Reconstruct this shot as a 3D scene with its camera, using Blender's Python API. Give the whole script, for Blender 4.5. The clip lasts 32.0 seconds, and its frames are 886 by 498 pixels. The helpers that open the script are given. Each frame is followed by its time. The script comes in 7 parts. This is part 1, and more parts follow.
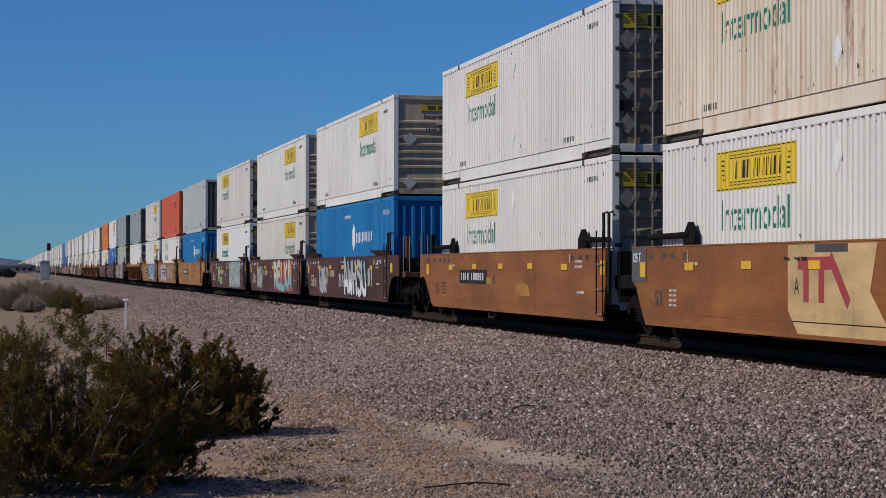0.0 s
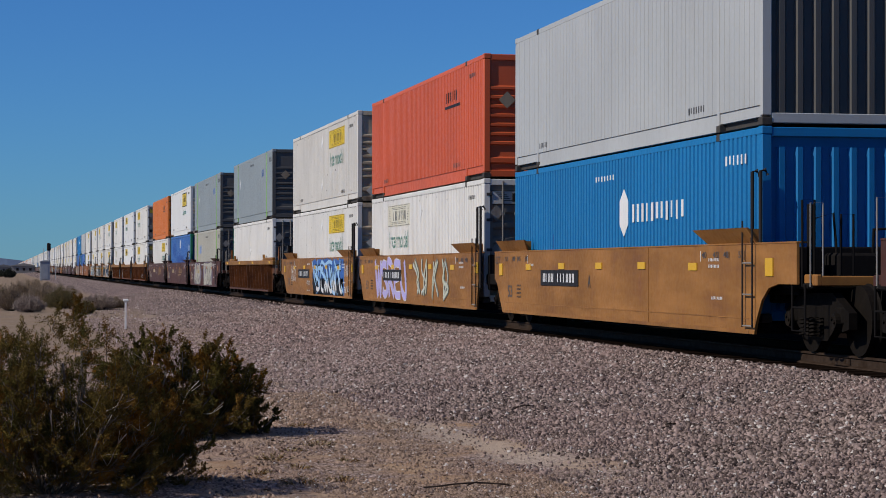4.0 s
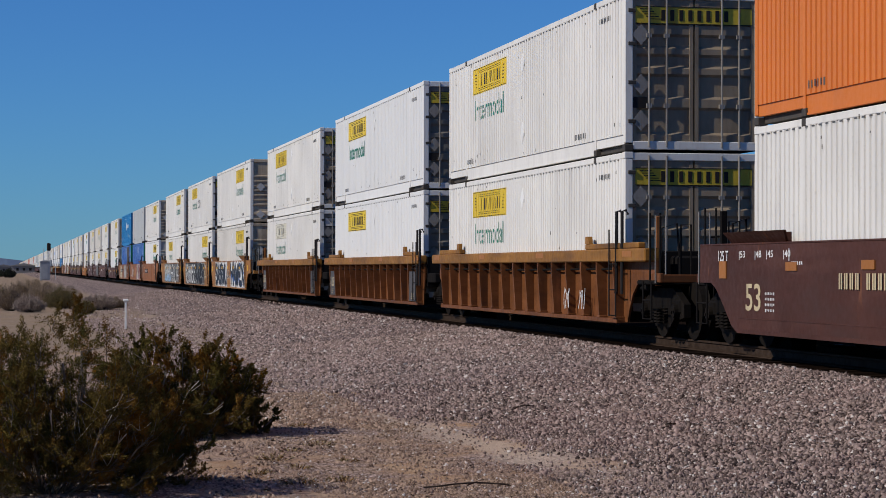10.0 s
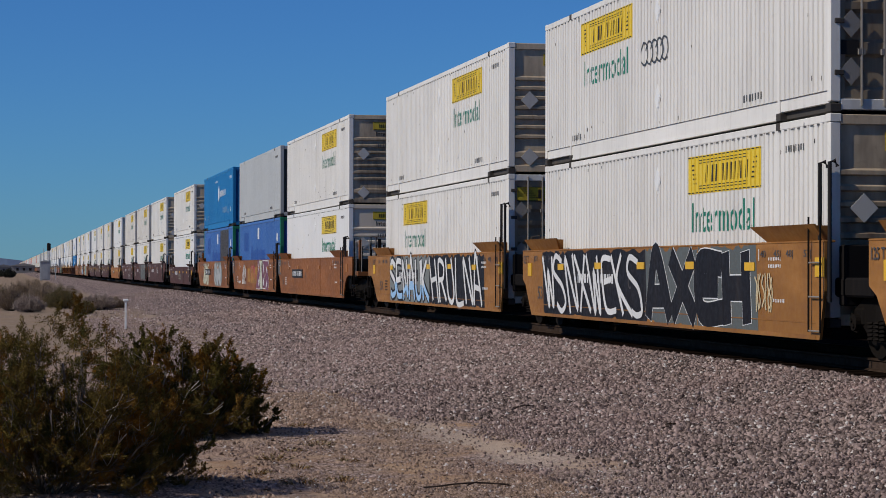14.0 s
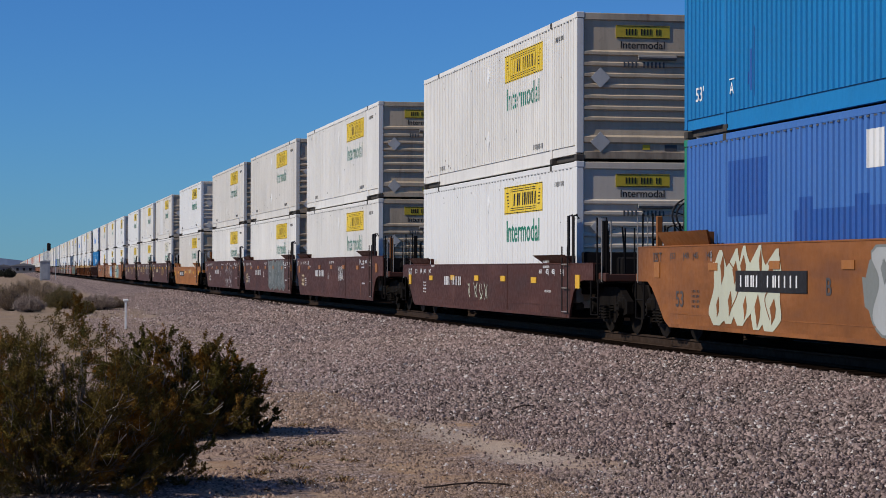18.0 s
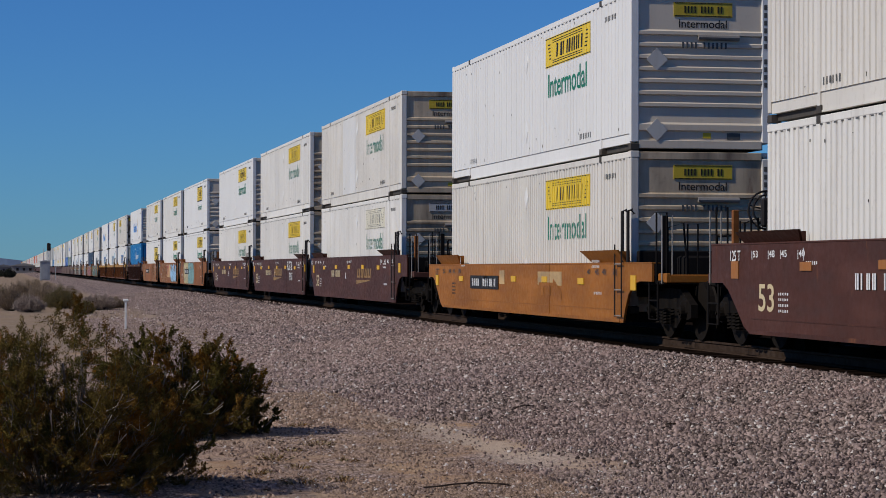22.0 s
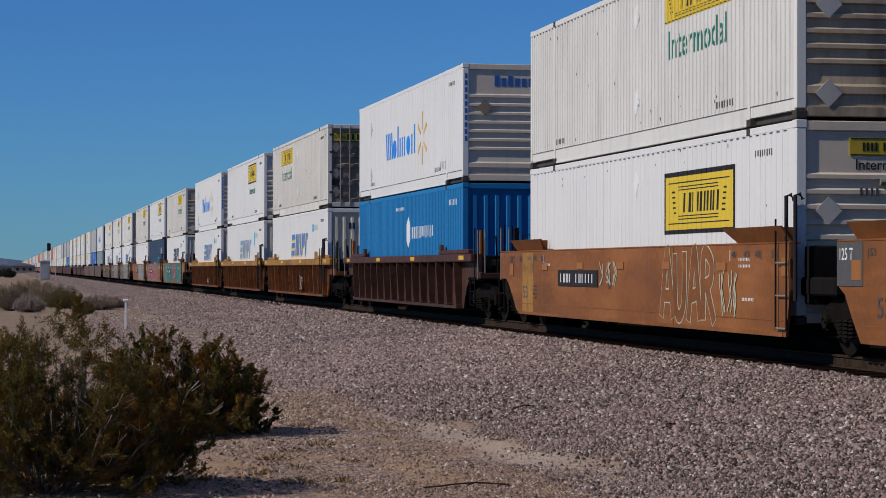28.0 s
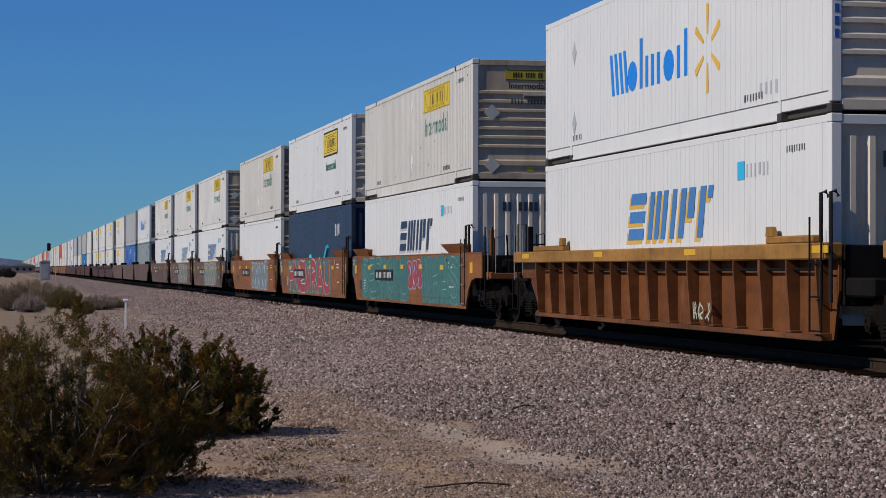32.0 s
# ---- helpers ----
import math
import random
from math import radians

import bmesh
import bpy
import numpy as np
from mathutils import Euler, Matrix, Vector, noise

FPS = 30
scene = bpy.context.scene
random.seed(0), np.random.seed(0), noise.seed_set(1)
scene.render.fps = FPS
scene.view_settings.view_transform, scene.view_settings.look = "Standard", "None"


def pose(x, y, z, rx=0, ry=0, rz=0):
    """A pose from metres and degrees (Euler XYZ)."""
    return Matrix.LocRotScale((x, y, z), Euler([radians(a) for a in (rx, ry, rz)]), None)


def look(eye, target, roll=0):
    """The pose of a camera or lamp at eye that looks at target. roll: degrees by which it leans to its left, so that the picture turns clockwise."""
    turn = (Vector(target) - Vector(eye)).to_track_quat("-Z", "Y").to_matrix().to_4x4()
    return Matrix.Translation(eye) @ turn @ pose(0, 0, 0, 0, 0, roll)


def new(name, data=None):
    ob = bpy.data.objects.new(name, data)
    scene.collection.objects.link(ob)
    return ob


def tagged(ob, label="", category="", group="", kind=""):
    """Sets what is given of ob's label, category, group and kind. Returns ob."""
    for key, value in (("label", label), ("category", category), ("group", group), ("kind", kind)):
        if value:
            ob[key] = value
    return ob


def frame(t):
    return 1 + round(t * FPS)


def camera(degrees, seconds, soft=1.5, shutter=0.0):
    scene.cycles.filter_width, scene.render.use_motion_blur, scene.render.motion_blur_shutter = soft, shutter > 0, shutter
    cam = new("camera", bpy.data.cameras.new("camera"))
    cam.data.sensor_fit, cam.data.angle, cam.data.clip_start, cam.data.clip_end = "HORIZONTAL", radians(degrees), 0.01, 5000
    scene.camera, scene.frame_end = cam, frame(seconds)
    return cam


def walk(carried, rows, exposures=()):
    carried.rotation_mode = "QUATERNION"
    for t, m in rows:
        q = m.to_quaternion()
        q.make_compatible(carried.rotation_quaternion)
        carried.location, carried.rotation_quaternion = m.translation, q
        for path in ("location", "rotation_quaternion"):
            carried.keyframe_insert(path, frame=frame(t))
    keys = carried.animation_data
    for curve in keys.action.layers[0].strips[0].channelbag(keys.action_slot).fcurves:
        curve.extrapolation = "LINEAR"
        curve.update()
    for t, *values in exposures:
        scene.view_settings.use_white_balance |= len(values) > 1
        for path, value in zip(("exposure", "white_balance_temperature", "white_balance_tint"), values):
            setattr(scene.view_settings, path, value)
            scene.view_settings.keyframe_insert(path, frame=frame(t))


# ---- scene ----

# ---------------------------------------------------------------- camera
cam = camera(22.615, 32.0, soft=0.9)
EYE = (0.0, 0.0, 1.18)
AIM = (math.sin(radians(11.125)) * 100, math.cos(radians(11.125)) * 100, 1.18 + math.tan(radians(0.526)) * 100)
walk(cam, [(0, look(EYE, AIM, 0.108)), (32, look(EYE, AIM, 0.108))],
     [(0, 0.0), (1, 0.09), (2, 0.12), (3, 0.1), (6, 0.17), (7, 0.19), (8, 0.23), (9, 0.21), (10, 0.15), (11, 0.06), (12, 0.02), (13, 0.0), (14, 0.0),
      (17, 0.22), (18, 0.2), (19, 0.08), (20, 0.06), (22, 0.04), (25, 0.02), (28, 0.02), (29, 0.05), (30, 0.05), (31, 0.0), (32, 0.0)])

# ---------------------------------------------------------------- world and sun
SUN_EL, SUN_OFF = 36.0, 10.0
world = bpy.data.worlds.new("world")
scene.world = world
world.use_nodes = True
wn = world.node_tree
sky = wn.nodes.new("ShaderNodeTexSky")
sky.sky_type, sky.sun_disc = "NISHITA", False
sky.sun_elevation, sky.sun_rotation = radians(SUN_EL), radians(270 - SUN_OFF)
sky.altitude, sky.air_density, sky.dust_density, sky.ozone_density = 600, 1.0, 0.0, 2.0
tint = wn.nodes.new("ShaderNodeMix")
tint.data_type, tint.blend_type = "RGBA", "MULTIPLY"
tint.inputs[0].default_value, tint.inputs[7].default_value = 1.0, (0.246, 0.585, 1.13, 1)
wn.links.new(sky.outputs[0], tint.inputs[6])
wn.nodes["Background"].inputs["Strength"].default_value = 0.068
wn.links.new(tint.outputs[2], wn.nodes["Background"].inputs["Color"])
sun = new("sun", bpy.data.lights.new("sun", "SUN"))
sun.data.energy, sun.data.angle, sun.data.color = 3.55, radians(0.53), (1.0, 0.93, 0.83)
d = Vector((-math.cos(radians(SUN_OFF)) * math.cos(radians(SUN_EL)), -math.sin(radians(SUN_OFF)) * math.cos(radians(SUN_EL)), math.sin(radians(SUN_EL))))
sun.matrix_world = look(d * 60, (0, 0, 0))

# ---------------------------------------------------------------- plan
TRACK_X = 12.19          # centre line of the track, which runs along y
GROUND_Z = -0.72
FLOOR_Z = 0.40           # containers stand on the well floor, rail top is z = 0
BOX_L, BOX_H, HW = 16.15, 2.896, 1.3

# how far the train has rolled, second by second
ROLLED = [(0, 0.0), (1, 23.61), (2, 47.16), (3, 70.33), (6, 139.84), (7, 162.98), (8, 186.05), (9, 209.06), (10, 232.07),
          (11, 255.12), (12, 278.29), (13, 301.23), (14, 324.02), (17, 391.73), (18, 414.29), (19, 436.71), (20, 458.91),
          (21, 481.23), (22, 503.54), (23, 525.8), (24, 547.96), (25, 570.08), (28, 635.84), (29, 657.69), (30, 679.42),
          (31, 701.09), (32, 722.74)]


# centre line of the bare dusty strip along the toe of the bank: y, x
STRIP = ((14, 5.85), (21, 5.25), (25, 4.9), (29, 4.58), (36, 4.55), (46, 4.75), (60, 5.2), (90, 5.6))


def ground_z(x):
    ax = abs(x - TRACK_X)
    return float(np.interp(ax, (1.75, 2.5, 7.2, 12.0), (-0.2, -0.36, GROUND_Z, GROUND_Z)))


# ---------------------------------------------------------------- materials
def nodes_of(name):
    m = bpy.data.materials.new(name)
    m.use_nodes = True
    return m, m.node_tree.nodes, m.node_tree.links, m.node_tree.nodes["Principled BSDF"]


def mixcol(n, l, fac, a, b, mode="MIX"):
    x = n.new("ShaderNodeMix")
    x.data_type, x.blend_type = "RGBA", mode
    for k, v in ((0, fac), (6, a), (7, b)):
        if isinstance(v, tuple):
            x.inputs[k].default_value = (*v, 1) if len(v) == 3 else v
        elif isinstance(v, (int, float)):
            x.inputs[k].default_value = v
        else:
            l.new(v, x.inputs[k])
    return x.outputs[2]


def ramp(n, l, src, lo, hi, a=0.0, b=1.0):
    x = n.new("ShaderNodeMapRange")
    x.inputs[1].default_value, x.inputs[2].default_value, x.inputs[3].default_value, x.inputs[4].default_value = lo, hi, a, b
    l.new(src, x.inputs[0])
    return x.outputs[0]


def coords(n, l, scale, shift=True):
    """Object coordinates, shifted by the object's random number, stretched."""
    tc, mp = n.new("ShaderNodeTexCoord"), n.new("ShaderNodeMapping")
    l.new(tc.outputs["Object"], mp.inputs[0])
    mp.inputs["Scale"].default_value = scale
    if shift:
        oi, cx = n.new("ShaderNodeObjectInfo"), n.new("ShaderNodeCombineXYZ")
        mm = n.new("ShaderNodeMath")
        mm.operation, mm.inputs[1].default_value = "MULTIPLY", 57.0
        l.new(oi.outputs["Random"], mm.inputs[0])
        for k in range(3):
            l.new(mm.outputs[0], cx.inputs[k])
        l.new(cx.outputs[0], mp.inputs["Location"])
    return mp.outputs[0]


def noise_tex(n, l, vec, scale, detail=4.0, rough=0.55):
    x = n.new("ShaderNodeTexNoise")
    x.inputs["Scale"].default_value, x.inputs["Detail"].default_value, x.inputs["Roughness"].default_value = scale, detail, rough
    l.new(vec, x.inputs["Vector"])
    return x.outputs["Fac"]


def bump(n, l, bsdf, src, strength, dist):
    b = n.new("ShaderNodeBump")
    b.inputs["Strength"].default_value, b.inputs["Distance"].default_value = strength, dist
    l.new(src, b.inputs["Height"])
    l.new(b.outputs[0], bsdf.inputs["Normal"])


def paint(name, col, dirt=(0.16, 0.12, 0.09), amount=0.35, rust=0.0, rough=0.45, metal=0.0, vary=0.10, gloss=0.4, soot=0.0):
    """Painted steel: faded in patches, streaked with grime from the top down, chipped to rust where it is old."""
    m, n, l, b = nodes_of(name)
    big = noise_tex(n, l, coords(n, l, (0.35, 0.35, 0.35)), 1.0, 3)
    streak = noise_tex(n, l, coords(n, l, (3.5, 3.5, 0.28)), 1.0, 5, 0.65)
    fine = noise_tex(n, l, coords(n, l, (9, 9, 9)), 1.0, 6, 0.6)
    c = mixcol(n, l, ramp(n, l, big, 0.3, 0.7), tuple(x * (1 - vary) for x in col), tuple(min(1, x * (1 + vary * 0.6)) for x in col))
    oi = n.new("ShaderNodeObjectInfo")
    c = mixcol(n, l, ramp(n, l, oi.outputs["Random"], 0, 1, 0, 0.22), c, tuple(x * 0.72 for x in col))
    c = mixcol(n, l, ramp(n, l, streak, 0.5, 0.8, 0, amount), c, dirt)
    c = mixcol(n, l, ramp(n, l, fine, 0.58, 0.8, 0, amount * 0.7), c, dirt)
    if rust:
        rs = noise_tex(n, l, coords(n, l, (1.6, 1.6, 0.5)), 1.0, 8, 0.7)
        c = mixcol(n, l, ramp(n, l, rs, 0.62 - rust * 0.25, 0.72 - rust * 0.2, 0, 0.85), c, (0.22, 0.085, 0.035))
    if vary > 0.2:
        wash = noise_tex(n, l, coords(n, l, (0.5, 0.5, 2.2)), 1.0, 6, 0.65)
        c = mixcol(n, l, ramp(n, l, wash, 0.5, 0.72, 0, 0.55), c, tuple(x * 1.5 + 0.01 for x in col))
        c = mixcol(n, l, ramp(n, l, wash, 0.48, 0.30, 0, 0.6), c, dirt)
    if soot:
        smear = noise_tex(n, l, coords(n, l, (1.5, 1.5, 0.45)), 1.0, 4, 0.6)
        amt = n.new("ShaderNodeMath")
        amt.operation = "MULTIPLY"
        l.new(ramp(n, l, smear, 0.42, 0.68, 0, soot), amt.inputs[0])
        l.new(ramp(n, l, oi.outputs["Random"], 0.2, 0.8, 0.15, 1.0), amt.inputs[1])
        c = mixcol(n, l, amt.outputs[0], c, (0.062, 0.044, 0.032))
    l.new(c, b.inputs["Base Color"])
    l.new(ramp(n, l, fine, 0.3, 0.7, rough - 0.08, rough + 0.15), b.inputs["Roughness"])
    b.inputs["Metallic"].default_value = metal
    b.inputs["Specular IOR Level"].default_value = gloss
    bump(n, l, b, fine, 0.12, 0.01)
    return m


M = {
    "white": paint("white_paint", (0.70, 0.68, 0.63), amount=0.28),
    "bright": paint("fresh_white_paint", (0.69, 0.685, 0.66), amount=0.13, vary=0.04),
    "cream": paint("weathered_white_paint", (0.63, 0.60, 0.54), amount=0.33),
    "rusty": paint("rust_streaked_white_paint", (0.68, 0.60, 0.48), dirt=(0.50, 0.28, 0.11), amount=0.95, rust=0.12, vary=0.16),
    "blue": paint("bright_blue_paint", (0.006, 0.165, 0.40), dirt=(0.01, 0.085, 0.19), amount=0.3),
    "ublue": paint("mid_blue_paint", (0.047, 0.142, 0.40), dirt=(0.10, 0.17, 0.32), amount=0.35),
    "dblue": paint("deep_blue_patch", (0.022, 0.085, 0.31), amount=0.15),
    "navy": paint("dark_navy_paint", (0.018, 0.035, 0.07), amount=0.15),
    "green": paint("green_paint", (0.01, 0.19, 0.10), amount=0.25),
    "lime": paint("lime_green_paint", (0.24, 0.56, 0.07), amount=0.1),
    "orange": paint("faded_orange_paint", (0.60, 0.165, 0.022), dirt=(0.34, 0.12, 0.04), amount=0.25),
    "redor": paint("red_orange_paint", (0.58, 0.10, 0.03), dirt=(0.25, 0.08, 0.05), amount=0.25),
    "grey": paint("light_grey_paint", (0.255, 0.285, 0.29), amount=0.15),
    "beige": paint("weathered_beige_grey_paint", (0.43, 0.41, 0.34), dirt=(0.22, 0.17, 0.11), amount=0.35),
    "lgrey": paint("pale_grey_paint", (0.42, 0.43, 0.42), amount=0.15),
    "dgrey": paint("dark_grey_paint", (0.082, 0.079, 0.074), amount=0.2),
    # steel of doors and ends tinted warm to offset the blue of their shade
    "doorsteel": paint("door_steel", (0.285, 0.222, 0.150), dirt=(0.10, 0.064, 0.036), amount=0.6, rust=0.08, rough=0.5, soot=0.7),
    "doorclean": paint("grey_door_paint", (0.175, 0.160, 0.135), dirt=(0.07, 0.05, 0.035), amount=0.4, rust=0.02, rough=0.5, soot=0.3),
    "silver": paint("bare_steel_end", (0.55, 0.435, 0.295), dirt=(0.12, 0.085, 0.062), amount=0.5, rust=0.02, rough=0.5, soot=0.85),
    "silverclean": paint("clean_steel_end", (0.66, 0.565, 0.44), dirt=(0.20, 0.16, 0.13), amount=0.25, rough=0.45),
    # white end painted warm against the blue light it gets in shade
    "warmwhite": paint("shade_warmed_white_end", (0.74, 0.65, 0.51), dirt=(0.25, 0.17, 0.10), amount=0.3),
    "placard": paint("bare_aluminium_placard", (0.52, 0.50, 0.46), amount=0.3, rough=0.4),
    "fadedyellow": paint("bleached_sign_yellow", (0.67, 0.64, 0.52), amount=0.2),
    "fadedink": paint("weathered_sign_black", (0.045, 0.044, 0.042), amount=0.2),
    "brownpatch": paint("brown_patch_paint", (0.062, 0.054, 0.051), amount=0.2),
    "casting": paint("casting_steel", (0.055, 0.05, 0.045), amount=0.4, rough=0.65, gloss=0.12),
    "rod": paint("galvanised_rod", (0.26, 0.24, 0.215), dirt=(0.09, 0.05, 0.03), amount=0.6, rough=0.5, metal=0.2),
    "yellow": paint("sign_yellow", (0.70, 0.50, 0.03), amount=0.12, vary=0.05),
    # end signs: grime, and the shade of the end walls put into a duller yellow
    "dullyellow": paint("grimy_shaded_sign_yellow", (0.56, 0.405, 0.03), dirt=(0.06, 0.045, 0.03), amount=0.5, vary=0.15),
    "reflector": paint("yellow_reflector", (0.66, 0.375, 0.02), amount=0.25),
    "dullreflector": paint("faded_orange_reflector", (0.32, 0.12, 0.023), amount=0.3),
    "black": paint("black_paint", (0.022, 0.02, 0.02), amount=0.15, gloss=0.1),
    "textgreen": paint("lettering_green", (0.008, 0.17, 0.10), amount=0.1),
    "textwhite": paint("stencil_white", (0.72, 0.72, 0.70), amount=0.3),
    "fadedcream": paint("faded_cream_patch", (0.46, 0.31, 0.15), amount=0.4, vary=0.25, gloss=0.1),
    "textcream": paint("stencil_cream", (0.56, 0.455, 0.27), amount=0.35),
    "oldgold": paint("faded_gold_emblem", (0.27, 0.15, 0.035), amount=0.5, vary=0.25),
    "wordblue": paint("lettering_blue", (0.01, 0.22, 0.72), amount=0.08),
    "wordgold": paint("lettering_gold", (0.72, 0.42, 0.05), amount=0.08),
    "swblue": paint("faded_lettering_blue", (0.06, 0.20, 0.46), amount=0.25),
    "fadedblue": paint("sun_faded_lettering_blue", (0.20, 0.32, 0.46), amount=0.3),
    "ghost": paint("faded_lettering_grey", (0.42, 0.44, 0.45), amount=0.2),
    "patchblue": paint("sky_blue_patch", (0.03, 0.42, 0.68), amount=0.1),
    "maroon": paint("maroon_car_paint", (0.068, 0.0265, 0.0185), dirt=(0.05, 0.03, 0.025), amount=0.5, rust=0.02, vary=0.28, gloss=0.1),
    "maroonb": paint("browned_maroon_car_paint", (0.073, 0.029, 0.0205), dirt=(0.055, 0.03, 0.024), amount=0.5, rust=0.02, vary=0.28, gloss=0.1),
    "tan": paint("tan_car_paint", (0.275, 0.124, 0.034), dirt=(0.15, 0.062, 0.030), amount=0.5, rust=0.06, vary=0.28, gloss=0.1),
    "rustbrown": paint("rust_brown_car_paint", (0.225, 0.084, 0.025), dirt=(0.13, 0.055, 0.03), amount=0.6, rust=0.12, vary=0.28, gloss=0.1),
    "ribbrown": paint("ribbed_car_brown_paint", (0.150, 0.055, 0.019), dirt=(0.045, 0.022, 0.015), amount=0.75, rust=0.16, vary=0.28, gloss=0.1),
    "ribdark": paint("stained_ribbed_car_paint", (0.098, 0.040, 0.019), dirt=(0.032, 0.018, 0.013), amount=0.75, rust=0.10, vary=0.28, gloss=0.1),
    "ribmaroon": paint("dark_ribbed_maroon_paint", (0.062, 0.029, 0.021), dirt=(0.035, 0.02, 0.016), amount=0.6, rust=0.03, vary=0.28, gloss=0.1),
    "rustchord": paint("rusty_chord_paint", (0.25, 0.115, 0.025), dirt=(0.08, 0.04, 0.022), amount=0.75, rust=0.12, vary=0.28, gloss=0.1),
    "amber": paint("amber_chord_paint", (0.31, 0.155, 0.036), dirt=(0.09, 0.045, 0.025), amount=0.7, rust=0.08, vary=0.28, gloss=0.1),
    "dullbrown": paint("dull_brown_car_paint", (0.12, 0.068, 0.045), dirt=(0.06, 0.04, 0.03), amount=0.6, rust=0.04, vary=0.28, gloss=0.2),
    "orangecar": paint("orange_car_paint", (0.27, 0.098, 0.015), dirt=(0.17, 0.062, 0.02), amount=0.45, rust=0.05, vary=0.22, gloss=0.15),
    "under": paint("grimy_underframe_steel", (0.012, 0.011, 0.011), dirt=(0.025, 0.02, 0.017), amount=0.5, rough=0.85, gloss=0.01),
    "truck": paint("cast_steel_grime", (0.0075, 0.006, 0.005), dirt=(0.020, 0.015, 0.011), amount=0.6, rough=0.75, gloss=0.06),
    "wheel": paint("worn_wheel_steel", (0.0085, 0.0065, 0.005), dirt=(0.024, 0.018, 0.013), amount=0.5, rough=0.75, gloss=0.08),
    "g_white": paint("spray_white", (0.63, 0.63, 0.61), amount=0.12),
    "g_black": paint("spray_black", (0.014, 0.013, 0.015), amount=0.12, gloss=0.1),
    "g_navy": paint("spray_blue_black", (0.020, 0.025, 0.036), amount=0.12, gloss=0.1),
    "g_blue": paint("spray_blue", (0.03, 0.11, 0.36), amount=0.12),
    "g_sky": paint("spray_pale_blue", (0.30, 0.50, 0.72), amount=0.12),
    "g_red": paint("spray_red", (0.33, 0.04, 0.04), amount=0.12),
    "g_lilac": paint("spray_lilac", (0.42, 0.37, 0.66), amount=0.12),
    "g_green": paint("spray_green", (0.28, 0.46, 0.17), amount=0.12),
    "g_teal": paint("spray_teal", (0.045, 0.145, 0.125), amount=0.12),
    "g_steel": paint("spray_silver", (0.36, 0.37, 0.36), amount=0.2),
    "g_bone": paint("spray_bone_white", (0.43, 0.40, 0.325), amount=0.2),
    "g_olive": paint("spray_olive_yellow", (0.42, 0.40, 0.16), amount=0.15),
    "g_sage": paint("spray_sage", (0.27, 0.33, 0.31), amount=0.15),
    "g_aqua": paint("spray_aqua", (0.20, 0.36, 0.36), amount=0.15),
    "g_grey": paint("spray_grey", (0.17, 0.18, 0.165), amount=0.12),
    "g_mauve": paint("spray_mauve", (0.15, 0.12, 0.18), amount=0.2),
    "g_slate": paint("spray_slate", (0.095, 0.105, 0.098), amount=0.2),
    "g_cream": paint("spray_cream", (0.48, 0.49, 0.37), amount=0.12),
    "g_plum": paint("spray_plum", (0.16, 0.05, 0.08), amount=0.12),
}


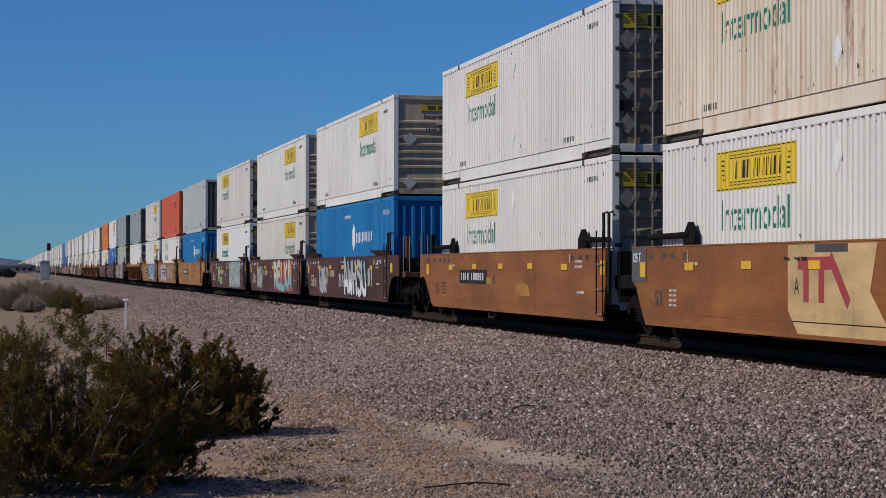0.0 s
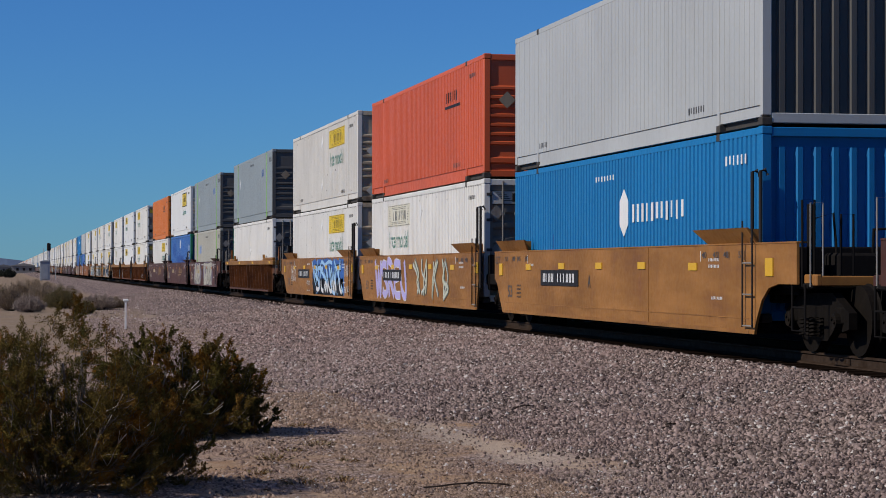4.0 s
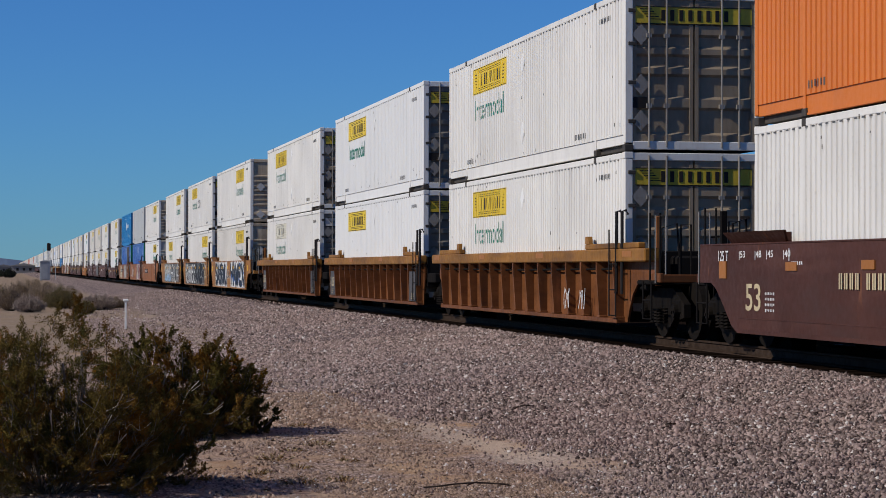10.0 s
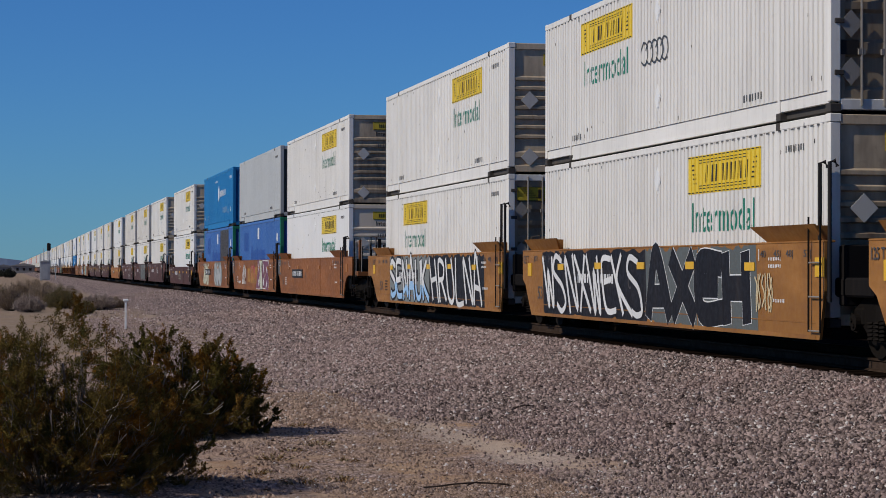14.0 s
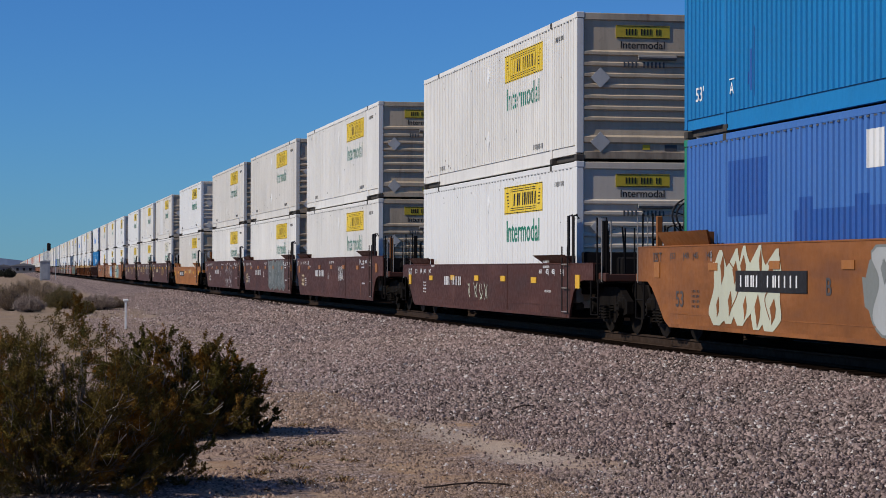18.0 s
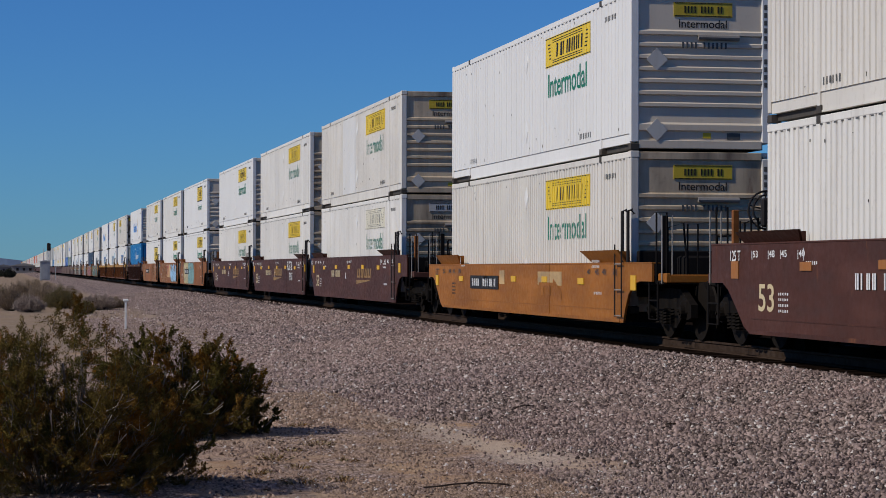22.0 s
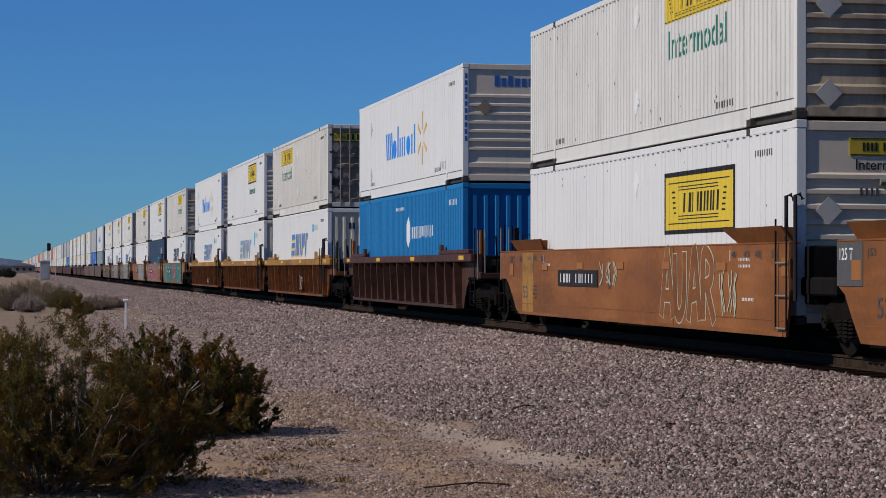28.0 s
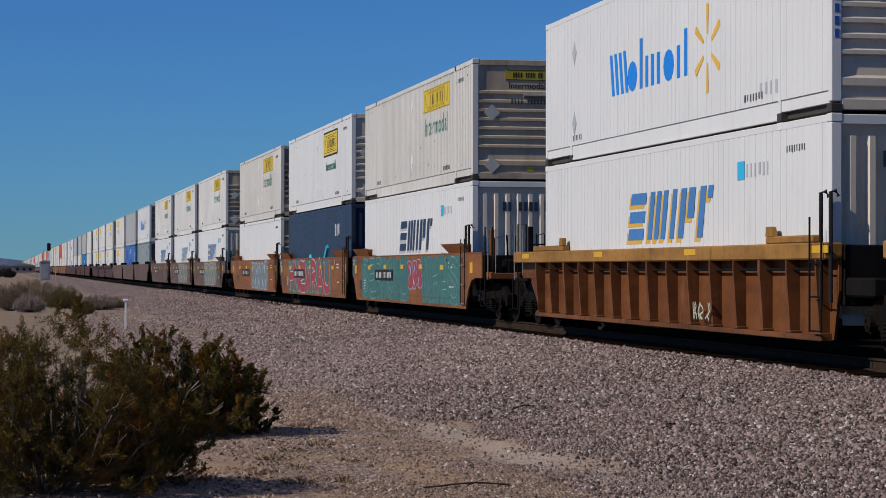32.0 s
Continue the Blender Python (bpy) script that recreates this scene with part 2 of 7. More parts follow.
def earth_material():
    """Sandy desert floor, with gravel scattered thickly towards the track and a bare dusty strip along its toe."""
    m, n, l, b = nodes_of("desert_ground")
    vec = coords(n, l, (1, 1, 1), False)
    big, mid = noise_tex(n, l, vec, 0.35, 5), noise_tex(n, l, vec, 2.2, 6, 0.6)
    fine = noise_tex(n, l, vec, 28.0, 5, 0.65)
    vor = n.new("ShaderNodeTexVoronoi")
    vor.inputs["Scale"].default_value = 15.0
    l.new(vec, vor.inputs["Vector"])
    sep = n.new("ShaderNodeSeparateXYZ")
    l.new(vec, sep.inputs[0])
    sand = mixcol(n, l, ramp(n, l, mid, 0.35, 0.65), (0.33, 0.190, 0.100), (0.43, 0.305, 0.198))
    sand = mixcol(n, l, ramp(n, l, big, 0.42, 0.62), sand, (0.355, 0.262, 0.205))
    sand = mixcol(n, l, ramp(n, l, fine, 0.50, 0.72, 0, 0.55), sand, (0.13, 0.092, 0.075))
    grit = n.new("ShaderNodeTexVoronoi")
    grit.inputs["Scale"].default_value = 32.0
    l.new(vec, grit.inputs["Vector"])
    gs = n.new("ShaderNodeSeparateColor")
    l.new(grit.outputs["Color"], gs.inputs[0])
    speck = mixcol(n, l, gs.outputs[0], (0.10, 0.072, 0.066), (0.66, 0.51, 0.45))
    speck = mixcol(n, l, ramp(n, l, grit.outputs["Distance"], 0.3, 0.7, 0, 0.7), speck, (0.06, 0.043, 0.036))
    patch = noise_tex(n, l, vec, 0.9, 5, 0.6)
    sand = mixcol(n, l, ramp(n, l, patch, 0.44, 0.58, 0.92, 0.08), sand, speck)
    grey = n.new("ShaderNodeSeparateColor")
    l.new(vor.outputs["Color"], grey.inputs[0])
    stone = mixcol(n, l, grey.outputs[0], (0.10, 0.072, 0.070), (0.46, 0.36, 0.34))
    stone = mixcol(n, l, ramp(n, l, vor.outputs["Distance"], 0.35, 0.75, 0, 0.9), stone, (0.035, 0.027, 0.026))
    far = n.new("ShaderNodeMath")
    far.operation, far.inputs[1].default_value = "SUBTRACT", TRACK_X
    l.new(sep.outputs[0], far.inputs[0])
    side = n.new("ShaderNodeMath")
    side.operation = "ABSOLUTE"
    l.new(far.outputs[0], side.inputs[0])
    wob = n.new("ShaderNodeMath")
    wob.operation, wob.inputs[1].default_value = "MULTIPLY_ADD", 1.6
    l.new(mid, wob.inputs[0])
    l.new(side.outputs[0], wob.inputs[2])
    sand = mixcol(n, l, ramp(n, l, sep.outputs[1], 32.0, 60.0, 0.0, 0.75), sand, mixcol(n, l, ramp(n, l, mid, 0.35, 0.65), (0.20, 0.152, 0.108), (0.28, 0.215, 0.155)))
    # gravel bed darkened nearer by: shade between the loose stones put into colour
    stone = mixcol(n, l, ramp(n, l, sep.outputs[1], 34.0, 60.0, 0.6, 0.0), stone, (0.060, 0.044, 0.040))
    c = mixcol(n, l, ramp(n, l, wob.outputs[0], 6.9, 7.6), stone, sand)
    # track bed near-black: oily grime plus the train's shade put into the colour
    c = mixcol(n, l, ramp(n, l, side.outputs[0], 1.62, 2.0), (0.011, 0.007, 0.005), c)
    # beyond the track the ground is near-black, shade under the train put into colour
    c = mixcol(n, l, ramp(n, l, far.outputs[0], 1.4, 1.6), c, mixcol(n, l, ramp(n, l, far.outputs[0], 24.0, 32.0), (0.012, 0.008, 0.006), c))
    bend = n.new("ShaderNodeFloatCurve")
    for yy, xx in STRIP:
        bend.mapping.curves[0].points.new(yy / 100, xx / 10)
    bend.mapping.update()
    along = n.new("ShaderNodeMath")
    along.operation, along.inputs[1].default_value = "DIVIDE", 100.0
    l.new(sep.outputs[1], along.inputs[0])
    l.new(along.outputs[0], bend.inputs["Value"])
    off = n.new("ShaderNodeMath")
    off.operation, off.inputs[1].default_value = "MULTIPLY_ADD", -10.0
    l.new(bend.outputs[0], off.inputs[0])
    l.new(sep.outputs[0], off.inputs[2])
    sway = n.new("ShaderNodeMath")
    sway.operation, sway.inputs[1].default_value = "MULTIPLY_ADD", 0.9
    l.new(ramp(n, l, mid, 0, 1, -0.5, 0.5), sway.inputs[0])
    l.new(off.outputs[0], sway.inputs[2])
    away = n.new("ShaderNodeMath")
    away.operation = "ABSOLUTE"
    l.new(sway.outputs[0], away.inputs[0])
    dust = mixcol(n, l, ramp(n, l, fine, 0.3, 0.7), (0.40, 0.318, 0.250), (0.49, 0.398, 0.315))
    bare = n.new("ShaderNodeMath")
    bare.operation = "MULTIPLY"
    l.new(ramp(n, l, away.outputs[0], 0.16, 0.5, 0.8, 0.0), bare.inputs[0])
    l.new(ramp(n, l, sep.outputs[1], 26.0, 34.0, 0.9, 0.3), bare.inputs[1])
    bare.use_clamp = True
    worn = n.new("ShaderNodeMath")
    worn.operation = "MULTIPLY"
    l.new(bare.outputs[0], worn.inputs[0])
    l.new(ramp(n, l, sep.outputs[1], 19.5, 22.0, 0.25, 1.0), worn.inputs[1])
    c = mixcol(n, l, worn.outputs[0], c, dust)
    l.new(c, b.inputs["Base Color"])
    b.inputs["Roughness"].default_value = 0.95
    b.inputs["Specular IOR Level"].default_value = 0.0
    bump(n, l, b, fine, 0.7, 0.03)
    return m


def stone_material(name, lo, hi):
    m, n, l, b = nodes_of(name)
    g = n.new("ShaderNodeNewGeometry")
    vec = coords(n, l, (1, 1, 1), False)
    f = noise_tex(n, l, vec, 60, 3)
    p = noise_tex(n, l, vec, 0.5, 3)
    c = mixcol(n, l, g.outputs["Random Per Island"], lo, hi)
    pale = n.new("ShaderNodeMath")
    pale.operation, pale.inputs[1].default_value = "GREATER_THAN", 0.95
    l.new(g.outputs["Random Per Island"], pale.inputs[0])
    c = mixcol(n, l, pale.outputs[0], c, (0.56, 0.51, 0.47))
    c = mixcol(n, l, ramp(n, l, f, 0.4, 0.7, 0, 0.35), c, tuple(x * 0.5 for x in lo))
    c = mixcol(n, l, ramp(n, l, p, 0.42, 0.62, 0, 0.26), c, (0.25, 0.168, 0.155))
    l.new(c, b.inputs["Base Color"])
    b.inputs["Roughness"].default_value = 0.85
    b.inputs["Specular IOR Level"].default_value = 0.03
    return m


def leaf_material(name, a, bcol, c3):
    m, n, l, b = nodes_of(name)
    g = n.new("ShaderNodeNewGeometry")
    vec = coords(n, l, (1, 1, 1), False)
    p = noise_tex(n, l, vec, 2.6, 3)
    c = mixcol(n, l, g.outputs["Random Per Island"], a, bcol)
    c = mixcol(n, l, ramp(n, l, p, 0.52, 0.64), c, c3)
    l.new(c, b.inputs["Base Color"])
    b.inputs["Roughness"].default_value = 0.9
    b.inputs["Specular IOR Level"].default_value = 0.03
    return m


def plain(name, a, bcol, scale, rough=0.8):
    m, n, l, b = nodes_of(name)
    f = noise_tex(n, l, coords(n, l, (scale, scale, scale)), 1.0, 5)
    l.new(mixcol(n, l, ramp(n, l, f, 0.3, 0.7), a, bcol), b.inputs["Base Color"])
    b.inputs["Roughness"].default_value, b.inputs["Specular IOR Level"].default_value = rough, 0.02
    bump(n, l, b, f, 0.4, 0.02)
    return m


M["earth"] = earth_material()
M["stone"] = stone_material("ballast_stone", (0.032, 0.024, 0.022), (0.42, 0.318, 0.28))
# same ballast in a paler copy, its brightness further along put into the colour
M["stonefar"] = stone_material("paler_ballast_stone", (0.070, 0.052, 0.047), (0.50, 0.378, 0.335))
M["pebble"] = stone_material("desert_pebble", (0.10, 0.066, 0.048), (0.46, 0.330, 0.245))
M["leaf"] = leaf_material("olive_creosote_leaf", (0.056, 0.042, 0.011), (0.156, 0.110, 0.030), (0.168, 0.091, 0.021))
M["leafrust"] = leaf_material("rusty_creosote_leaf", (0.062, 0.033, 0.007), (0.164, 0.083, 0.015), (0.195, 0.088, 0.014))
M["leafdark"] = leaf_material("green_creosote_leaf", (0.038, 0.034, 0.010), (0.106, 0.088, 0.023), (0.125, 0.093, 0.021))
M["scrub"] = leaf_material("dry_scrub_leaf", (0.18, 0.135, 0.095), (0.34, 0.26, 0.19), (0.23, 0.165, 0.095))
M["scrubpale"] = leaf_material("bleached_scrub_twig", (0.25, 0.195, 0.16), (0.41, 0.335, 0.285), (0.31, 0.245, 0.195))
M["scrubgreen"] = leaf_material("dull_scrub_leaf", (0.10, 0.082, 0.035), (0.20, 0.165, 0.075), (0.20, 0.145, 0.07))
M["straw"] = leaf_material("dry_grass", (0.30, 0.22, 0.11), (0.46, 0.36, 0.20), (0.35, 0.20, 0.08))
M["twig"] = plain("creosote_bark", (0.06, 0.048, 0.038), (0.20, 0.17, 0.14), 14)
M["deadwood"] = plain("bleached_dead_wood", (0.34, 0.29, 0.24), (0.52, 0.46, 0.40), 14)
M["bark"] = plain("dark_dry_stick", (0.030, 0.022, 0.018), (0.07, 0.052, 0.042), 20)
M["tie"] = plain("grimy_tie", (0.010, 0.006, 0.004), (0.020, 0.012, 0.008), 5)
M["rail"] = plain("rusty_rail", (0.024, 0.015, 0.010), (0.050, 0.034, 0.025), 9, 0.6)
M["post"] = plain("white_marker_paint", (0.68, 0.68, 0.66), (0.80, 0.80, 0.78), 6, 0.5)
M["cabinet"] = plain("aluminium_cabinet", (0.24, 0.26, 0.29), (0.31, 0.33, 0.36), 2, 0.5)
# blue-grey hills and lightened far walls: distance haze put into their colours
M["hill"] = plain("far_hill_haze", (0.10, 0.13, 0.19), (0.13, 0.16, 0.22), 0.004, 1.0)
M["shed"] = plain("far_building_wall", (0.15, 0.15, 0.16), (0.25, 0.245, 0.24), 0.1, 0.9)
M["fardark"] = leaf_material("far_tree_leaf", (0.022, 0.026, 0.020), (0.045, 0.048, 0.036), (0.05, 0.045, 0.035))

# ---------------------------------------------------------------- mesh helpers
MESHES = {}
SMALL = {"number_print", "word_print", "stencil", "sign_print", "end_word", "word_shadow", "woody_base", "graffiti_scrawl", "graffiti_detail", "graffiti_fade"}    # marks too small to pick apart


class Build:
    """Collects faces for one mesh."""

    def __init__(self):
        self.v, self.f = [], []

    def box(self, x0, x1, y0, y1, z0, z1):
        k = len(self.v)
        self.v += [(x, y, z) for x in (x0, x1) for y in (y0, y1) for z in (z0, z1)]
        self.f += [tuple(k + i for i in q) for q in ((0, 1, 3, 2), (4, 6, 7, 5), (0, 4, 5, 1), (2, 3, 7, 6), (0, 2, 6, 4), (1, 5, 7, 3))]
        return self

    def cbox(self, x0, x1, y0, y1, z0, z1, c):
        """A box whose edges are cut by c."""
        k = len(self.v)
        for sx in (0, 1):
            for sy in (0, 1):
                for sz in (0, 1):
                    x, y, z = (x0, x1)[sx], (y0, y1)[sy], (z0, z1)[sz]
                    dx, dy, dz = c * (1 - 2 * sx), c * (1 - 2 * sy), c * (1 - 2 * sz)
                    self.v += [(x, y + dy, z + dz), (x + dx, y, z + dz), (x + dx, y + dy, z)]

        def q(sx, sy, sz, a):
            return k + (sx * 4 + sy * 2 + sz) * 3 + a
        for s in (0, 1):
            o = 1 - 2 * s
            for a, ring in ((0, [(s, 0, 0), (s, 0, 1), (s, 1, 1), (s, 1, 0)]), (1, [(0, s, 0), (1, s, 0), (1, s, 1), (0, s, 1)]), (2, [(0, 0, s), (0, 1, s), (1, 1, s), (1, 0, s)])):
                self.f.append(tuple(q(*r, a) for r in ring)[::o])
        for s in (0, 1):
            for t in (0, 1):
                o = 1 if s == t else -1
                self.f.append((q(s, t, 0, 0), q(s, t, 1, 0), q(s, t, 1, 1), q(s, t, 0, 1))[::-o])
                self.f.append((q(s, 0, t, 0), q(s, 1, t, 0), q(s, 1, t, 2), q(s, 0, t, 2))[::o])
                self.f.append((q(0, s, t, 1), q(1, s, t, 1), q(1, s, t, 2), q(0, s, t, 2))[::-o])
                for u in (0, 1):
                    self.f.append(tuple(q(s, t, u, a) for a in (0, 1, 2))[::(1 if (s + t + u) % 2 else -1)])
        return self

    def prism(self, pts, axis, a, b):
        """A polygon in the plane across the axis, drawn out from a to b."""
        k, n = len(self.v), len(pts)
        for w in (a, b):
            for p, q in pts:
                self.v.append((w, p, q) if axis == "x" else (p, w, q) if axis == "y" else (p, q, w))
        self.f += [tuple(k + i for i in range(n)), tuple(k + n + i for i in reversed(range(n)))]
        self.f += [(k + i, k + n + i, k + n + (i + 1) % n, k + (i + 1) % n) for i in range(n)]
        return self

    def tube(self, pts, r, sides=6):
        """A round bar along a chain of points."""
        pts = [Vector(p) for p in pts]
        k = len(self.v)
        for i, p in enumerate(pts):
            t = (pts[min(i + 1, len(pts) - 1)] - pts[max(i - 1, 0)]).normalized()
            u = t.orthogonal().normalized()
            w = t.cross(u)
            for j in range(sides):
                a = 2 * math.pi * j / sides
                self.v.append(tuple(p + (u * math.cos(a) + w * math.sin(a)) * r))
        for i in range(len(pts) - 1):
            for j in range(sides):
                a, b = k + i * sides + j, k + i * sides + (j + 1) % sides
                self.f.append((a, b, b + sides, a + sides))
        self.f += [tuple(k + j for j in reversed(range(sides))), tuple(k + (len(pts) - 1) * sides + j for j in range(sides))]
        return self

    def disc(self, axis_pts, radii, sides=16):
        """A body turned about the x axis: (x, radius) along it."""
        k = len(self.v)
        for x, r in zip(axis_pts, radii):
            for j in range(sides):
                a = 2 * math.pi * j / sides
                self.v.append((x, r * math.cos(a), r * math.sin(a)))
        for i in range(len(axis_pts) - 1):
            for j in range(sides):
                a, b = k + i * sides + j, k + i * sides + (j + 1) % sides
                self.f.append((a, b, b + sides, a + sides))
        self.f += [tuple(k + j for j in reversed(range(sides))), tuple(k + (len(axis_pts) - 1) * sides + j for j in range(sides))]
        return self

    def quad(self, *p):
        k = len(self.v)
        self.v += p
        self.f.append(tuple(range(k, k + len(p))))
        return self

    def mesh(self, name):
        me = bpy.data.meshes.new(name)
        me.from_pydata(self.v, [], self.f)
        me.update()
        bm = bmesh.new()
        bm.from_mesh(me)
        bmesh.ops.recalc_face_normals(bm, faces=bm.faces)
        bm.to_mesh(me)
        bm.free()
        return me


def part(name, key, make, material, parent, label="", at=None):
    """One mesh object under a thing or a part; alike pieces share the mesh stored under the key."""
    full = (key, material)
    if full not in MESHES:
        b = Build()
        got = make(b)
        me = got if isinstance(got, bpy.types.Mesh) else b.mesh(name)
        me.materials.append(M[material])
        MESHES[full] = me
    ob = new(name, MESHES[full])
    ob.parent = parent
    if at:
        ob.location = at
    if label:
        ob["label"] = label
    if name in SMALL:
        ob["kind"] = "stuff"
    return ob


def thing(name, label, category, group="", kind=""):
    return tagged(new(name), label, category, group, kind)


def text_mesh(words, y_left, z0, width, height, x):
    """Lettering on a wall that faces -x: it reads towards -y."""
    cu = bpy.data.curves.new("lettering", "FONT")
    cu.body, cu.offset, cu.resolution_u = words, 0.012, 4
    ob = new("lettering", cu)
    bpy.context.view_layer.update()
    me = bpy.data.meshes.new_from_object(ob)
    bpy.data.objects.remove(ob)
    bpy.data.curves.remove(cu)
    co = np.array([v.co[:] for v in me.vertices])
    lo, hi = co.min(0), co.max(0)
    for v in me.vertices:
        a, c = (v.co.x - lo[0]) / (hi[0] - lo[0]), (v.co.y - lo[1]) / (hi[1] - lo[1])
        v.co = (x, y_left - a * width, z0 + c * height)
    me.update()
    return me


def text_end(words, x_left, z0, width, height, y):
    """Lettering on a wall that faces -y: it reads towards +x."""
    me = text_mesh(words, 0, z0, width, height, 0)
    for v in me.vertices:
        v.co = (x_left - v.co.y, y, v.co.z)
    me.update()
    return me


def bars(b, y_left, z0, width, height, n, x, seed=0):
    """Unreadable writing as plain bars, on a wall that faces -x."""
    rnd = random.Random(seed)
    w = width / n
    for i in range(n):
        y = y_left - i * w
        b.box(x, x + 0.006, y - w * (0.28 + 0.2 * rnd.random()), y, z0 + height * 0.12 * (rnd.random() < 0.3), z0 + height)
    return b

# ---------------------------------------------------------------- containers
SEAM = 2.02              # the posts that carry a stack stand this far from the ends
SECTIONS = ((0.12, SEAM), (SEAM + 0.1, BOX_L - SEAM - 0.1), (BOX_L - SEAM, BOX_L - 0.12))


def corrugated(b, s, pitch, groove, depth):
    """A side wall of outer flats and inner grooves between the rails."""
    for y0, y1 in SECTIONS:
        n = max(1, round((y1 - y0) / pitch))
        w = (y1 - y0) / n
        pts = []
        for i in range(n):
            a = y0 + i * w
            g = groove * w
            pts += [(a, 1.295), (a + w - g, 1.295), (a + w - g + depth * 0.4, 1.295 - depth), (a + w - depth * 0.4, 1.295 - depth)]
        pts.append((y1, 1.295))
        for (a, xa), (c, xc) in zip(pts, pts[1:]):
            b.quad((s * xa, a, 0.30), (s * xc, c, 0.30), (s * xc, c, 2.79), (s * xa, a, 2.79))
        b.quad((s * 1.295, y0, 0.30), (s * 1.295, y1, 0.30), (s * 1.22, y1, 0.30), (s * 1.22, y0, 0.30))


def rib_patch(b, ribs, y0, y1, z0, z1, lift=0.004):
    """Paint or film that follows the ribs of a side wall."""
    pitch, groove, depth = RIBS[ribs]
    for sa, sb in SECTIONS:
        n = max(1, round((sb - sa) / pitch))
        w = (sb - sa) / n
        pts = []
        for i in range(n):
            a, g = sa + i * w, groove * w
            pts += [(a, 1.295), (a + w - g, 1.295), (a + w - g + depth * 0.4, 1.295 - depth), (a + w - depth * 0.4, 1.295 - depth)]
        pts.append((sb, 1.295))
        for (ya, xa), (yc, xc) in zip(pts, pts[1:]):
            if yc <= y0 or ya >= y1:
                continue
            fa, fc = max(0, (y0 - ya) / (yc - ya)), min(1, (y1 - ya) / (yc - ya))
            pa, pc = ya + (yc - ya) * fa, ya + (yc - ya) * fc
            qa, qc = -(xa + (xc - xa) * fa) - lift, -(xa + (xc - xa) * fc) - lift
            b.quad((qa, pa, z0), (qc, pc, z0), (qc, pc, z1), (qa, pa, z1))


def rib_line(ribs):
    """The outline of a ribbed side as (y, x) from one end to the other."""
    pitch, groove, depth = RIBS[ribs]
    out = []
    for sa, sb in SECTIONS:
        n = max(1, round((sb - sa) / pitch))
        w = (sb - sa) / n
        for i in range(n):
            a, g = sa + i * w, groove * w
            out += [(a, 1.295), (a + w - g, 1.295), (a + w - g + depth * 0.4, 1.295 - depth), (a + w - depth * 0.4, 1.295 - depth)]
        out.append((sb, 1.295))
    return out


def pressed(me, ribs, lift):
    """Lays flat print into the ribs of a side wall."""
    line = rib_line(ribs)
    ys, xs = [p[0] for p in line], [p[1] for p in line]
    bm = bmesh.new()
    bm.from_mesh(me)
    lo, hi = min(v.co.y for v in bm.verts), max(v.co.y for v in bm.verts)
    for y in ys:
        if lo < y < hi:
            bmesh.ops.bisect_plane(bm, geom=bm.verts[:] + bm.edges[:] + bm.faces[:], plane_co=(0, y, 0), plane_no=(0, 1, 0))
    for v in bm.verts:
        v.co.x = -float(np.interp(v.co.y, ys, xs)) - lift
    if RIBS[ribs][2] > 0.01:
        bmesh.ops.delete(bm, geom=[f for f in bm.faces if -f.calc_center_median().x - lift < 1.292], context="FACES")
    bm.to_mesh(me)
    bm.free()
    return me


def marks_mesh(y_left, z0, w, h, ribs, lift):
    b = Build()
    sign_marks(b, y_left, z0, w, h)
    return pressed(b.mesh("sign_print"), ribs, lift)


def nose_wall(b, y=0.0, sg=1.0):
    """An end wall with level ribs below a plain head."""
    pr = [(2.76, 0.038), (2.16, 0.038)]
    z = 2.16
    for i in range(7):
        pr += [(z - 0.03, 0.004), (z - 0.085, 0.004), (z - 0.105, 0.05), (z - 0.215, 0.05)]
        z -= 0.215
    pr += [(0.5, 0.04), (0.46, 0.004), (0.36, 0.004), (0.33, 0.04), (0.16, 0.04)]
    for (za, ya), (zc, yc) in zip(pr, pr[1:]):
        b.quad((-1.16, y + sg * ya, za), (1.16, y + sg * ya, za), (1.16, y + sg * yc, zc), (-1.16, y + sg * yc, zc))


def rib_wall(b):
    """An end wall with upright ribs."""
    x, pr = -1.16, [(-1.16, 0.09)]
    for i in range(8):
        pr += [(x + 0.10, 0.09), (x + 0.14, 0.02), (x + 0.22, 0.02), (x + 0.26, 0.09)]
        x += 0.28
    pr.append((1.16, 0.09))
    for (xa, ya), (xc, yc) in zip(pr, pr[1:]):
        b.quad((xa, ya, 0.16), (xc, yc, 0.16), (xc, yc, 2.60), (xa, ya, 2.60))
    b.quad((-1.16, 0.09, 2.60), (1.16, 0.09, 2.60), (1.16, 0.05, 2.76), (-1.16, 0.05, 2.76))


def door_leaf(b, s):
    x0, x1 = (-1.15, -0.015) if s < 0 else (0.015, 1.15)
    pr = [(2.76, 0.03)]
    for zt, zb in ((2.62, 2.28), (2.12, 1.86), (1.76, 1.5), (1.4, 0.95), (0.8, 0.3)):
        pr += [(zt, 0.03), (zt - 0.05, 0.075), (zb + 0.05, 0.075), (zb, 0.03)]
    pr.append((0.16, 0.03))
    for (za, ya), (zc, yc) in zip(pr, pr[1:]):
        b.quad((x0, ya, za), (x1, ya, za), (x1, yc, zc), (x0, yc, zc))
    b.box(x0, x0 + 0.07, 0.02, 0.08, 0.16, 2.76).box(x1 - 0.07, x1, 0.02, 0.08, 0.16, 2.76)


RIBS = {"fine": (0.195, 0.36, 0.028), "smooth": (0.25, 0.16, 0.007), "plate": (0.24, 0.10, 0.006), "blue": (0.205, 0.42, 0.028)}

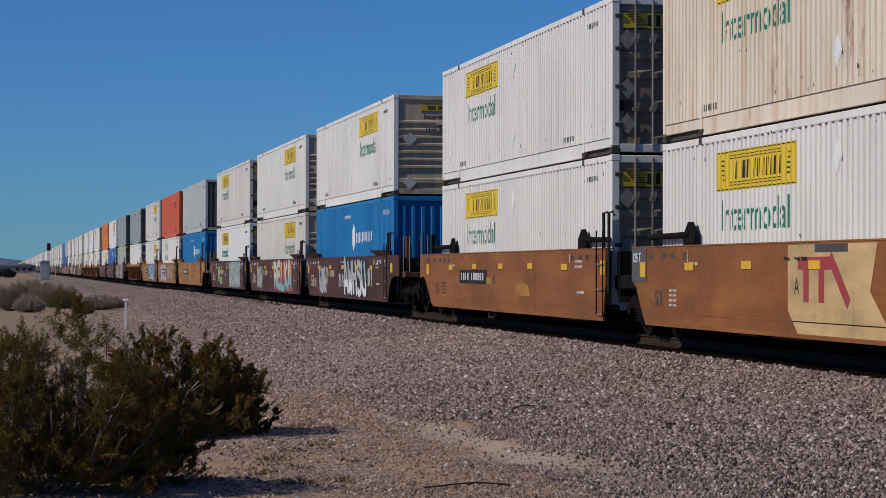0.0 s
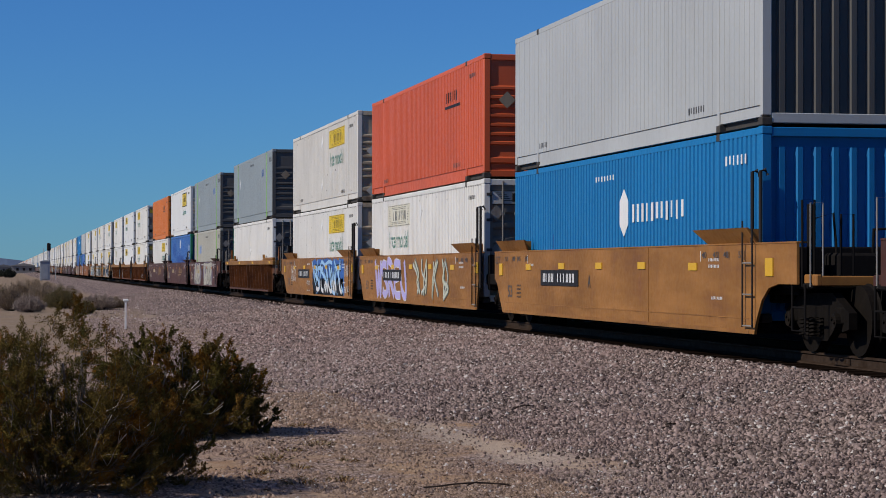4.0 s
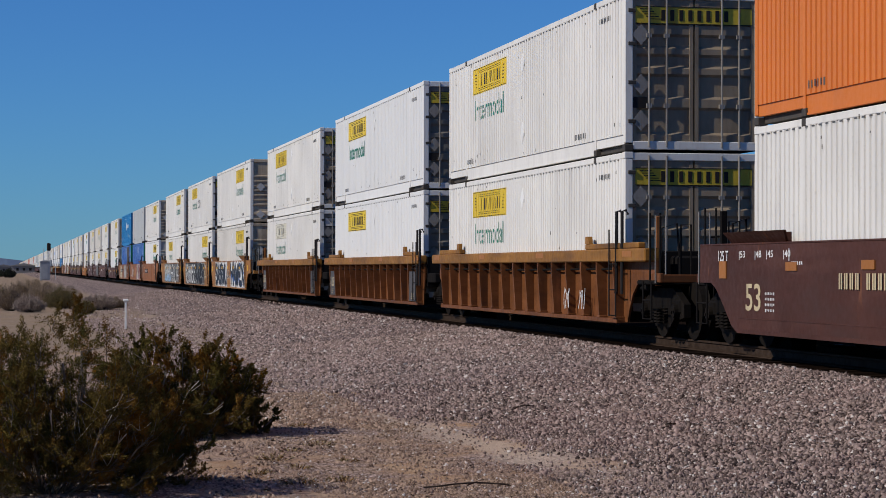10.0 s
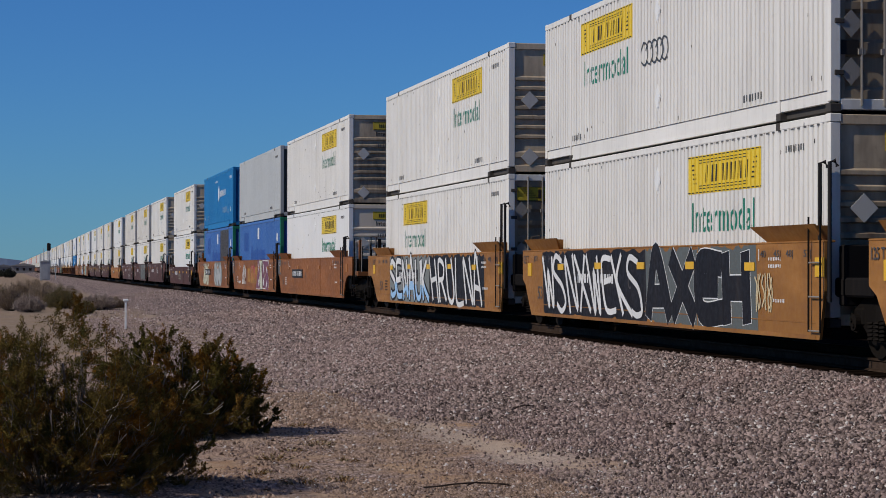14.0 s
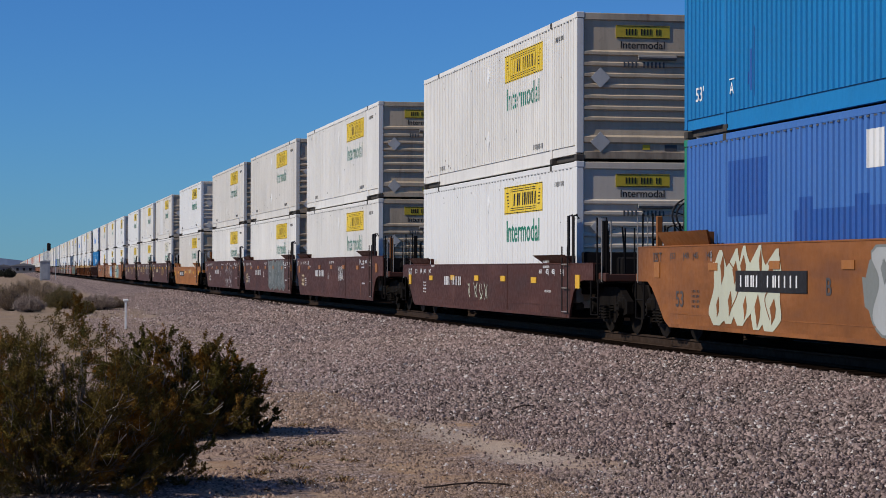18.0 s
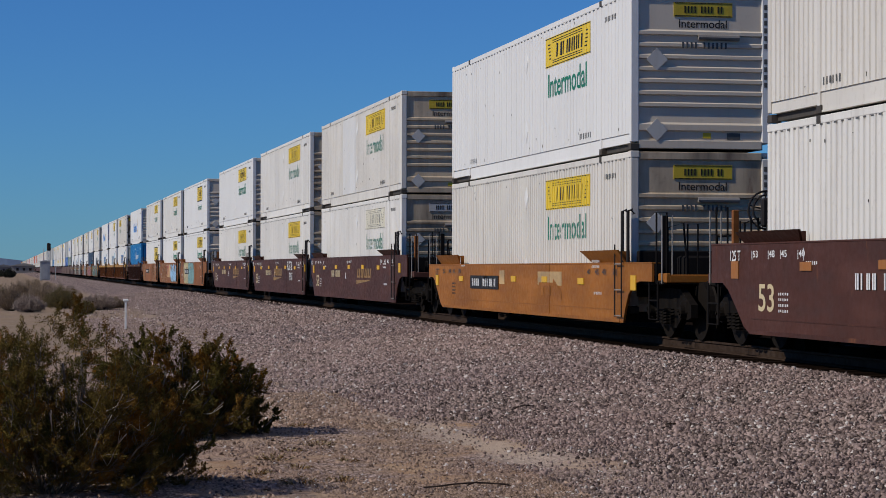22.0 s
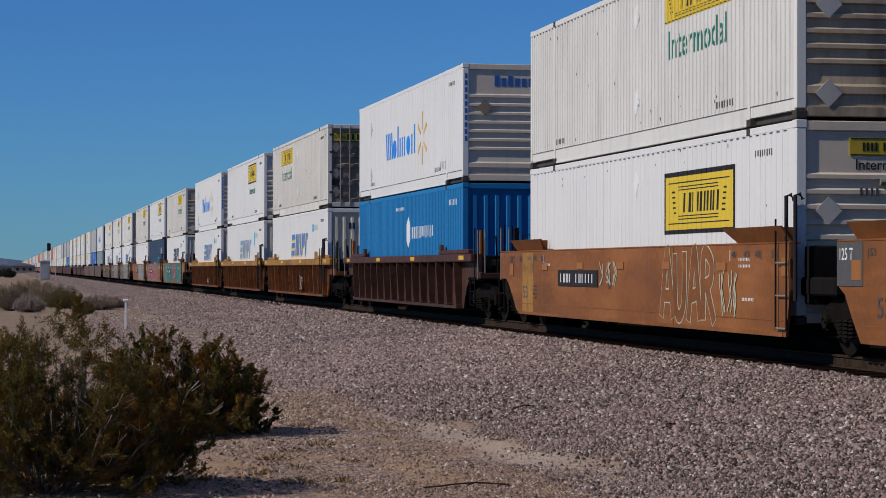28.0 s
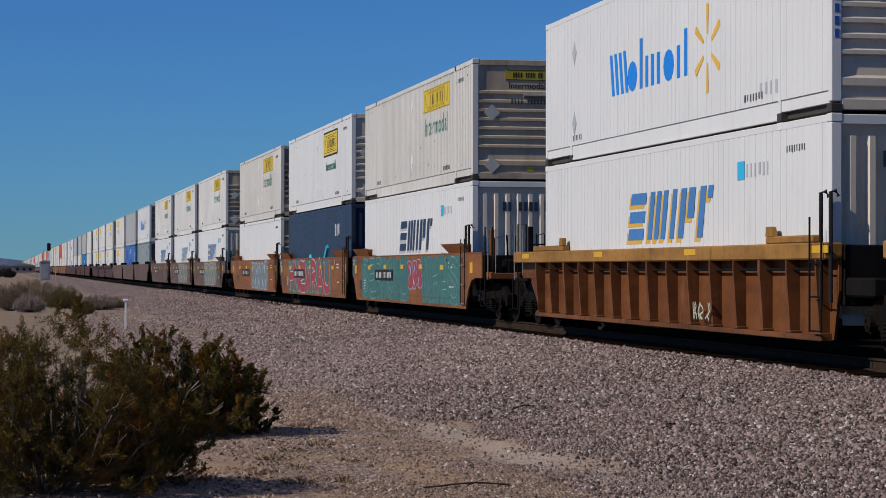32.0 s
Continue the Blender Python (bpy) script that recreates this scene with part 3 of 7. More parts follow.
# side, end and post paint, ribs of the side, and what the wall at the near end is when it is not a nose or doors
KINDS = {
    "J": ("white", "silver", "white", "fine", ""), "Jc": ("cream", "silver", "cream", "fine", ""), "Jw": ("bright", "silverclean", "bright", "smooth", ""),
    "Jr": ("rusty", "silver", "rusty", "fine", ""), "Jg": ("white", "silver", "white", "fine", ""), "Jb": ("bright", "silverclean", "bright", "smooth", ""),
    "JB": ("bright", "silverclean", "bright", "smooth", ""), "Jy": ("bright", "silverclean", "bright", "smooth", ""),
    "H": ("blue", "blue", "blue", "blue", "v"), "G": ("lgrey", "dgrey", "lgrey", "plate", "v"), "S": ("orange", "orange", "orange", "fine", ""),
    "O": ("redor", "redor", "redor", "fine", ""), "C": ("grey", "dgrey", "grey", "plate", ""), "Cg": ("beige", "dgrey", "beige", "fine", ""),
    "W": ("white", "dgrey", "white", "fine", ""), "U": ("ublue", "ublue", "green", "blue", "v"), "Ub": ("ublue", "ublue", "green", "blue", "v"),
    "X": ("bright", "silverclean", "bright", "plate", ""), "Q": ("bright", "warmwhite", "bright", "smooth", "v"), "Qf": ("bright", "warmwhite", "bright", "smooth", "v"),
    "Qd": ("bright", "warmwhite", "bright", "smooth", "v"), "K": ("navy", "navy", "navy", "plate", "v"), "P": ("bright", "silver", "bright", "smooth", ""),
}
LOOK = {
    "J": "white corrugated container with yellow sign", "Jc": "weathered cream corrugated container with yellow sign",
    "Jw": "clean smooth white container with yellow sign", "Jr": "rust-streaked dirty white corrugated container",
    "Jg": "white corrugated container with faded sign", "Jb": "smooth white container with black-bordered yellow sign",
    "JB": "smooth white container with large black-edged sign", "Jy": "smooth white container with plain yellow sign",
    "H": "bright blue corrugated container with white emblem", "G": "pale grey container with dark ribbed end", "S": "faded orange corrugated container",
    "O": "red-orange corrugated steel container", "C": "light grey container with lime green seams", "Cg": "beige-grey corrugated container with dark doors",
    "W": "plain white corrugated container", "U": "mid-blue container with green corner posts", "Ub": "mid-blue container with a brown patch",
    "X": "smooth white container with gold star", "Q": "smooth white container with slanted blue word", "Qf": "smooth white container with faded blue word",
    "Qd": "smooth white container with small dark word", "K": "dark navy container with pale blue curve", "P": "plain smooth white container",
}


SCUFF = random.Random(12)


def sign_marks(b, y_left, z0, w, h):
    """The dark marks on a yellow sign: thin frame lines, scrolled ends and a row of slim leaning bars."""
    def flat(a0, a1, c0, c1, tilt=0.0):
        y0, y1 = y_left - w * a0, y_left - w * a1
        b.quad((0, y0, z0 + h * c0), (0, y1, z0 + h * c0), (0, y1 - tilt, z0 + h * c1), (0, y0 - tilt, z0 + h * c1))
    for c in (0.02, 0.955):
        flat(0.0, 1.0, c, c + 0.025)
    for c in (0.12, 0.19, 0.79, 0.86):
        flat(0.17, 0.83, c, c + 0.022)
    for a0, a1 in ((0.255, 0.285), (0.345, 0.385), (0.40, 0.42), (0.485, 0.51), (0.53, 0.565), (0.595, 0.62), (0.64, 0.67), (0.695, 0.72), (0.735, 0.76), (0.80, 0.83)):
        flat(a0, a1, 0.28, 0.72, 0.035)
    for s0 in (0.06, 0.88):
        for j in range(5):
            k = j if s0 < 0.5 else 4 - j
            flat(s0 + 0.008 * k, s0 + 0.055 + 0.004 * k, 0.74 - 0.12 * j, 0.78 - 0.12 * j)


def star(b, yc, zc, r, x, rays):
    for k in rays:
        a = radians(90 + 60 * k)
        u, w = Vector((0, -math.cos(a), math.sin(a))), Vector((0, math.sin(a), math.cos(a)))
        p0, p1 = Vector((x, yc, zc)) + u * r * 0.33, Vector((x, yc, zc)) + u * r
        b.quad(tuple(p0 - w * r * 0.05), tuple(p0 + w * r * 0.05), tuple(p1 + w * r * 0.10), tuple(p1 + u * r * 0.03), tuple(p1 - w * r * 0.10))


def slanted(b, y_left, z0, w, h, x, widths, lean=0.25, full=0.8):
    """Plain slanted blocks in the rhythm of a painted word."""
    tot = sum(widths)
    a = 0.0
    for i, k in enumerate(widths):
        y0, y1 = y_left - w * a / tot, y_left - w * (a + k * full) / tot
        top = h * (1.0 if i % 2 == 0 or lean else 0.7)
        b.quad((x, y0, z0), (x, y1, z0), (x, y1 - lean * h, z0 + top), (x, y0 - lean * h, z0 + top))
        a += k


def decals(box, kind, nose, far):
    """Signs, lettering and patches on the walls; nose: the ribbed nose is at the near end."""
    x = -1.3005
    yl = 6.38 if nose else 13.25
    if kind[0] == "J":
        rb = KINDS[kind][3]
        if kind in ("J", "Jc", "Jw", "Jr", "Jy", "Jg"):
            faded = kind == "Jg"
            p = part("sign_panel", ("sign", nose, rb), lambda b: rib_patch(b, rb, yl - 3.58, yl, 2.0, 2.61), "fadedyellow" if faded else "yellow", box, "bleached sign panel" if faded else "yellow sign panel")
            if not far:
                part("sign_print", ("signm", nose, rb), lambda b: marks_mesh(yl, 2.0, 3.58, 0.61, rb, 0.008), "fadedink" if faded else "black", p, "black lines and bars")
        if kind == "Jb":
            p = part("sign_panel", ("signb", nose), lambda b: rib_patch(b, rb, yl - 3.3, yl, 1.76, 2.62), "black", box, "black sign border")
            p = part("sign_face", ("signf", nose), lambda b: rib_patch(b, rb, yl - 3.2, yl - 0.1, 1.82, 2.56, 0.007), "yellow", p, "yellow sign face")
            part("lettering_small", ("jbt", nose), lambda b: text_mesh("Intermodal", yl - 0.6, 1.27, 2.3, 0.3, x - 0.003), "textgreen", box, "small dark green lettering")
            if not far:
                part("sign_print", ("signbm", nose), lambda b: marks_mesh(yl - 0.22, 1.88, 2.86, 0.62, rb, 0.010), "black", box, "black lines and bars")
        elif kind == "JB":
            p = part("sign_panel", ("signB", nose), lambda b: rib_patch(b, rb, yl - 3.7, yl, 1.37, 2.40), "black", box, "black sign border")
            part("sign_face", ("signBf", nose), lambda b: rib_patch(b, rb, yl - 3.62, yl - 0.08, 1.44, 2.32, 0.007), "yellow", p, "large yellow sign face")
            part("sign_print", ("signBm", nose), lambda b: marks_mesh(yl - 0.25, 1.52, 3.2, 0.72, rb, 0.010), "black", p, "black lines and bars")
        elif kind != "Jy":
            part("lettering", ("inter", nose, rb), lambda b: pressed(text_mesh("Intermodal", yl - 0.22, 1.38, 3.08, 0.48, x), rb, 0.005) if not far else text_mesh("Intermodal", yl - 0.22, 1.38, 3.08, 0.48, x), "textgreen", box, "dark green lettering")
    elif kind in ("O", "S"):
        part("sign_print", ("schn",), lambda b: [bars(b, 4.6, 2.05, 1.5, 0.26, 6, x, 3), b.box(x, x + 0.006, 2.8, 4.7, 1.9, 1.97)] and None, "black", box, "small black blocks")
    elif kind == "H":
        part("emblem", ("emb",), lambda b: [b.prism([(7.45 + 0.32 * math.cos(a), 1.80 + 0.43 * math.sin(a)) for a in [radians(30 + 60 * k) for k in range(6)]], "x", x, x + 0.006), b][0] and None, "textwhite", box, "white emblem")
        part("word_print", ("hrob",), lambda b: bars(b, 6.9, 1.62, 3.2, 0.32, 11, x, 5) and None, "textwhite", box, "white word drawn as blocks")
        part("number_print", ("hnum",), lambda b: bars(bars(bars(bars(b, 1.7, 2.38, 1.1, 0.15, 6, x, 6), 9.4, 2.42, 1.4, 0.1, 7, x, 2), 1.4, 0.75, 0.32, 0.22, 2, x, 3), SEAM + 0.5, 0.68, 0.2, 0.2, 1, x, 3) and None, "textwhite", box)
        part("figure", ("h53",), lambda b: text_mesh("53'", BOX_L - 0.62, 0.56, 0.42, 0.24, x), "textwhite", box, "white painted figure 53 feet")
        part("figure", ("hA",), lambda b: text_mesh("A", BOX_L - SEAM - 0.30, 0.56, 0.2, 0.18, x), "textwhite", box, "white painted letter A")
        part("figure", ("hAb",), lambda b: b.box(x, x + 0.005, BOX_L - SEAM - 0.52, BOX_L - SEAM - 0.28, 0.78, 0.80), "textwhite", box, "white painted bar")
        part("stain", ("hstain",), lambda b: [rib_patch(b, "blue", BOX_L - SEAM - 1.45 + 0.12 * k, BOX_L - SEAM - 1.37 + 0.12 * k, 0.45 + 0.1 * k, 1.5 - 0.33 * k, 0.003) for k in range(3)] and None, "dblue", box, "dark streaked stain")
        part("stencil", ("hghost",), lambda b: bars(b, 5.3, 0.72, 2.3, 0.32, 7, x, 4) and None, "fadedblue", box, "ghost of old lettering")
    elif kind == "X":
        def word(b):
            for a in (0.0, 0.3, 0.6, 0.9):
                b.quad((x, 11.2 - a, 1.80), (x, 11.03 - a, 1.80), (x, 10.86 - a, 1.04), (x, 11.03 - a, 1.04))
            for y in (9.7, 7.5):
                b.prism([(y + 0.3 * math.cos(q), 1.30 + 0.27 * math.sin(q)) for q in np.linspace(0, 5.8, 12)], "x", x, x + 0.004)
            for y, top in ((9.15, 1.92), (8.8, 1.58), (8.45, 1.58), (8.1, 1.58), (6.95, 1.58), (6.55, 1.82)):
                b.quad((x, y + 0.08, 1.04), (x, y - 0.09, 1.04), (x, y - 0.09, top), (x, y + 0.08, top))
        part("word_print", ("wal",), word, "wordblue", box, "bright blue word drawn as slim shapes")
        for k in range(6):
            part("star_ray", ("star", k), lambda b: star(b, 5.4, 1.38, 0.70, x, (k,)), "wordgold", box, "ray of a gold star")
        part("number_print", ("walnum",), lambda b: bars(b, 2.9, 0.42, 0.9, 0.2, 4, x, 6) and None, "ghost", box)
    elif kind[0] == "Q":
        m = "fadedblue" if kind == "Qf" else "swblue" if kind == "Q" else "navy"
        def word(b, dy, dz, xx):
            for y, z0, wd, h in ((9.95, 1.30, 0.95, 0.20), (9.95, 1.60, 0.95, 0.20), (9.95, 1.92, 0.95, 0.20), (8.75, 1.30, 0.26, 0.82), (8.36, 1.30, 0.26, 0.82), (7.97, 1.30, 0.26, 0.82), (7.45, 1.30, 0.24, 0.82), (6.98, 1.30, 0.30, 0.82), (6.55, 1.62, 0.35, 0.50), (5.95, 1.30, 0.30, 0.82), (5.55, 1.92, 0.25, 0.20)):
                lo, hi = 0.28 * (z0 - 1.3), 0.28 * (z0 + h - 1.3)
                b.quad((xx, y + dy - lo, z0 + dz), (xx, y + dy - wd - lo, z0 + dz), (xx, y + dy - wd - hi, z0 + h + dz), (xx, y + dy - hi, z0 + h + dz))
        part("word_shadow", ("sws",), lambda b: word(b, 0.12, -0.07, x + 0.002), "wordgold" if kind == "Q" else "textcream" if kind == "Qf" else "ghost", box, "gold edge of the word")
        part("word_print", ("sww",), lambda b: word(b, 0.0, 0.0, x - 0.002), m, box, "slanted blue word drawn as plain strokes")
        part("number_patch", ("swp", kind == "Qf"), lambda b: b.box(x, x + 0.006, 3.6, 3.92, 1.84 if kind == "Qf" else 2.14, 2.42), "patchblue", box, "small sky-blue patch")
        part("number_print", ("swn",), lambda b: bars(b, 3.5, 2.17, 1.1, 0.2, 6, x, 9) and None, "ghost", box)
        part("end_word", ("swe",), lambda b: [b.box(-0.55 + 0.13 * k, -0.47 + 0.13 * k, 0.012, 0.018, 2.18, 2.40) for k in range(10) if k not in (2, 7)] and None, "navy", box, "dark blue word on the end")
    elif kind in ("U", "Ub"):
        part("paint_patch", ("up1",), lambda b: rib_patch(b, "blue", 12.1, 13.9, 1.6, 2.45), "dblue", box, "deep blue repainted patch")
        part("paint_patch", ("up2",), lambda b: [rib_patch(b, "blue", 5.4, 11.0, 0.5, 1.62), rib_patch(b, "blue", 8.2, 8.7, 1.62, 1.78), rib_patch(b, "blue", 10.3, 10.8, 1.62, 1.8)] and None, "dblue", box, "deep blue repainted patch")
        part("notice", ("up3",), lambda b: rib_patch(b, "blue", 7.7, 8.3, 2.1, 2.6), "textwhite", box, "white square")
        if kind == "Ub":
            part("paint_patch", ("up4",), lambda b: rib_patch(b, "blue", 2.15, 6.5, 0.32, 2.77, 0.006), "brownpatch", box, "dark brown patch")
        part("number_print", ("unum",), lambda b: [b.box(x, x + 0.005, 0.9, 1.25, 1.05 + 0.44 * k, 1.37 + 0.44 * k) for k in range(3)] and None, "textwhite", box)
    elif kind in ("C", "Cg"):
        for k, y in enumerate((SEAM + 0.05, BOX_L - SEAM - 0.05)):
            part("seam_stripe", ("lime", k), lambda b: b.box(x - 0.006, x + 0.02, y - 0.055, y + 0.055, 0.1, 2.85), "lime", box, "lime green seam stripe")
        part("word_print", ("cdn", kind), lambda b: bars(b, 4.0 if kind == "C" else 12.6, 1.85 if kind == "C" else 1.62, 0.95 if kind == "C" else 1.3, 0.34 if kind == "C" else 0.5, 4, x, 8) and None, "g_blue" if kind == "C" else "wordblue", box, "small blue word")
        part("figure", ("c53",), lambda b: text_mesh("53'", BOX_L - 0.9, 0.55, 0.42, 0.22, x), "dgrey", box, "dark painted figure 53 feet")
        part("number_print", ("cdnn",), lambda b: bars(bars(b, 8.7, 2.5, 1.7, 0.1, 9, x, 4), 1.2, 2.4, 0.9, 0.2, 5, x, 6) and None, "dgrey", box)
    elif kind == "K":
        part("smile_line", ("smile",), lambda b: b.tube([(x, 9.6 - 4.4 * i / 10, 0.62 + 0.95 * (abs(i - 4.5) / 5.5) ** 2) for i in range(11)], 0.09, 6), "patchblue", box, "pale blue curved line")
        part("word_print", ("kw",), lambda b: bars(b, 3.6, 1.9, 1.2, 0.4, 3, x, 3) and None, "textwhite", box)
    if far:
        return
    if kind[0] in "JXCW" and kind != "Cg":
        spots = {"X": ((13.8, 2.1), (13.8, 0.72)), "C": ((13.0, 1.85),), "W": ((8.6, 1.6),)}.get(kind[0], ((8.1, 2.3), (8.1, 0.8)))
        for k, (py, pz) in enumerate(spots):
            part("placard", ("splac", kind[0], k), lambda b: b.prism([(py, pz + 0.24), (py - 0.17, pz), (py, pz - 0.24), (py + 0.17, pz)], "x", x, x + 0.008).prism([(py, pz + 0.19), (py - 0.13, pz), (py, pz - 0.19), (py + 0.13, pz)], "x", x - 0.004, x), "ghost" if kind[0] == "X" else "textwhite", box, "diamond placard holder")
    if kind[0] in "JWU" and KINDS[kind][0] != "bright":
        # dark dashes painted under the top rail for shade in the rib recesses
        part("stencil", ("slots",), lambda b: [b.box(-1.3012, -1.2985, 0.4 + 0.26 * k, 0.50 + 0.26 * k, 2.760, 2.782) for k in range(60)] and None, "dgrey", box, "row of dark dashes for shade in rib recesses")
    if kind in ("U", "Ub", "C", "Cg"):
        return
    if kind[0] in "JWP":
        sd = SCUFF.randrange(5)
        def scuffs(b):
            r = random.Random(sd)
            for k in range(26):
                y, z, h = r.uniform(0.3, 15.8), r.choice((r.uniform(0.33, 0.6), r.uniform(0.4, 2.6), r.uniform(2.5, 2.78))), r.uniform(0.012, 0.07)
                b.box(x - 0.001, x + 0.003, y, y + r.uniform(0.008, 0.03), z, z + h)
        part("stencil", ("scuff", sd), scuffs, "casting", box, "small dark scuffs")
        if KINDS[kind][0] == "bright":
            part("stencil", ("rivets",), lambda b: [b.box(-1.3012, -1.2985, 0.4 + 0.3 * k, 0.52 + 0.3 * k, 2.762, 2.782) for k in range(52)] and None, "dgrey", box, "row of small dark rivet slots")
    if kind == "H":
        return
    part("stencil", ("sten",), lambda b: bars(bars(bars(b, 1.75, 2.45, 0.8, 0.10, 8, x, 1), 3.6, 0.38, 0.9, 0.11, 7, x, 2), 13.9, 0.38, 0.7, 0.11, 6, x, 3) and None, "dgrey", box)


def end_decals(box, kind, near):
    """Signs and fittings on the end wall that faces the camera's side."""
    if near == "n" and kind in ("C", "X", "P", "O"):
        part("placard", ("plac", 1), lambda b: b.prism([(-0.75, 2.02), (-0.55, 1.82), (-0.75, 1.62), (-0.95, 1.82)], "y", -0.01, 0.0), "doorsteel", box, "diamond placard holder")
        if kind == "C":
            p = part("weight_sign", ("wsign",), lambda b: b.box(-0.25, 0.42, 0.0, 0.006, 0.56, 0.80), "lgrey", box, "pale sign with black figures")
            part("lettering", ("lbs",), lambda b: text_end("24,000 lbs", -0.20, 0.62, 0.57, 0.125, -0.003), "black", p, "black figures")
        if kind == "X":
            part("word_print", ("wend",), lambda b: [b.box(-0.5 + 0.17 * k, -0.38 + 0.17 * k, 0.03, 0.037, 2.35, 2.55 + 0.06 * (k in (0, 2, 6))) for k in range(7)] and None, "g_blue", box, "blue word drawn as blocks")
            part("number_print", ("wnum",), lambda b: [b.box(-1.25, -1.19, -0.004, 0.004, 1.0 + 0.17 * k, 1.12 + 0.17 * k) for k in range(10)] and None, "g_blue", box, "upright number on the post")
    elif near == "n" and kind[0] == "J":
        p = part("end_sign", ("esign", kind == "Jg"), lambda b: b.box(-0.5, 0.6, 0.026, 0.034, 2.40, 2.66), "placard" if kind == "Jg" else "dullyellow", box, "small grimy sign")
        part("sign_print", ("esm",), lambda b: [b.box(-0.30 + 0.062 * k, -0.275 + 0.062 * k, 0.020, 0.026, 2.47, 2.59) for k in range(12) if k % 5 != 4] + [b.box(-0.48, 0.58, 0.020, 0.026, q, q + 0.012) for q in (2.41, 2.64)] and None, "black", p)
        part("lettering", ("elet",), lambda b: text_end("Intermodal", -0.4, 2.2, 0.9, 0.15, 0.032), "black", box, "small black lettering")
        part("number_print", ("enum",), lambda b: [b.box(-0.35 + 0.08 * k, -0.315 + 0.08 * k, -0.002, 0.004, 1.83, 1.94) for k in range(11) if k != 4] and None, "dgrey", box)
        part("number_print", ("vnum",), lambda b: [b.box(1.19, 1.25, -0.008, -0.003, 1.15 + 0.14 * k, 1.24 + 0.14 * k) for k in range(11) if k != 4] and None, "dgrey", box, "upright number on the post")
        for k, z in enumerate((1.62, 0.36)):
            part("placard", ("plac", k), lambda b: b.prism([(-0.82, z + 0.2), (-0.62, z), (-0.82, z - 0.2), (-1.02, z)], "y", -0.012, 0.0), "placard", box, "diamond placard holder")
        part("document_tube", ("tube",), lambda b: b.tube([(-0.05, 0.0, 2.03), (0.72, 0.0, 2.03)], 0.05, 8), "rod", box, "grey document tube")
        part("end_plate", ("eplate",), lambda b: b.box(0.05, 0.2, 0.03, 0.038, 0.22, 0.32), "yellow", box)
        part("end_plate", ("eplate2",), lambda b: b.box(0.5, 0.75, 0.03, 0.038, 0.20, 0.32), "dgrey", box)
    elif near == "d":
        for k, px in enumerate((-0.85, -0.52, 0.52, 0.85)):
            part("lock_rod", ("lrod", k), lambda b: b.tube([(px, -0.005, 0.08), (px, -0.005, 2.84)], 0.018, 6).box(px - 0.05, px + 0.05, -0.02, 0.03, 0.78, 0.86).box(px - 0.05, px + 0.05, -0.02, 0.03, 2.05, 2.12), "rod", box, "galvanised lock rod")
        if kind[0] == "J":
            p = part("end_sign", ("dsign",), lambda b: b.box(-1.1, 1.1, 0.016, 0.022, 2.30, 2.62), "placard" if kind == "Jg" else "dullyellow", box, "wide sign across the doors")
            part("sign_print", ("dsm",), lambda b: [b.box(-0.62 + 0.17 * k, -0.545 + 0.17 * k, 0.010, 0.016, 2.36, 2.56) for k in range(8)] + [b.box(-1.02 + 0.04 * k, -0.80 + 0.045 * k, 0.010, 0.016, 2.56 - 0.045 * k, 2.575 - 0.045 * k) for k in range(5)] + [b.box(-1.1, 1.1, 0.010, 0.016, z, z + 0.015) for z in (2.30, 2.605)] and None, "black", p)
        part("notice", ("dnot",), lambda b: b.box(-1.15, -0.88, 0.018, 0.026, 0.78, 0.98), "black", box, "black notice")
        for k, z in enumerate((0.55, 1.20, 2.10)):
            part("placard", ("dpl", k), lambda b: b.prism([(-1.0, z + 0.19), (-0.83, z), (-1.0, z - 0.19), (-1.17, z)], "y", 0.004, 0.012), "rod", box, "diamond placard holder")
        for k, hz in enumerate((0.5, 1.2, 1.9, 2.5)):
            part("hinge", ("hinge", k), lambda b: b.cbox(-1.24, -1.1, -0.012, 0.02, hz, hz + 0.07, 0.008), "casting", box)


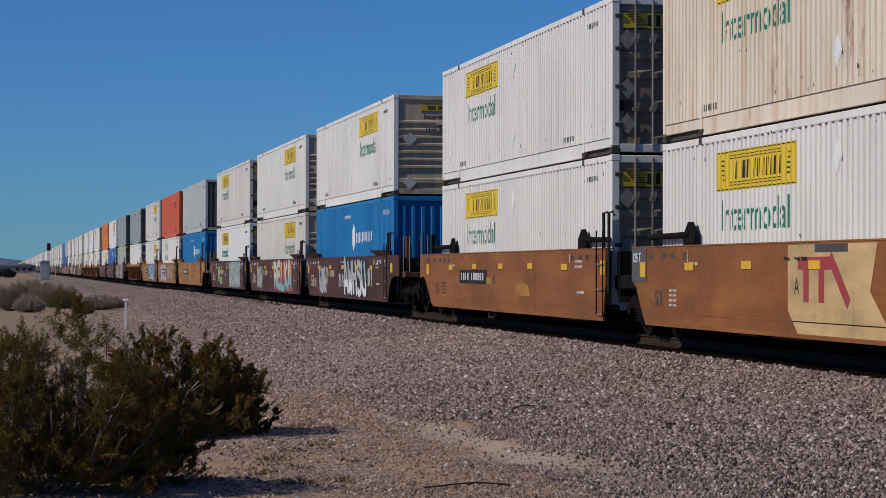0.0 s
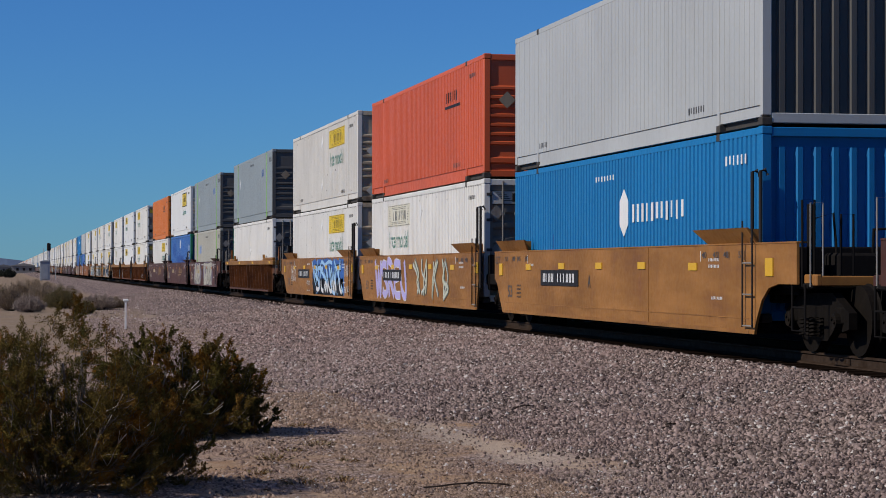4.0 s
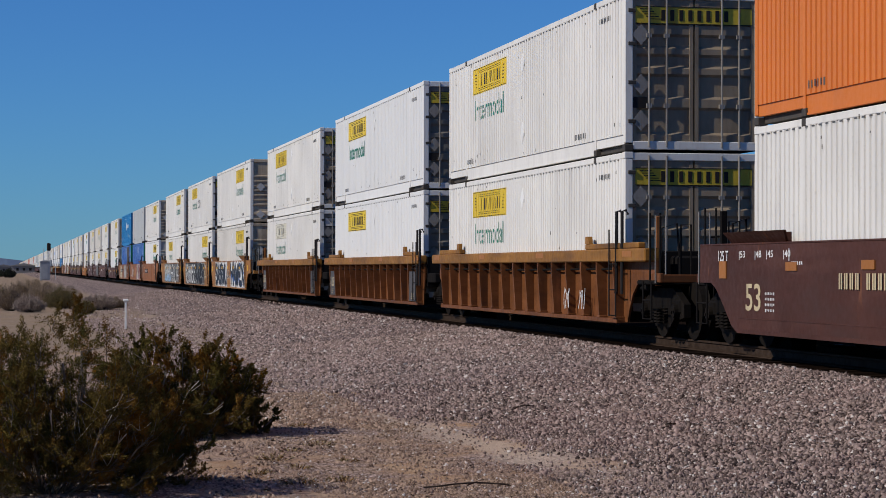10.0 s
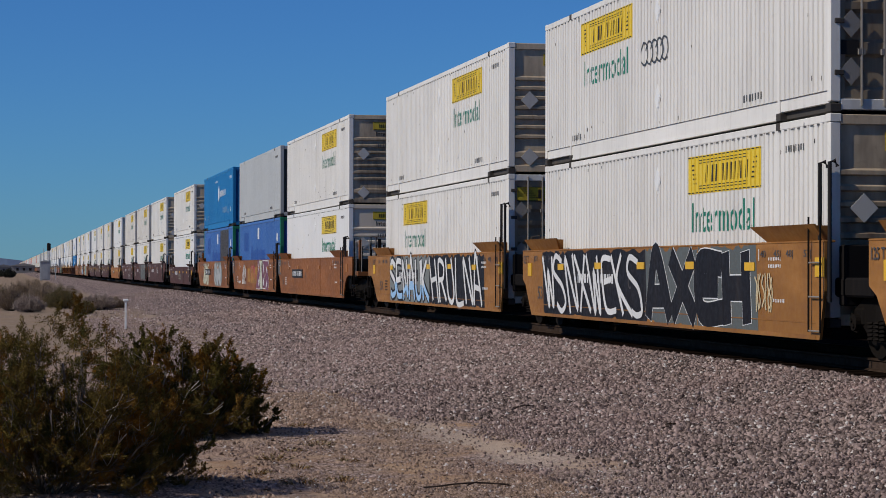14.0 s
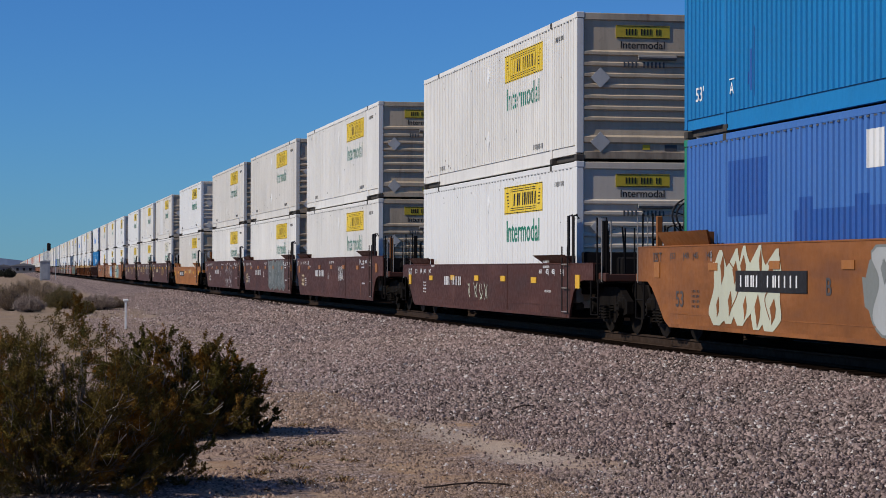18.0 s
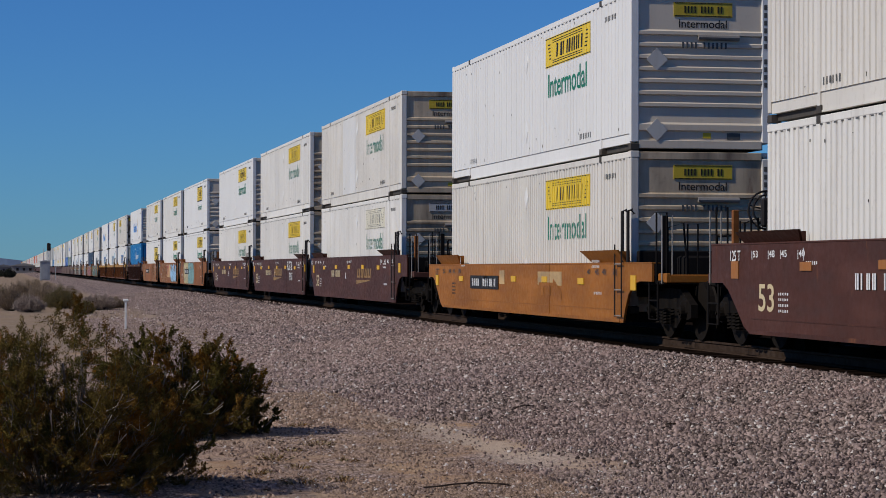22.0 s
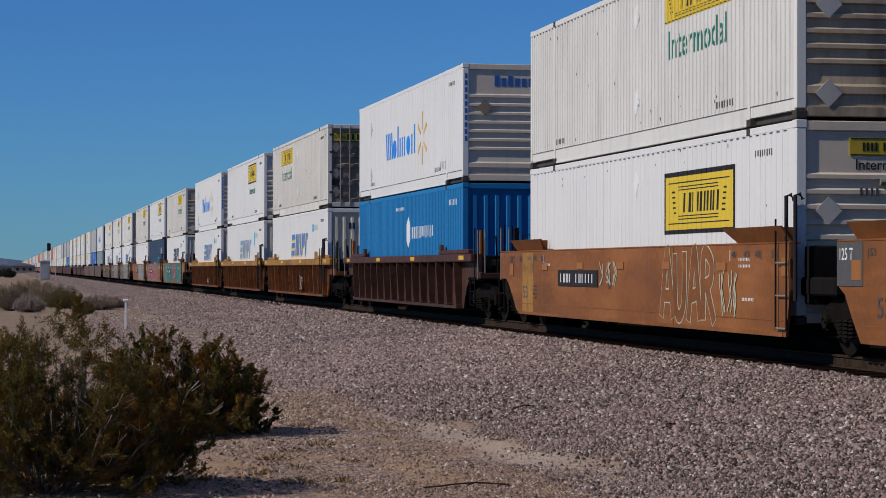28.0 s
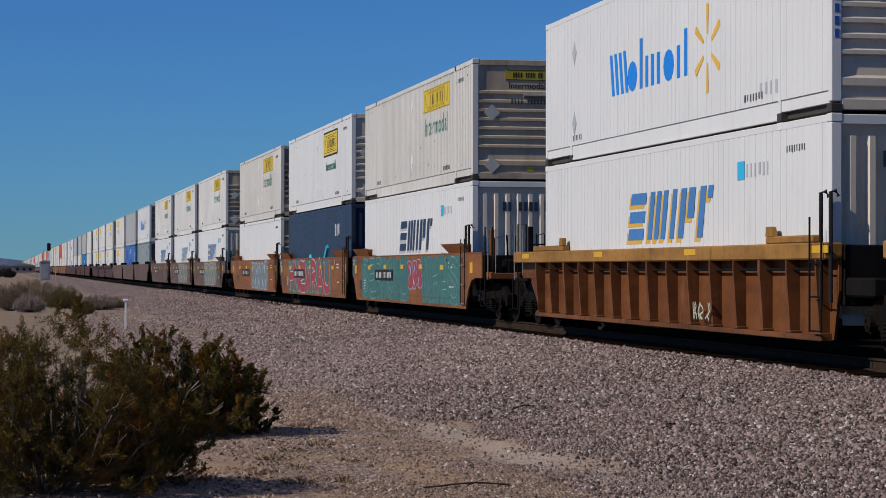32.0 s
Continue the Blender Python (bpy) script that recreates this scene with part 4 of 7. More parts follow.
def container(kind, near, level, far=False):
    side, endm, post, ribs, wall = KINDS[kind]
    near = wall or near
    state = "stacked on top" if level else "low in a well"
    box = thing("shipping_container", LOOK[kind] + ", " + state, "container", "containers of the train")
    part("side_panel", ("side", ribs, -1, far), lambda b: corrugated(b, -1, *(RIBS[ribs] if not far else (0.6, 0.3, 0.03))), side, box)
    part("roof", ("roof",), lambda b: b.box(-1.26, 1.26, 0.03, BOX_L - 0.03, 2.83, 2.88), side, box)
    if near == "d":
        for s in (-1, 1):
            part("door_leaf", ("leaf", s), lambda b: door_leaf(b, s), ("doorclean" if kind in ("Jw", "Jg", "Jy") else "doorsteel") if endm[:6] == "silver" else endm, box)
    else:
        part("end_wall", ("end", near), nose_wall if near == "n" else rib_wall, endm, box)
    if far:
        part("frame", ("farframe",), lambda b: b.box(-1.27, 1.3, 0.0, BOX_L, 0.0, 0.29).box(-1.2, 1.3, 0.1, BOX_L - 0.02, 0.29, 2.82).box(-1.29, -1.14, 0, 0.12, 0, 2.89).box(1.14, 1.29, 0, 0.12, 0, 2.89).box(-1.29, 1.29, 0, 0.12, 2.76, 2.89), side, box)
        decals(box, kind, near != "d", True)
        return box
    part("side_panel", ("side", "plain", 1), lambda b: corrugated(b, 1, 0.9, 0.3, 0.03), side, box)
    part("end_wall", ("endfar",), lambda b: nose_wall(b, BOX_L, -1.0), endm, box)
    part("underframe", ("underf",), lambda b: b.box(-1.2, 1.2, 0.12, BOX_L - 0.12, 0.025, 0.2), "casting", box)
    pm = endm if kind in ("C", "Cg") else post
    for k, (sx, y) in enumerate(((-1, 0), (1, 0), (-1, BOX_L - 0.12), (1, BOX_L - 0.12))):
        part("corner_post", ("cpost", k), lambda b: b.cbox(*sorted((sx * 1.3, sx * 1.15)), y, y + 0.12, 0.14, 2.78, 0.012), "green" if kind == "W" and k == 2 else pm, box)
    for s in (-1, 1):
        part("top_rail", ("trail", s), lambda b: b.cbox(*sorted((s * 1.299, s * 1.2)), 0.12, BOX_L - 0.12, 2.785, 2.892, 0.008), post if kind not in ("U", "Ub") else side, box)
        part("bottom_rail", ("brail", s), lambda b: b.box(*sorted((s * 1.272, s * 1.19)), 0.1, SEAM, 0.13, 0.302).box(*sorted((s * 1.272, s * 1.19)), SEAM, BOX_L - SEAM, 0.03, 0.302).box(*sorted((s * 1.285, s * 1.19)), SEAM, BOX_L - SEAM, 0.018, 0.05).box(*sorted((s * 1.272, s * 1.19)), BOX_L - SEAM, BOX_L - 0.1, 0.13, 0.302), side, box)
    part("end_header", ("ehead",), lambda b: b.cbox(-1.15, 1.15, 0.002, 0.1, 2.75, 2.888, 0.01), pm if near != "n" else endm, box)
    part("end_sill", ("esill",), lambda b: b.cbox(-1.15, 1.15, 0.002, 0.1, 0.03, 0.18, 0.01), pm if near != "n" else endm, box)
    for k, y in enumerate((SEAM, BOX_L - SEAM - 0.1)):
        part("support_post", ("spost", k), lambda b: b.cbox(-1.298, -1.2, y, y + 0.1, 0.1, 2.79, 0.008), side, box)
        for j, z in enumerate((0.0, 2.78)):
            part("corner_casting", ("scast", k, j), lambda b: b.cbox(-1.304, -1.14, y - 0.04, y + 0.13, z, z + 0.118, 0.01), "casting" if j == 0 else post if kind[0] in "XQ" else "casting", box)
    for k, y in enumerate((-0.004, BOX_L - 0.17)):
        for j, z in enumerate((0.0, 2.784)):
            part("corner_casting", ("ccast", k, j), lambda b: b.cbox(-1.305, -1.14, y, y + 0.174, z, z + 0.118, 0.01), "casting" if j == 0 else post, box)
    decals(box, kind, near != "d", False)
    end_decals(box, kind, near)
    return box


# ---------------------------------------------------------------- well cars
def side_outline(first, last, top, arch=True):
    a = [(-2.0, top), (-2.0, 0.98), (-1.25, 0.98), (-0.85, 0.92), (-0.55, 0.74), (-0.33, 0.46), (-0.22, 0.24)] if first else [(-0.3, top), (-0.3, 0.9), (-0.12, 0.24)]
    if last:
        c = [(16.35, 0.24), (16.62, 0.34), (16.98, 0.62), (17.35, 0.88), (17.6, 0.98), (18.15, 0.98), (18.15, top)]
    else:
        c = [(16.5, 0.24), (16.75, 0.5), (17.05, 0.86), (17.3, 0.98), (17.3, top)]
    return a + c


def number_bars(b, y, z, w, h, x, seed):
    """A car's mark and number as two groups of slim bars."""
    rnd = random.Random(seed)
    for i in range(11):
        if i != 4:
            a, c = y - w * i / 11, w / 11
            for q in ((0.08, 0.30), (0.46, 0.68))[:rnd.choice((1, 2, 2))]:
                b.box(x, x + 0.006, a - c * q[1], a - c * q[0], z, z + h)


def ribbon(b, pts, w, x):
    """A flat painted stroke of width w along points (y, z)."""
    P = [Vector(p) for p in pts]
    L, R = [], []
    for i, p in enumerate(P):
        d = (P[min(i + 1, len(P) - 1)] - P[max(i - 1, 0)]).normalized()
        n = Vector((-d.y, d.x)) * w / 2
        if i == 0:
            p = p - d * w * 0.3
        if i == len(P) - 1:
            p = p + d * w * 0.3
        L.append(p + n), R.append(p - n)
    for i in range(len(P) - 1):
        xa, xc = x - 0.0001 * i, x - 0.0001 * (i + 1)
        b.quad((xa, L[i].x, L[i].y), (xa, R[i].x, R[i].y), (xc, R[i + 1].x, R[i + 1].y), (xc, L[i + 1].x, L[i + 1].y))


def smooth_line(pts, steps=6):
    """A soft curve through the points."""
    P = [pts[0]] + list(pts) + [pts[-1]]
    out = []
    for k in range(1, len(P) - 2):
        for s in range(steps):
            t = s / steps
            out.append(tuple(0.5 * (2 * P[k][c] + (P[k + 1][c] - P[k - 1][c]) * t + (2 * P[k - 1][c] - 5 * P[k][c] + 4 * P[k + 1][c] - P[k + 2][c]) * t * t + (3 * P[k][c] - P[k - 1][c] - 3 * P[k + 1][c] + P[k + 2][c]) * t ** 3) for c in (0, 1)))
    return out + [pts[-1]]


def letter_strokes(rnd, y, w, z0, z1):
    """Strokes of one invented, wild graffiti shape, which is no letter."""
    h = z1 - z0
    out = []
    slope = rnd.uniform(-0.25, 0.25)
    for s in range(rnd.choice((2, 2, 3))):
        c = rnd.uniform(0.1, 0.9)
        n = rnd.choice((3, 4, 5))
        up = rnd.random() < 0.5
        pts = []
        for k in range(n):
            f = k / (n - 1)
            pts.append((y - w * min(1.05, max(-0.05, c + rnd.uniform(-0.38, 0.38) + slope * (f - 0.5))), (z0 + h * f if up else z1 - h * f) + rnd.uniform(-0.08, 0.08) * h))
        out.append(smooth_line(pts))
    return out


def graffiti(car, y0, y1, z0, z1, n, fill, edge, ground, seed, thick=0.16, base=""):
    """A sprayed piece on the side: clouds of ground colour, wild shapes, their edges and drips. y1 is its start (the left), y0 its end."""
    def cloud(b, lo, hi, x, sd, rough):
        rnd = random.Random(sd)
        m = 40
        top = [(y1 + (y0 - y1) * i / m, min(1.54, hi + rnd.uniform(-rough, rough))) for i in range(m + 1)]
        low = [(y1 + (y0 - y1) * i / m, max(0.255, lo + rnd.uniform(-rough, rough))) for i in range(m + 1)]
        for i in range(m):
            b.quad((x, *top[i]), (x, *low[i]), (x, *low[i + 1]), (x, *top[i + 1]))

    rnd = random.Random(seed + 1)
    lw = (y1 - y0) / n
    sets = [letter_strokes(rnd, y1 - lw * (i + 0.05), lw * 0.9, z0 + 0.12, z1 - 0.1) for i in range(n)]

    def draw(b, which, w, x):
        for q, letter in enumerate(which):
            for k, s in enumerate(letter):
                ribbon(b, s, w, x - 0.0027 * k - 0.0003 * (q % 2))
    if ground:
        part("graffiti_ground", ("gg", seed), lambda b: cloud(b, z0, z1, -1.503, seed, 0.07), ground, car, "sprayed background")
    if base:
        part("graffiti_ground", ("gb", seed), lambda b: cloud(b, z0, z0 + (z1 - z0) * 0.45, -1.5036, seed + 5, 0.04), base, car, "darker sprayed lower half")
    if thick < 0.09:
        part("graffiti_scrawl", ("gf", seed), lambda b: draw(b, sets, thick, -1.509), fill, car, "thin sprayed scrawl")
        return
    for i in range(n):
        g = part("graffiti_shape", ("gf", seed, i), lambda b: draw(b, [sets[i]], thick, -1.5133 - 0.0004 * (i % 2)), fill, car, "sprayed shape")
        part("graffiti_edge", ("ge", seed, i), lambda b: draw(b, [sets[i]], thick * 1.55, -1.5045 - 0.0004 * (i % 2)), edge, g)
    part("graffiti_scrawl", ("gl", seed), lambda b: [ribbon(b, smooth_line([(a - thick * 0.22, c) for a, c in s[::6]]), 0.025, -1.523) for letter in sets for s in letter[:1]] and None, "g_white" if fill != "g_white" else "g_sky", car, "thin sprayed highlights")


def bubble(b, form, x, grow=0.0, lo=0.0, hi=1.0):
    """One sprayed letter-like form, filled: a strip between a left and a right edge from its foot to its head."""
    yc, z0, z1, w, lean, k1, p1, k2, p2, cap = form
    k, m = len(b.v), 14
    for i in range(m + 1):
        f = lo + (hi - lo) * i / m
        g = f
        z = z0 - grow + (z1 - z0 + 2 * grow) * f
        mid = yc + lean * (f - 0.5) + w * 0.10 * math.sin(k1 * g * 6.283 + p1)
        half = w * 0.5 * (0.86 + 0.20 * math.sin(k2 * g * 6.283 + p2))
        if cap == "round":
            half *= min(1.0, 0.45 + (6 * min(f, 1 - f)) ** 0.5 * 0.55)
        elif cap == "spike":
            half *= min(1.0, 0.12 + 2.4 * (1 - f), 0.35 + 4 * f)
        half += grow
        z = min(1.546, max(0.252, z))
        b.v += [(x, mid + half, z), (x, mid - half, z)]
        if i:
            b.f.append((k + 2 * i - 2, k + 2 * i - 1, k + 2 * i + 1, k + 2 * i))


def slit(b, y, za, zb, w, lean, x):
    """A tapering gap painted into a form."""
    zm = za + (zb - za) * 0.62
    b.quad((x, y - lean / 2, za), (x, y - w * 0.4, za + (zm - za) * 0.5), (x, y - w / 2, zm), (x, y + lean / 2, zb), (x, y + w / 2, zm), (x, y + w * 0.25, za + (zm - za) * 0.5))


def throwup(car, y0, y1, z0, z1, n, fill, edge, seed, low="", ground="", slits="", cap="round", lean=0.1, edge_w=0.035, fat=1.08, up=0.0):
    """A sprayed piece that fills its panel: ground cloud, a row of bulging forms with an outline, a second colour below, dark gaps. y1 is its start, y0 its end."""
    rnd = random.Random(seed)
    lw = (y1 - y0) / n
    forms = [(y1 - lw * (i + 0.5) + rnd.uniform(-0.06, 0.06) * lw, z0 + rnd.uniform(0, 0.10), z1 - rnd.uniform(0, 0.12), lw * fat * rnd.uniform(0.88, 1.1), lean * rnd.uniform(0.2, 1.6) * rnd.choice((1, 1, -0.4)), rnd.uniform(0.5, 1.1), rnd.uniform(0, 6.28), rnd.uniform(0.9, 1.7), rnd.uniform(0, 6.28), cap) for i in range(n)]
    if ground:
        def cloud(b):
            m, k = 36, len(b.v)
            for i in range(m + 1):
                f = i / m
                tail = min(1.0, 0.30 + 5 * min(f, 1 - f))
                mid = (z0 + z1) / 2
                y = y1 + 0.35 + (y0 - y1 - 0.7) * f
                b.v += [(-1.5025, y, min(1.546, mid + (z1 - mid + 0.04) * tail + rnd.uniform(-0.09, 0.05))), (-1.5025, y - 0.1, max(0.252, mid - (mid - z0 + 0.04) * tail + rnd.uniform(-0.05, 0.09)))]
                if i:
                    b.f.append((k + 2 * i - 2, k + 2 * i - 1, k + 2 * i + 1, k + 2 * i))
        part("graffiti_ground", ("tg", seed), cloud, ground, car, "sprayed background")
    for i, fm in enumerate(forms):
        dx = 0.0004 * (i % 3) + up
        g = part("graffiti_shape", ("tf", seed, i), lambda b: bubble(b, fm, -1.5075 - dx), fill, car, "sprayed shape")
        if edge:
            part("graffiti_edge", ("te", seed, i), lambda b: bubble(b, fm, -1.5045 - dx, edge_w), edge, g)
    if low:
        part("graffiti_fade", ("tl", seed), lambda b: [bubble(b, fm, -1.5095 - up - 0.0004 * (i % 3), 0.0, 0.0, 0.42 + 0.05 * (i % 2)) for i, fm in enumerate(forms)] and None, low, car, "second sprayed colour below")

    def gaps(b):
        for yc, a, c, w, ln, *_ in forms:
            h = c - a
            r = rnd.random()
            off = rnd.uniform(-0.18, 0.18) * w
            slit(b, yc + off, a + h * rnd.uniform(0.5, 0.6), a + h * rnd.uniform(0.82, 0.97), w * rnd.uniform(0.10, 0.24), ln * 0.3, -1.512 - up)
            if r < 0.8:
                slit(b, yc - off * 0.6, a + h * rnd.uniform(0.02, 0.1), a + h * rnd.uniform(0.34, 0.46), w * rnd.uniform(0.12, 0.26), ln * 0.3, -1.512 - up)
            if r > 0.35:
                ribbon(b, smooth_line([(yc + w * rnd.uniform(-0.3, 0.3), a + h * f) for f in (0.15, 0.4, 0.62, 0.85)]), 0.022, -1.513 - up)
    part("graffiti_detail", ("ts", seed), gaps, slits or edge or "black", car, "dark gaps and lines of the sprayed piece")


# strokes of sprayed forms in a unit cell; none of them is meant to be read
FORMS = {
    "hook": [[(0, 0.93), (0.5, 1), (1, 0.95)], [(0.5, 1), (0.42, 0.45), (0.5, 0.1), (0.85, 0)]],
    "comb": [[(0.95, 0.95), (0.15, 0.92), (0.1, 0.1), (0.95, 0.03)], [(0.12, 0.5), (0.75, 0.55)]],
    "leg": [[(0.2, 1), (0.12, 0.08), (0.95, 0)]],
    "fork": [[(0.1, 1), (0.16, 0)], [(0.95, 1), (0.2, 0.52), (1, 0)]],
    "roof": [[(0, 0), (0.4, 1), (0.6, 1), (0.95, 0)], [(0.2, 0.34), (0.78, 0.36)]],
    "gate": [[(0.1, 0), (0.12, 1)], [(0.9, 1), (0.88, 0)], [(0.1, 0.5), (0.9, 0.52)]],
    "snake": [[(0.95, 0.88), (0.45, 1), (0.1, 0.75), (0.8, 0.45), (0.9, 0.15), (0.35, 0), (0.05, 0.12)]],
    "cup": [[(0.1, 1), (0.1, 0.22), (0.5, 0), (0.9, 0.22), (0.9, 1)]],
    "wave": [[(0, 1), (0.25, 0.02), (0.5, 0.75), (0.75, 0.02), (1, 1)]],
    "zig": [[(0.1, 0), (0.12, 1), (0.88, 0.02), (0.9, 1)]],
    "arch": [[(0.1, 0), (0.12, 0.96), (0.8, 0.9), (0.75, 0.56), (0.15, 0.5)], [(0.4, 0.5), (0.95, 0)]],
    "cross": [[(0.05, 1), (0.95, 0)], [(0.95, 1), (0.05, 0)]],
}


def wild(car, yl, yr, z0, z1, forms, fill, edge, seed, width=0.2, low="", ground="", lean=0.0, edge_w=0.05, spots=""):
    """A sprayed piece of broad strokes with outlines, over a ground that fills the panel from yl down to yr."""
    r = random.Random(seed)
    cell = (yl - yr) / len(forms)
    zb, zt = z0 + width * 0.5 + edge_w, z1 - width * 0.5 - edge_w
    lines = []
    for i, f in enumerate(forms):
        a = yl - cell * (i + 0.06 + r.uniform(-0.04, 0.04))
        tip = lean * r.uniform(0.6, 1.3)
        lines.append([smooth_line([(a - cell * 0.86 * (u + r.uniform(-0.05, 0.05)) - tip * (v - 0.5), min(zt, max(zb, zb + (zt - zb) * (v + r.uniform(-0.05, 0.05))))) for u, v in st]) for st in FORMS[f]])

    def strokes(b, letter, w, x, cut=9.0):
        for k, line in enumerate(letter):
            keep = [p for p in line if p[1] < cut]
            if len(keep) > 1:
                ribbon(b, keep, w, x - 0.0005 * k)
    if ground:
        def cloud(b):
            m, k = 44, len(b.v)
            for i in range(m + 1):
                f = i / m
                y = yl + 0.15 + (yr - yl - 0.3) * f
                b.v += [(-1.5022, y, min(1.546, z1 + r.uniform(-0.09, 0.05))), (-1.5022, y - 0.12, max(0.252, z0 + r.uniform(-0.05, 0.09)))]
                if i:
                    b.f.append((k + 2 * i - 2, k + 2 * i - 1, k + 2 * i + 1, k + 2 * i))
        part("graffiti_ground", ("wg", seed), cloud, ground, car, "sprayed background")
    for i, letter in enumerate(lines):
        g = part("graffiti_shape", ("wf", seed, i), lambda b: strokes(b, letter, width, -1.5085 - 0.0002 * (i % 2)), fill, car, "sprayed shape")
        if edge:
            part("graffiti_edge", ("we", seed, i), lambda b: strokes(b, letter, width + 2 * edge_w, -1.5040 - 0.0002 * (i % 2)), edge, g)
    if low:
        part("graffiti_fade", ("wl", seed), lambda b: [strokes(b, letter, width * 0.98, -1.5125, z0 + (z1 - z0) * r.uniform(0.36, 0.46)) for letter in lines] and None, low, car, "second sprayed colour below")
    if spots:
        part("graffiti_detail", ("wsp", seed), lambda b: [b.prism([(yc + q * math.cos(a) * 1.2, zc + q * math.sin(a)) for a in np.linspace(0, 5.6, 9)], "x", -1.5145, -1.5135) for yc, zc, q in [(r.uniform(yr, yl), r.uniform(z0 + 0.15, z1 - 0.15), r.uniform(0.05, 0.13)) for _ in range(9)]] and None, spots, car, "small sprayed spots")


def truck(car, y, far):
    """A four-wheel truck; returns its wheelsets."""
    if far:
        part("truck", ("ftruck",), lambda b: b.box(-1.08, 1.08, -1.1, 1.1, 0.3, 0.7).disc((-0.8, -0.7, 0.7, 0.8), (0.48, 0.48, 0.48, 0.48), 10), "truck", car, "", (0, y, 0.1))
        return []
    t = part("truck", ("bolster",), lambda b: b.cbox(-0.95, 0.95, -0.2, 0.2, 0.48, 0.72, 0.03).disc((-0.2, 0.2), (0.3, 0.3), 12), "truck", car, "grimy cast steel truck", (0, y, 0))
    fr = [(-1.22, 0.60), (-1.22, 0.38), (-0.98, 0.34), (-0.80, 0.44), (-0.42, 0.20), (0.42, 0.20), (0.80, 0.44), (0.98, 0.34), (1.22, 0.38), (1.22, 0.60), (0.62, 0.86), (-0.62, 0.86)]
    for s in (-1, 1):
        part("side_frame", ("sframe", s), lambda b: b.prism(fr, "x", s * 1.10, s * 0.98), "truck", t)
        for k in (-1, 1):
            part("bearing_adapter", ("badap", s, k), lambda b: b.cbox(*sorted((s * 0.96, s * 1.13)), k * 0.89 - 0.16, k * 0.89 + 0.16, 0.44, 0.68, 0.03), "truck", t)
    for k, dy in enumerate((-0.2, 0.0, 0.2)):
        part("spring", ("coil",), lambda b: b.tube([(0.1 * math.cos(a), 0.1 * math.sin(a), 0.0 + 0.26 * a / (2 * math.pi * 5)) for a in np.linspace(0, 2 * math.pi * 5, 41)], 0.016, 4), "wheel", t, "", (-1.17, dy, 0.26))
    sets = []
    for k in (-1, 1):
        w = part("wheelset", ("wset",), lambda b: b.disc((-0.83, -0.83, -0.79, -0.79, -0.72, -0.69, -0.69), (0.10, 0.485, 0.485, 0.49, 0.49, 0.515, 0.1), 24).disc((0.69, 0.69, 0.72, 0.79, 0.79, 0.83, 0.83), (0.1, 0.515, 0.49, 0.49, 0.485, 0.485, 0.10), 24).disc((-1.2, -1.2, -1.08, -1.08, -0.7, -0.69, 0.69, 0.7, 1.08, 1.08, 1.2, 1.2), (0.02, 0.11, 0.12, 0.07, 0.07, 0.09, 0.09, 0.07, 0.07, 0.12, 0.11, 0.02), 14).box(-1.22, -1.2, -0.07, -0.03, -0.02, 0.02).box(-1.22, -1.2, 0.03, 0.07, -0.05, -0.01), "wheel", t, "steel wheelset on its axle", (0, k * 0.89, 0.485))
        sets.append((w, k * 0.89))
    return sets


def flap(b, y0, y1, top, h=0.24, inner=1):
    """A guide plate that flares outwards above the side's top edge; its inner end is cut at a slant."""
    cut = 0.34
    p = [(y0, 0), (y1, 0), (y1 + (cut if inner > 0 else 0), 1), (y0 - (cut if inner < 0 else 0), 1)]
    k = len(b.v)
    for dx in (0.0, 0.035):
        b.v += [((-1.44 if v == 0 else -1.60) + dx, y, top + h * v) for y, v in p]
    b.f += [(k, k + 1, k + 2, k + 3), (k + 7, k + 6, k + 5, k + 4)] + [(k + i, k + 4 + i, k + 4 + (i + 1) % 4, k + (i + 1) % 4) for i in range(4)]
    for y in (y0 + 0.03, (y0 + y1) / 2, y1 - 0.03):
        b.prism([(-1.42, top), (-1.55, top + h - 0.02), (-1.35, top + h - 0.02), (-1.35, top)], "y", y - 0.012, y + 0.012)


